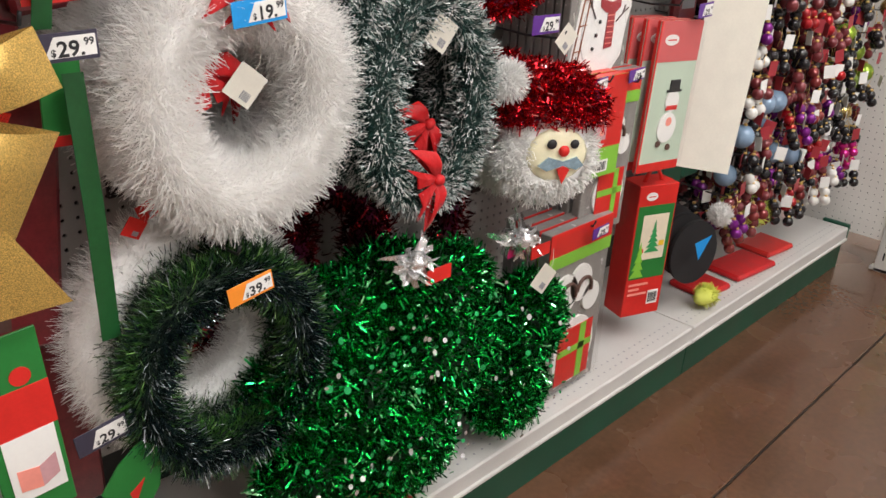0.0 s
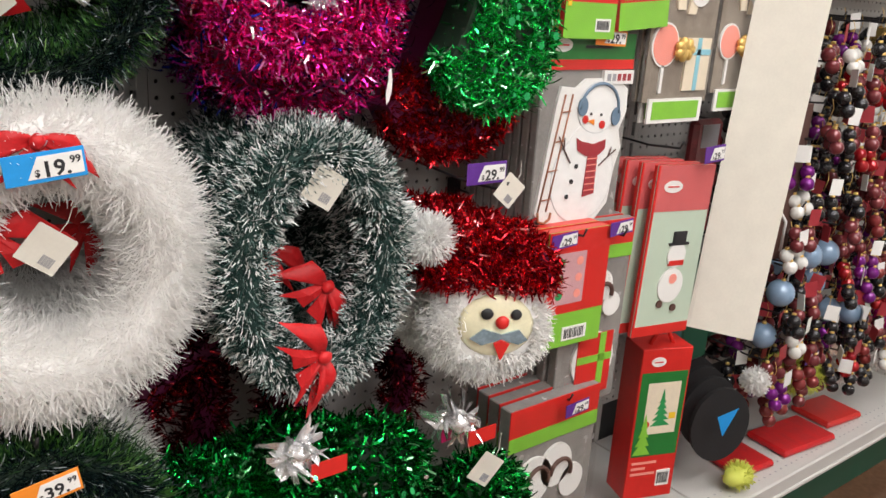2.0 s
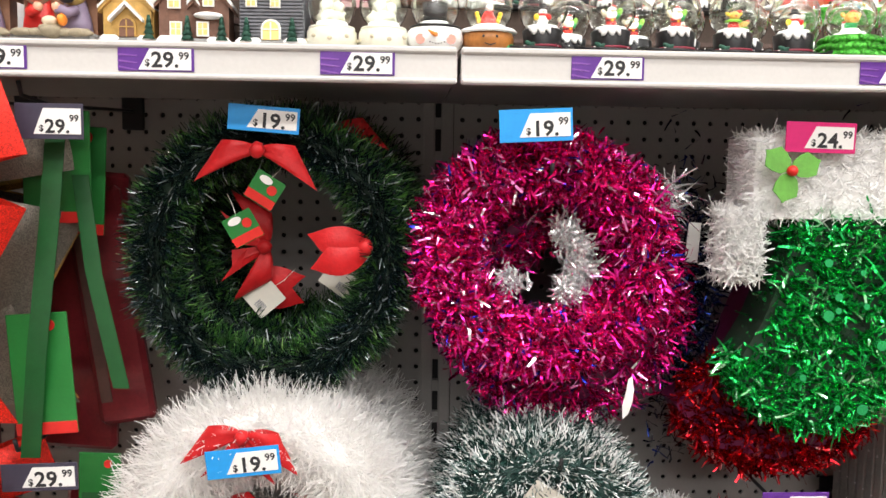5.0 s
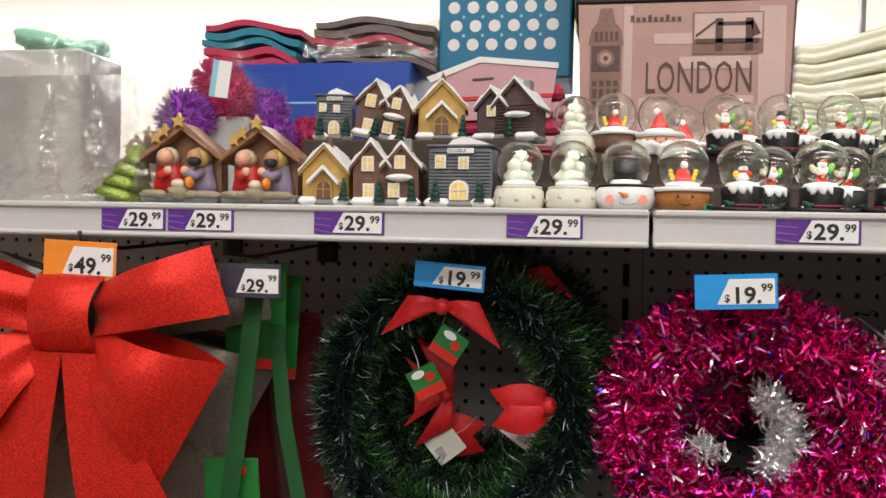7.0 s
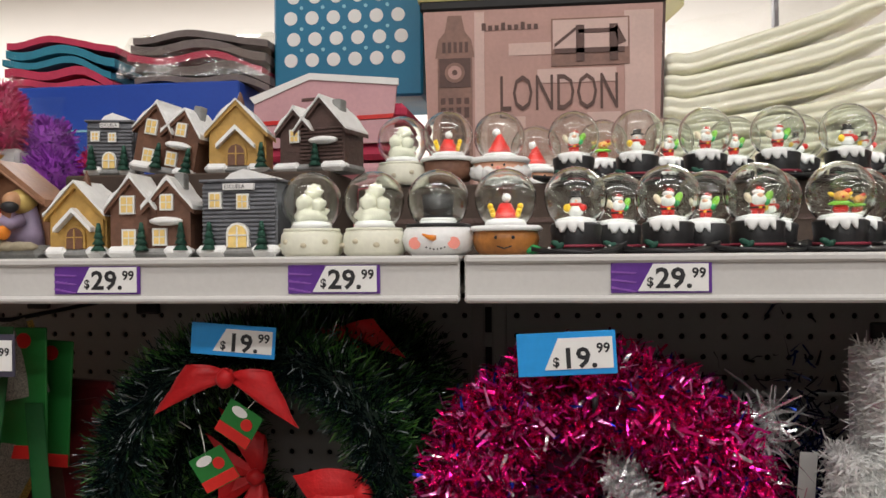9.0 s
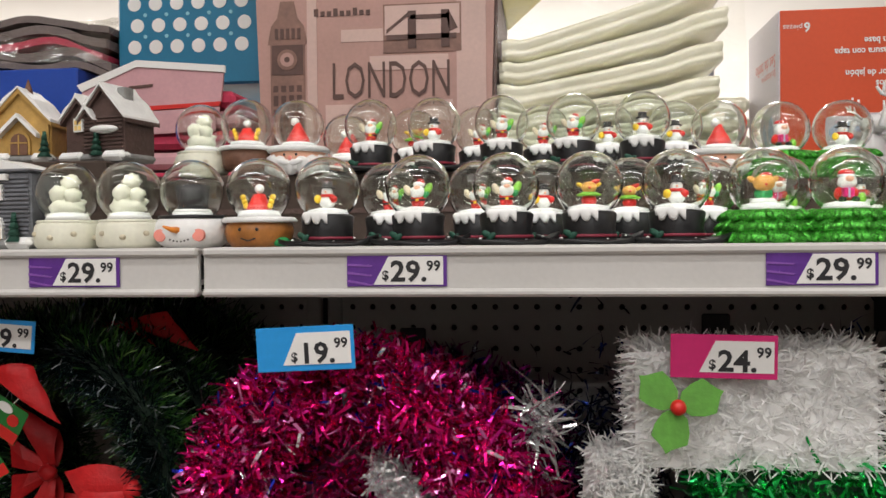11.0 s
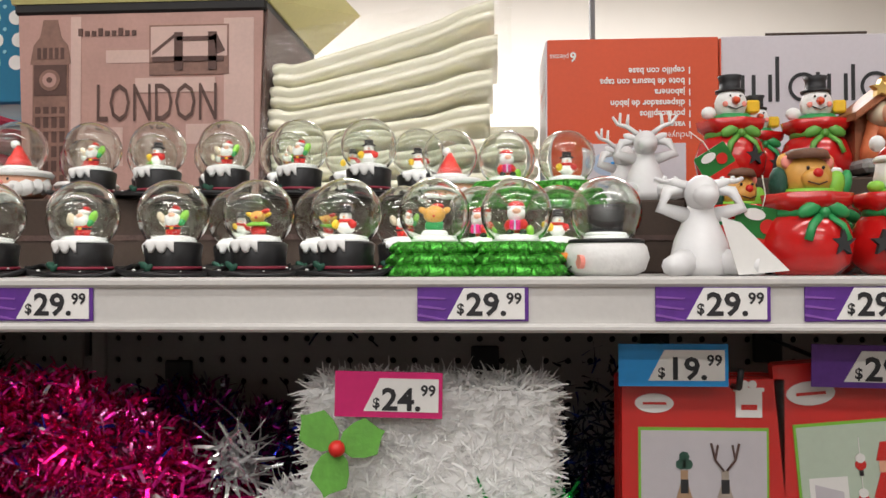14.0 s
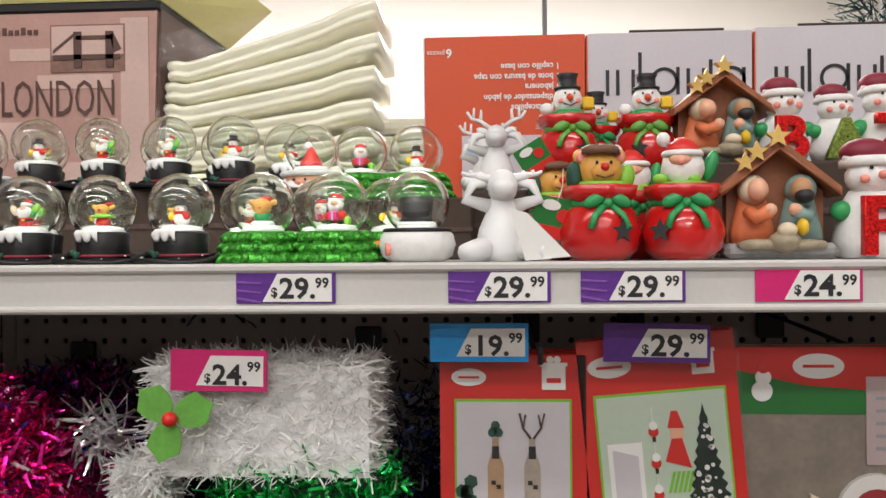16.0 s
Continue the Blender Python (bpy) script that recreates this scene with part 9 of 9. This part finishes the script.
for x, y in ((-0.14, 0.05), (0.0, 0.02)):
    rt = thing("red_felt_mat", "red and green felt mat lying on the base shelf", "mat", pose(x, y, BASE_Z + 0.001, 0, 0, 12), "felt mats")
    Build().box(-0.1, 0.1, -0.03, 0.12, 0, 0.006, RED_CLOTH, 0.002).part("felt", rt)
    Build().box(-0.1, 0.1, -0.034, -0.024, 0.0, 0.007, GREEN, 0.002).part("edge_band", rt)

# ---- the ornaments at the far end ----
ORN = [mat(n, c, 0.10, metal=mt, coat=0.5, vary=0.08, scale=50) for n, c, mt in (("red_ball", (0.42, 0.01, 0.015), 0.4), ("magenta_ball", (0.55, 0.01, 0.2), 0.5), ("gold_ball", (0.5, 0.36, 0.12), 0.8), ("lime_ball", (0.28, 0.42, 0.04), 0.5), ("blue_ball", (0.22, 0.32, 0.45), 0.1), ("white_ball", (0.75, 0.74, 0.70), 0.0), ("black_ball", (0.015, 0.014, 0.016), 0.2), ("rose_ball", (0.17, 0.03, 0.035), 0.2), ("purple_ball", (0.18, 0.01, 0.2), 0.4), ("coral_ball", (0.22, 0.03, 0.03), 0.3))]
protos = {}


def ornament(i, kind):
    t = thing("ornament_cluster", ("red", "magenta", "gold", "lime green", "pale blue", "white", "black", "rose", "purple", "coral")[i] + (" glass balls hanging together on a card" if kind == 0 else " glass ball hanging on a card"), "ornament", pose(0, 0, 0), "hanging ornaments")
    for k in range(4 if kind == 0 else 1):
        r = 0.0165 if kind == 0 else 0.033
        c = ((-0.02 + 0.04 * (k % 2), -0.01 - 0.012 * (k // 2), -0.055 - 0.026 * (k // 2)) if kind == 0 else (0, 0, -0.065))
        ball = Build().ball(c, r, ORN[i], seg=16, ring=10).part("glass_ball", t)
        Build().lathe([(0.006, 0), (0.005, 0.006)], GOLD, (c[0], c[1], c[2] + r - 0.002), 8).part("cap", ball, "gold cap")
    Build().box(-0.016, 0.016, -0.036, -0.035, -0.030, 0.008, WHITE if i in (2, 5, 6, 8) else MAROON_PRINT).part("card", t, "printed card")
    Build().tube([(0, 0, -0.03), (0, -0.006, 0.0), (0, 0, 0.02)], 0.0008, GOLD, 4).part("thread", t)
    return t


# Dark balls added at the back, to darken the gaps before the board.
back = Build()
rows = [(1.28, (7, 5, 2, 2, 2)), (1.19, (7, 0, 9, 2, 2)), (1.10, (7, 5, 5, 2, 2)), (1.02, (8, 0, 5, 2, 2)), (0.94, (8, 7, 7, 3, 3)), (0.865, (7, 9, 0, 6, 3)), (0.80, (4, 7, 6, 6, 3)), (0.735, (4, 0, 9, 6, 6)), (0.67, (7, 6, 6, 6, 2)), (0.605, (4, 4, 0, 6, 6)), (0.545, (7, 0, 1, 1, 1)), (0.48, (9, 0, 9, 1, 1)), (0.42, (9, 6, 6, 7, 6))]
for z, cols in rows:
    for j in range(11):
        x = 1.37 + 0.088 * j + rnd.uniform(-0.02, 0.02)
        i = cols[min(4, j * 5 // 11)]
        if rnd.random() < 0.45:
            i = rnd.choice((6, 6, 6, 7, 8, 5))
        for q in range(3):
            back.ball((x + rnd.uniform(-0.03, 0.03), 0.29 + rnd.uniform(-0.03, 0.03), z - 0.05 + rnd.uniform(-0.03, 0.03)), 0.022, ORN[6] if rnd.random() < 0.7 else ORN[7], seg=8, ring=5)
        for lay in (0, 1):
            i = rnd.choice((6, 7, 8)) if lay == 1 and rnd.random() < 0.5 else i
            kind = 1 if i in (4, 2, 3) else 0
            key = (i, kind)
            m = pose(x + 0.02 * lay, 0.06 + 0.12 * lay + rnd.uniform(-0.03, 0.03), z + rnd.uniform(-0.02, 0.02), 0, rnd.uniform(-14, 14), rnd.uniform(-60, 60))
            if key in protos:
                copy_thing(protos[key], m)
            else:
                protos[key] = ornament(i, kind)
                protos[key].matrix_basis = m
        if j % 2 == 0:
            hook(x, z + 0.012, 0.05, plate=False)
tagged(back.part("ornament_gap_filler"), "dark balls added behind the front ornaments to darken the gaps", "ornament", kind="stuff")
LEMON_FUR = mat("lemon_fluff", (0.62, 0.66, 0.12), 0.7, island=0.15)
for x, y, z, r, m, lab in ((1.50, 0.09, 0.40, 0.055, LEMON_FUR, "fluffy lemon yellow pompom ornament"), (1.61, 0.09, 0.375, 0.055, LEMON_FUR, "fluffy lemon yellow pompom ornament"), (1.69, 0.1, 0.35, 0.045, LEMON_FUR, "fluffy lemon yellow pompom ornament"), (1.84, 0.1, 0.33, 0.04, SNOWY, "fluffy white pompom ornament"), (1.94, 0.1, 0.31, 0.042, SNOWY, "fluffy white pompom ornament"), (2.04, 0.1, 0.32, 0.038, SNOWY, "fluffy white pompom ornament"), (1.33, 0.06, 0.44, 0.035, SNOWY, "fluffy white pompom ornament")):
    pf = thing("fluffy_pompom", lab, "pompom", pose(x, y, z), "fluffy pompoms")
    d = unit(rng.normal(size=(900, 3)))
    strands("fluff", d * r * 0.6, d + rng.normal(0, 0.4, (900, 3)), r * 0.5, 0.003, m, pf, 1, 0.4)
    Build().ball((0, 0, 0), r * 0.75, m, lump=0.3).part("pompom_core", pf)
BLACK_FELT = mat("black_felt", (0.018, 0.017, 0.018), 0.85, vary=0.2, scale=60, bump=0.2)
for k in range(4):
    bd = thing("black_felt_hat", "flat black felt hat disc hanging on a hook", "hat", pose(1.21 + 0.03 * k, 0.06 + 0.05 * k, 0.355, 0, 0, -25), "black felt hats")
    Build().disc(0, 0, 0.075, 0, 0.012, BLACK_FELT, rz=0.095, seg=28).part("disc", bd)
Build().prism([(-0.02, 0.0), (0.03, 0.02), (0.0, -0.05)], 0, 0.001, BLUE).part("tag", thing("blue_tag", "small bright blue paper tag", "tag", pose(1.157, 0.02, 0.412, 0, 0, -25)))
DARK_TEAL = mat("dark_teal_felt", (0.03, 0.10, 0.10), 0.7, vary=0.2, scale=40)
for x, z, m, w in ((1.06, 0.50, DARK_TEAL, 0.11), (1.16, 0.47, GREEN_PAINT, 0.12), (1.28, 0.52, GREEN_PAINT, 0.12), (1.34, 0.80, UMBER, 0.10), (1.26, 1.2, MAROON_BAG, 0.14), (1.12, 1.22, MAROON_BAG, 0.1), (1.10, 0.80, MAROON_BAG, 0.1), (1.0, 0.72, FIR, 0.08)):
    dp = thing("felt_pack", "dark felt ornament pack hanging behind the paper sheet", "pack", pose(x, 0.17, z), "felt packs")
    Build().box(0, w, 0, 0.03, 0, 0.26, m, 0.01).part("felt", dp)
    Build().box(0.2 * w, 0.8 * w, -0.001, 0, 0.2, 0.25, GREY_INK).part("header", dp)
ns = thing("nativity_sign", "brown wooden sign with a white stable outline", "sign", pose(1.274, 0.1, 0.743, 0, 0, -20))
Build().box(0, 0.1, 0, 0.01, 0, 0.36, UMBER, 0.002).part("board", ns)
Build().tube([(0.02, -0.002, 0.02), (0.02, -0.002, 0.09), (0.05, -0.002, 0.13), (0.08, -0.002, 0.09), (0.08, -0.002, 0.02)], 0.004, WHITE, 5).part("stable_outline", ns, "white stable outline")
bars(Build(), 0.02, 0.24, 0.06, 3, 0.03, WHITE, -0.002).part("word_bars", ns, "white lettering bars")
for x, y, w, m in ((1.34, 0.06, 0.14, RED_CLOTH), (1.54, 0.05, 0.22, RED_CLOTH), (1.8, 0.07, 0.16, RED)):
    rt = thing("red_felt_pack", "flat red felt pack lying on the base shelf", "pack", pose(x, y, BASE_Z + 0.001, 0, 0, -6), "red felt packs")
    Build().box(0, w, 0, 0.13, 0, 0.02, m, 0.006).part("felt", rt)
lf = thing("lime_fluff_ball", "small lime pompom lying on the base shelf", "pompom", pose(1.3, 0.04, BASE_Z + 0.042))
d = unit(rng.normal(size=(500, 3)))
strands("fluff", d * 0.02, d, 0.02, 0.003, LEMON_FUR, lf, 1, 0.4)
Build().ball((0, 0, 0), (0.05, 0.03, 0.024), LEMON_FUR, lump=0.2).part("pompom_core", lf)
price_card("p", ("29", "99"), pose(1.497, 0.03, 0.452, 0, 0), 0.06, 0.03, False)

# green packs on the next gondola past the end panel
ng = thing("next_gondola", "white shelving with flat green packs past the end panel", "shelving", pose(2.66, -0.47, 0), kind="structure")
Build().box(0.2, 0.24, -0.6, 0.6, 0.1, 2.0, END_BOARD, 0.003).part("back_panel", ng)
Build().box(-0.15, 0.2, -0.6, 0.28, 0.10, 0.13, ENAMEL, 0.003).part("lower_shelf", ng)
for k in range(36):
    gpk = thing("flat_green_pack", "flat pale green packed ornament on a hook", "pack", pose(2.78 + 0.09 * (k % 3), -0.10 - 0.10 * (k % 3), 0.17 + 0.055 * (k // 3) + 0.01 * (k % 3), 0, rnd.uniform(-6, 6), -68), "flat green packs")
    Build().box(-0.055, 0.055, 0, 0.012, 0, 0.034, LIME if k % 4 else MINTPHOTO, 0.003).part("pack_body", gpk)
    Build().box(-0.05, 0.05, -0.001, 0, 0.012 + 0.006 * (k % 2), 0.026, WHITE if k % 3 else RED).part("header", gpk, "printed band")
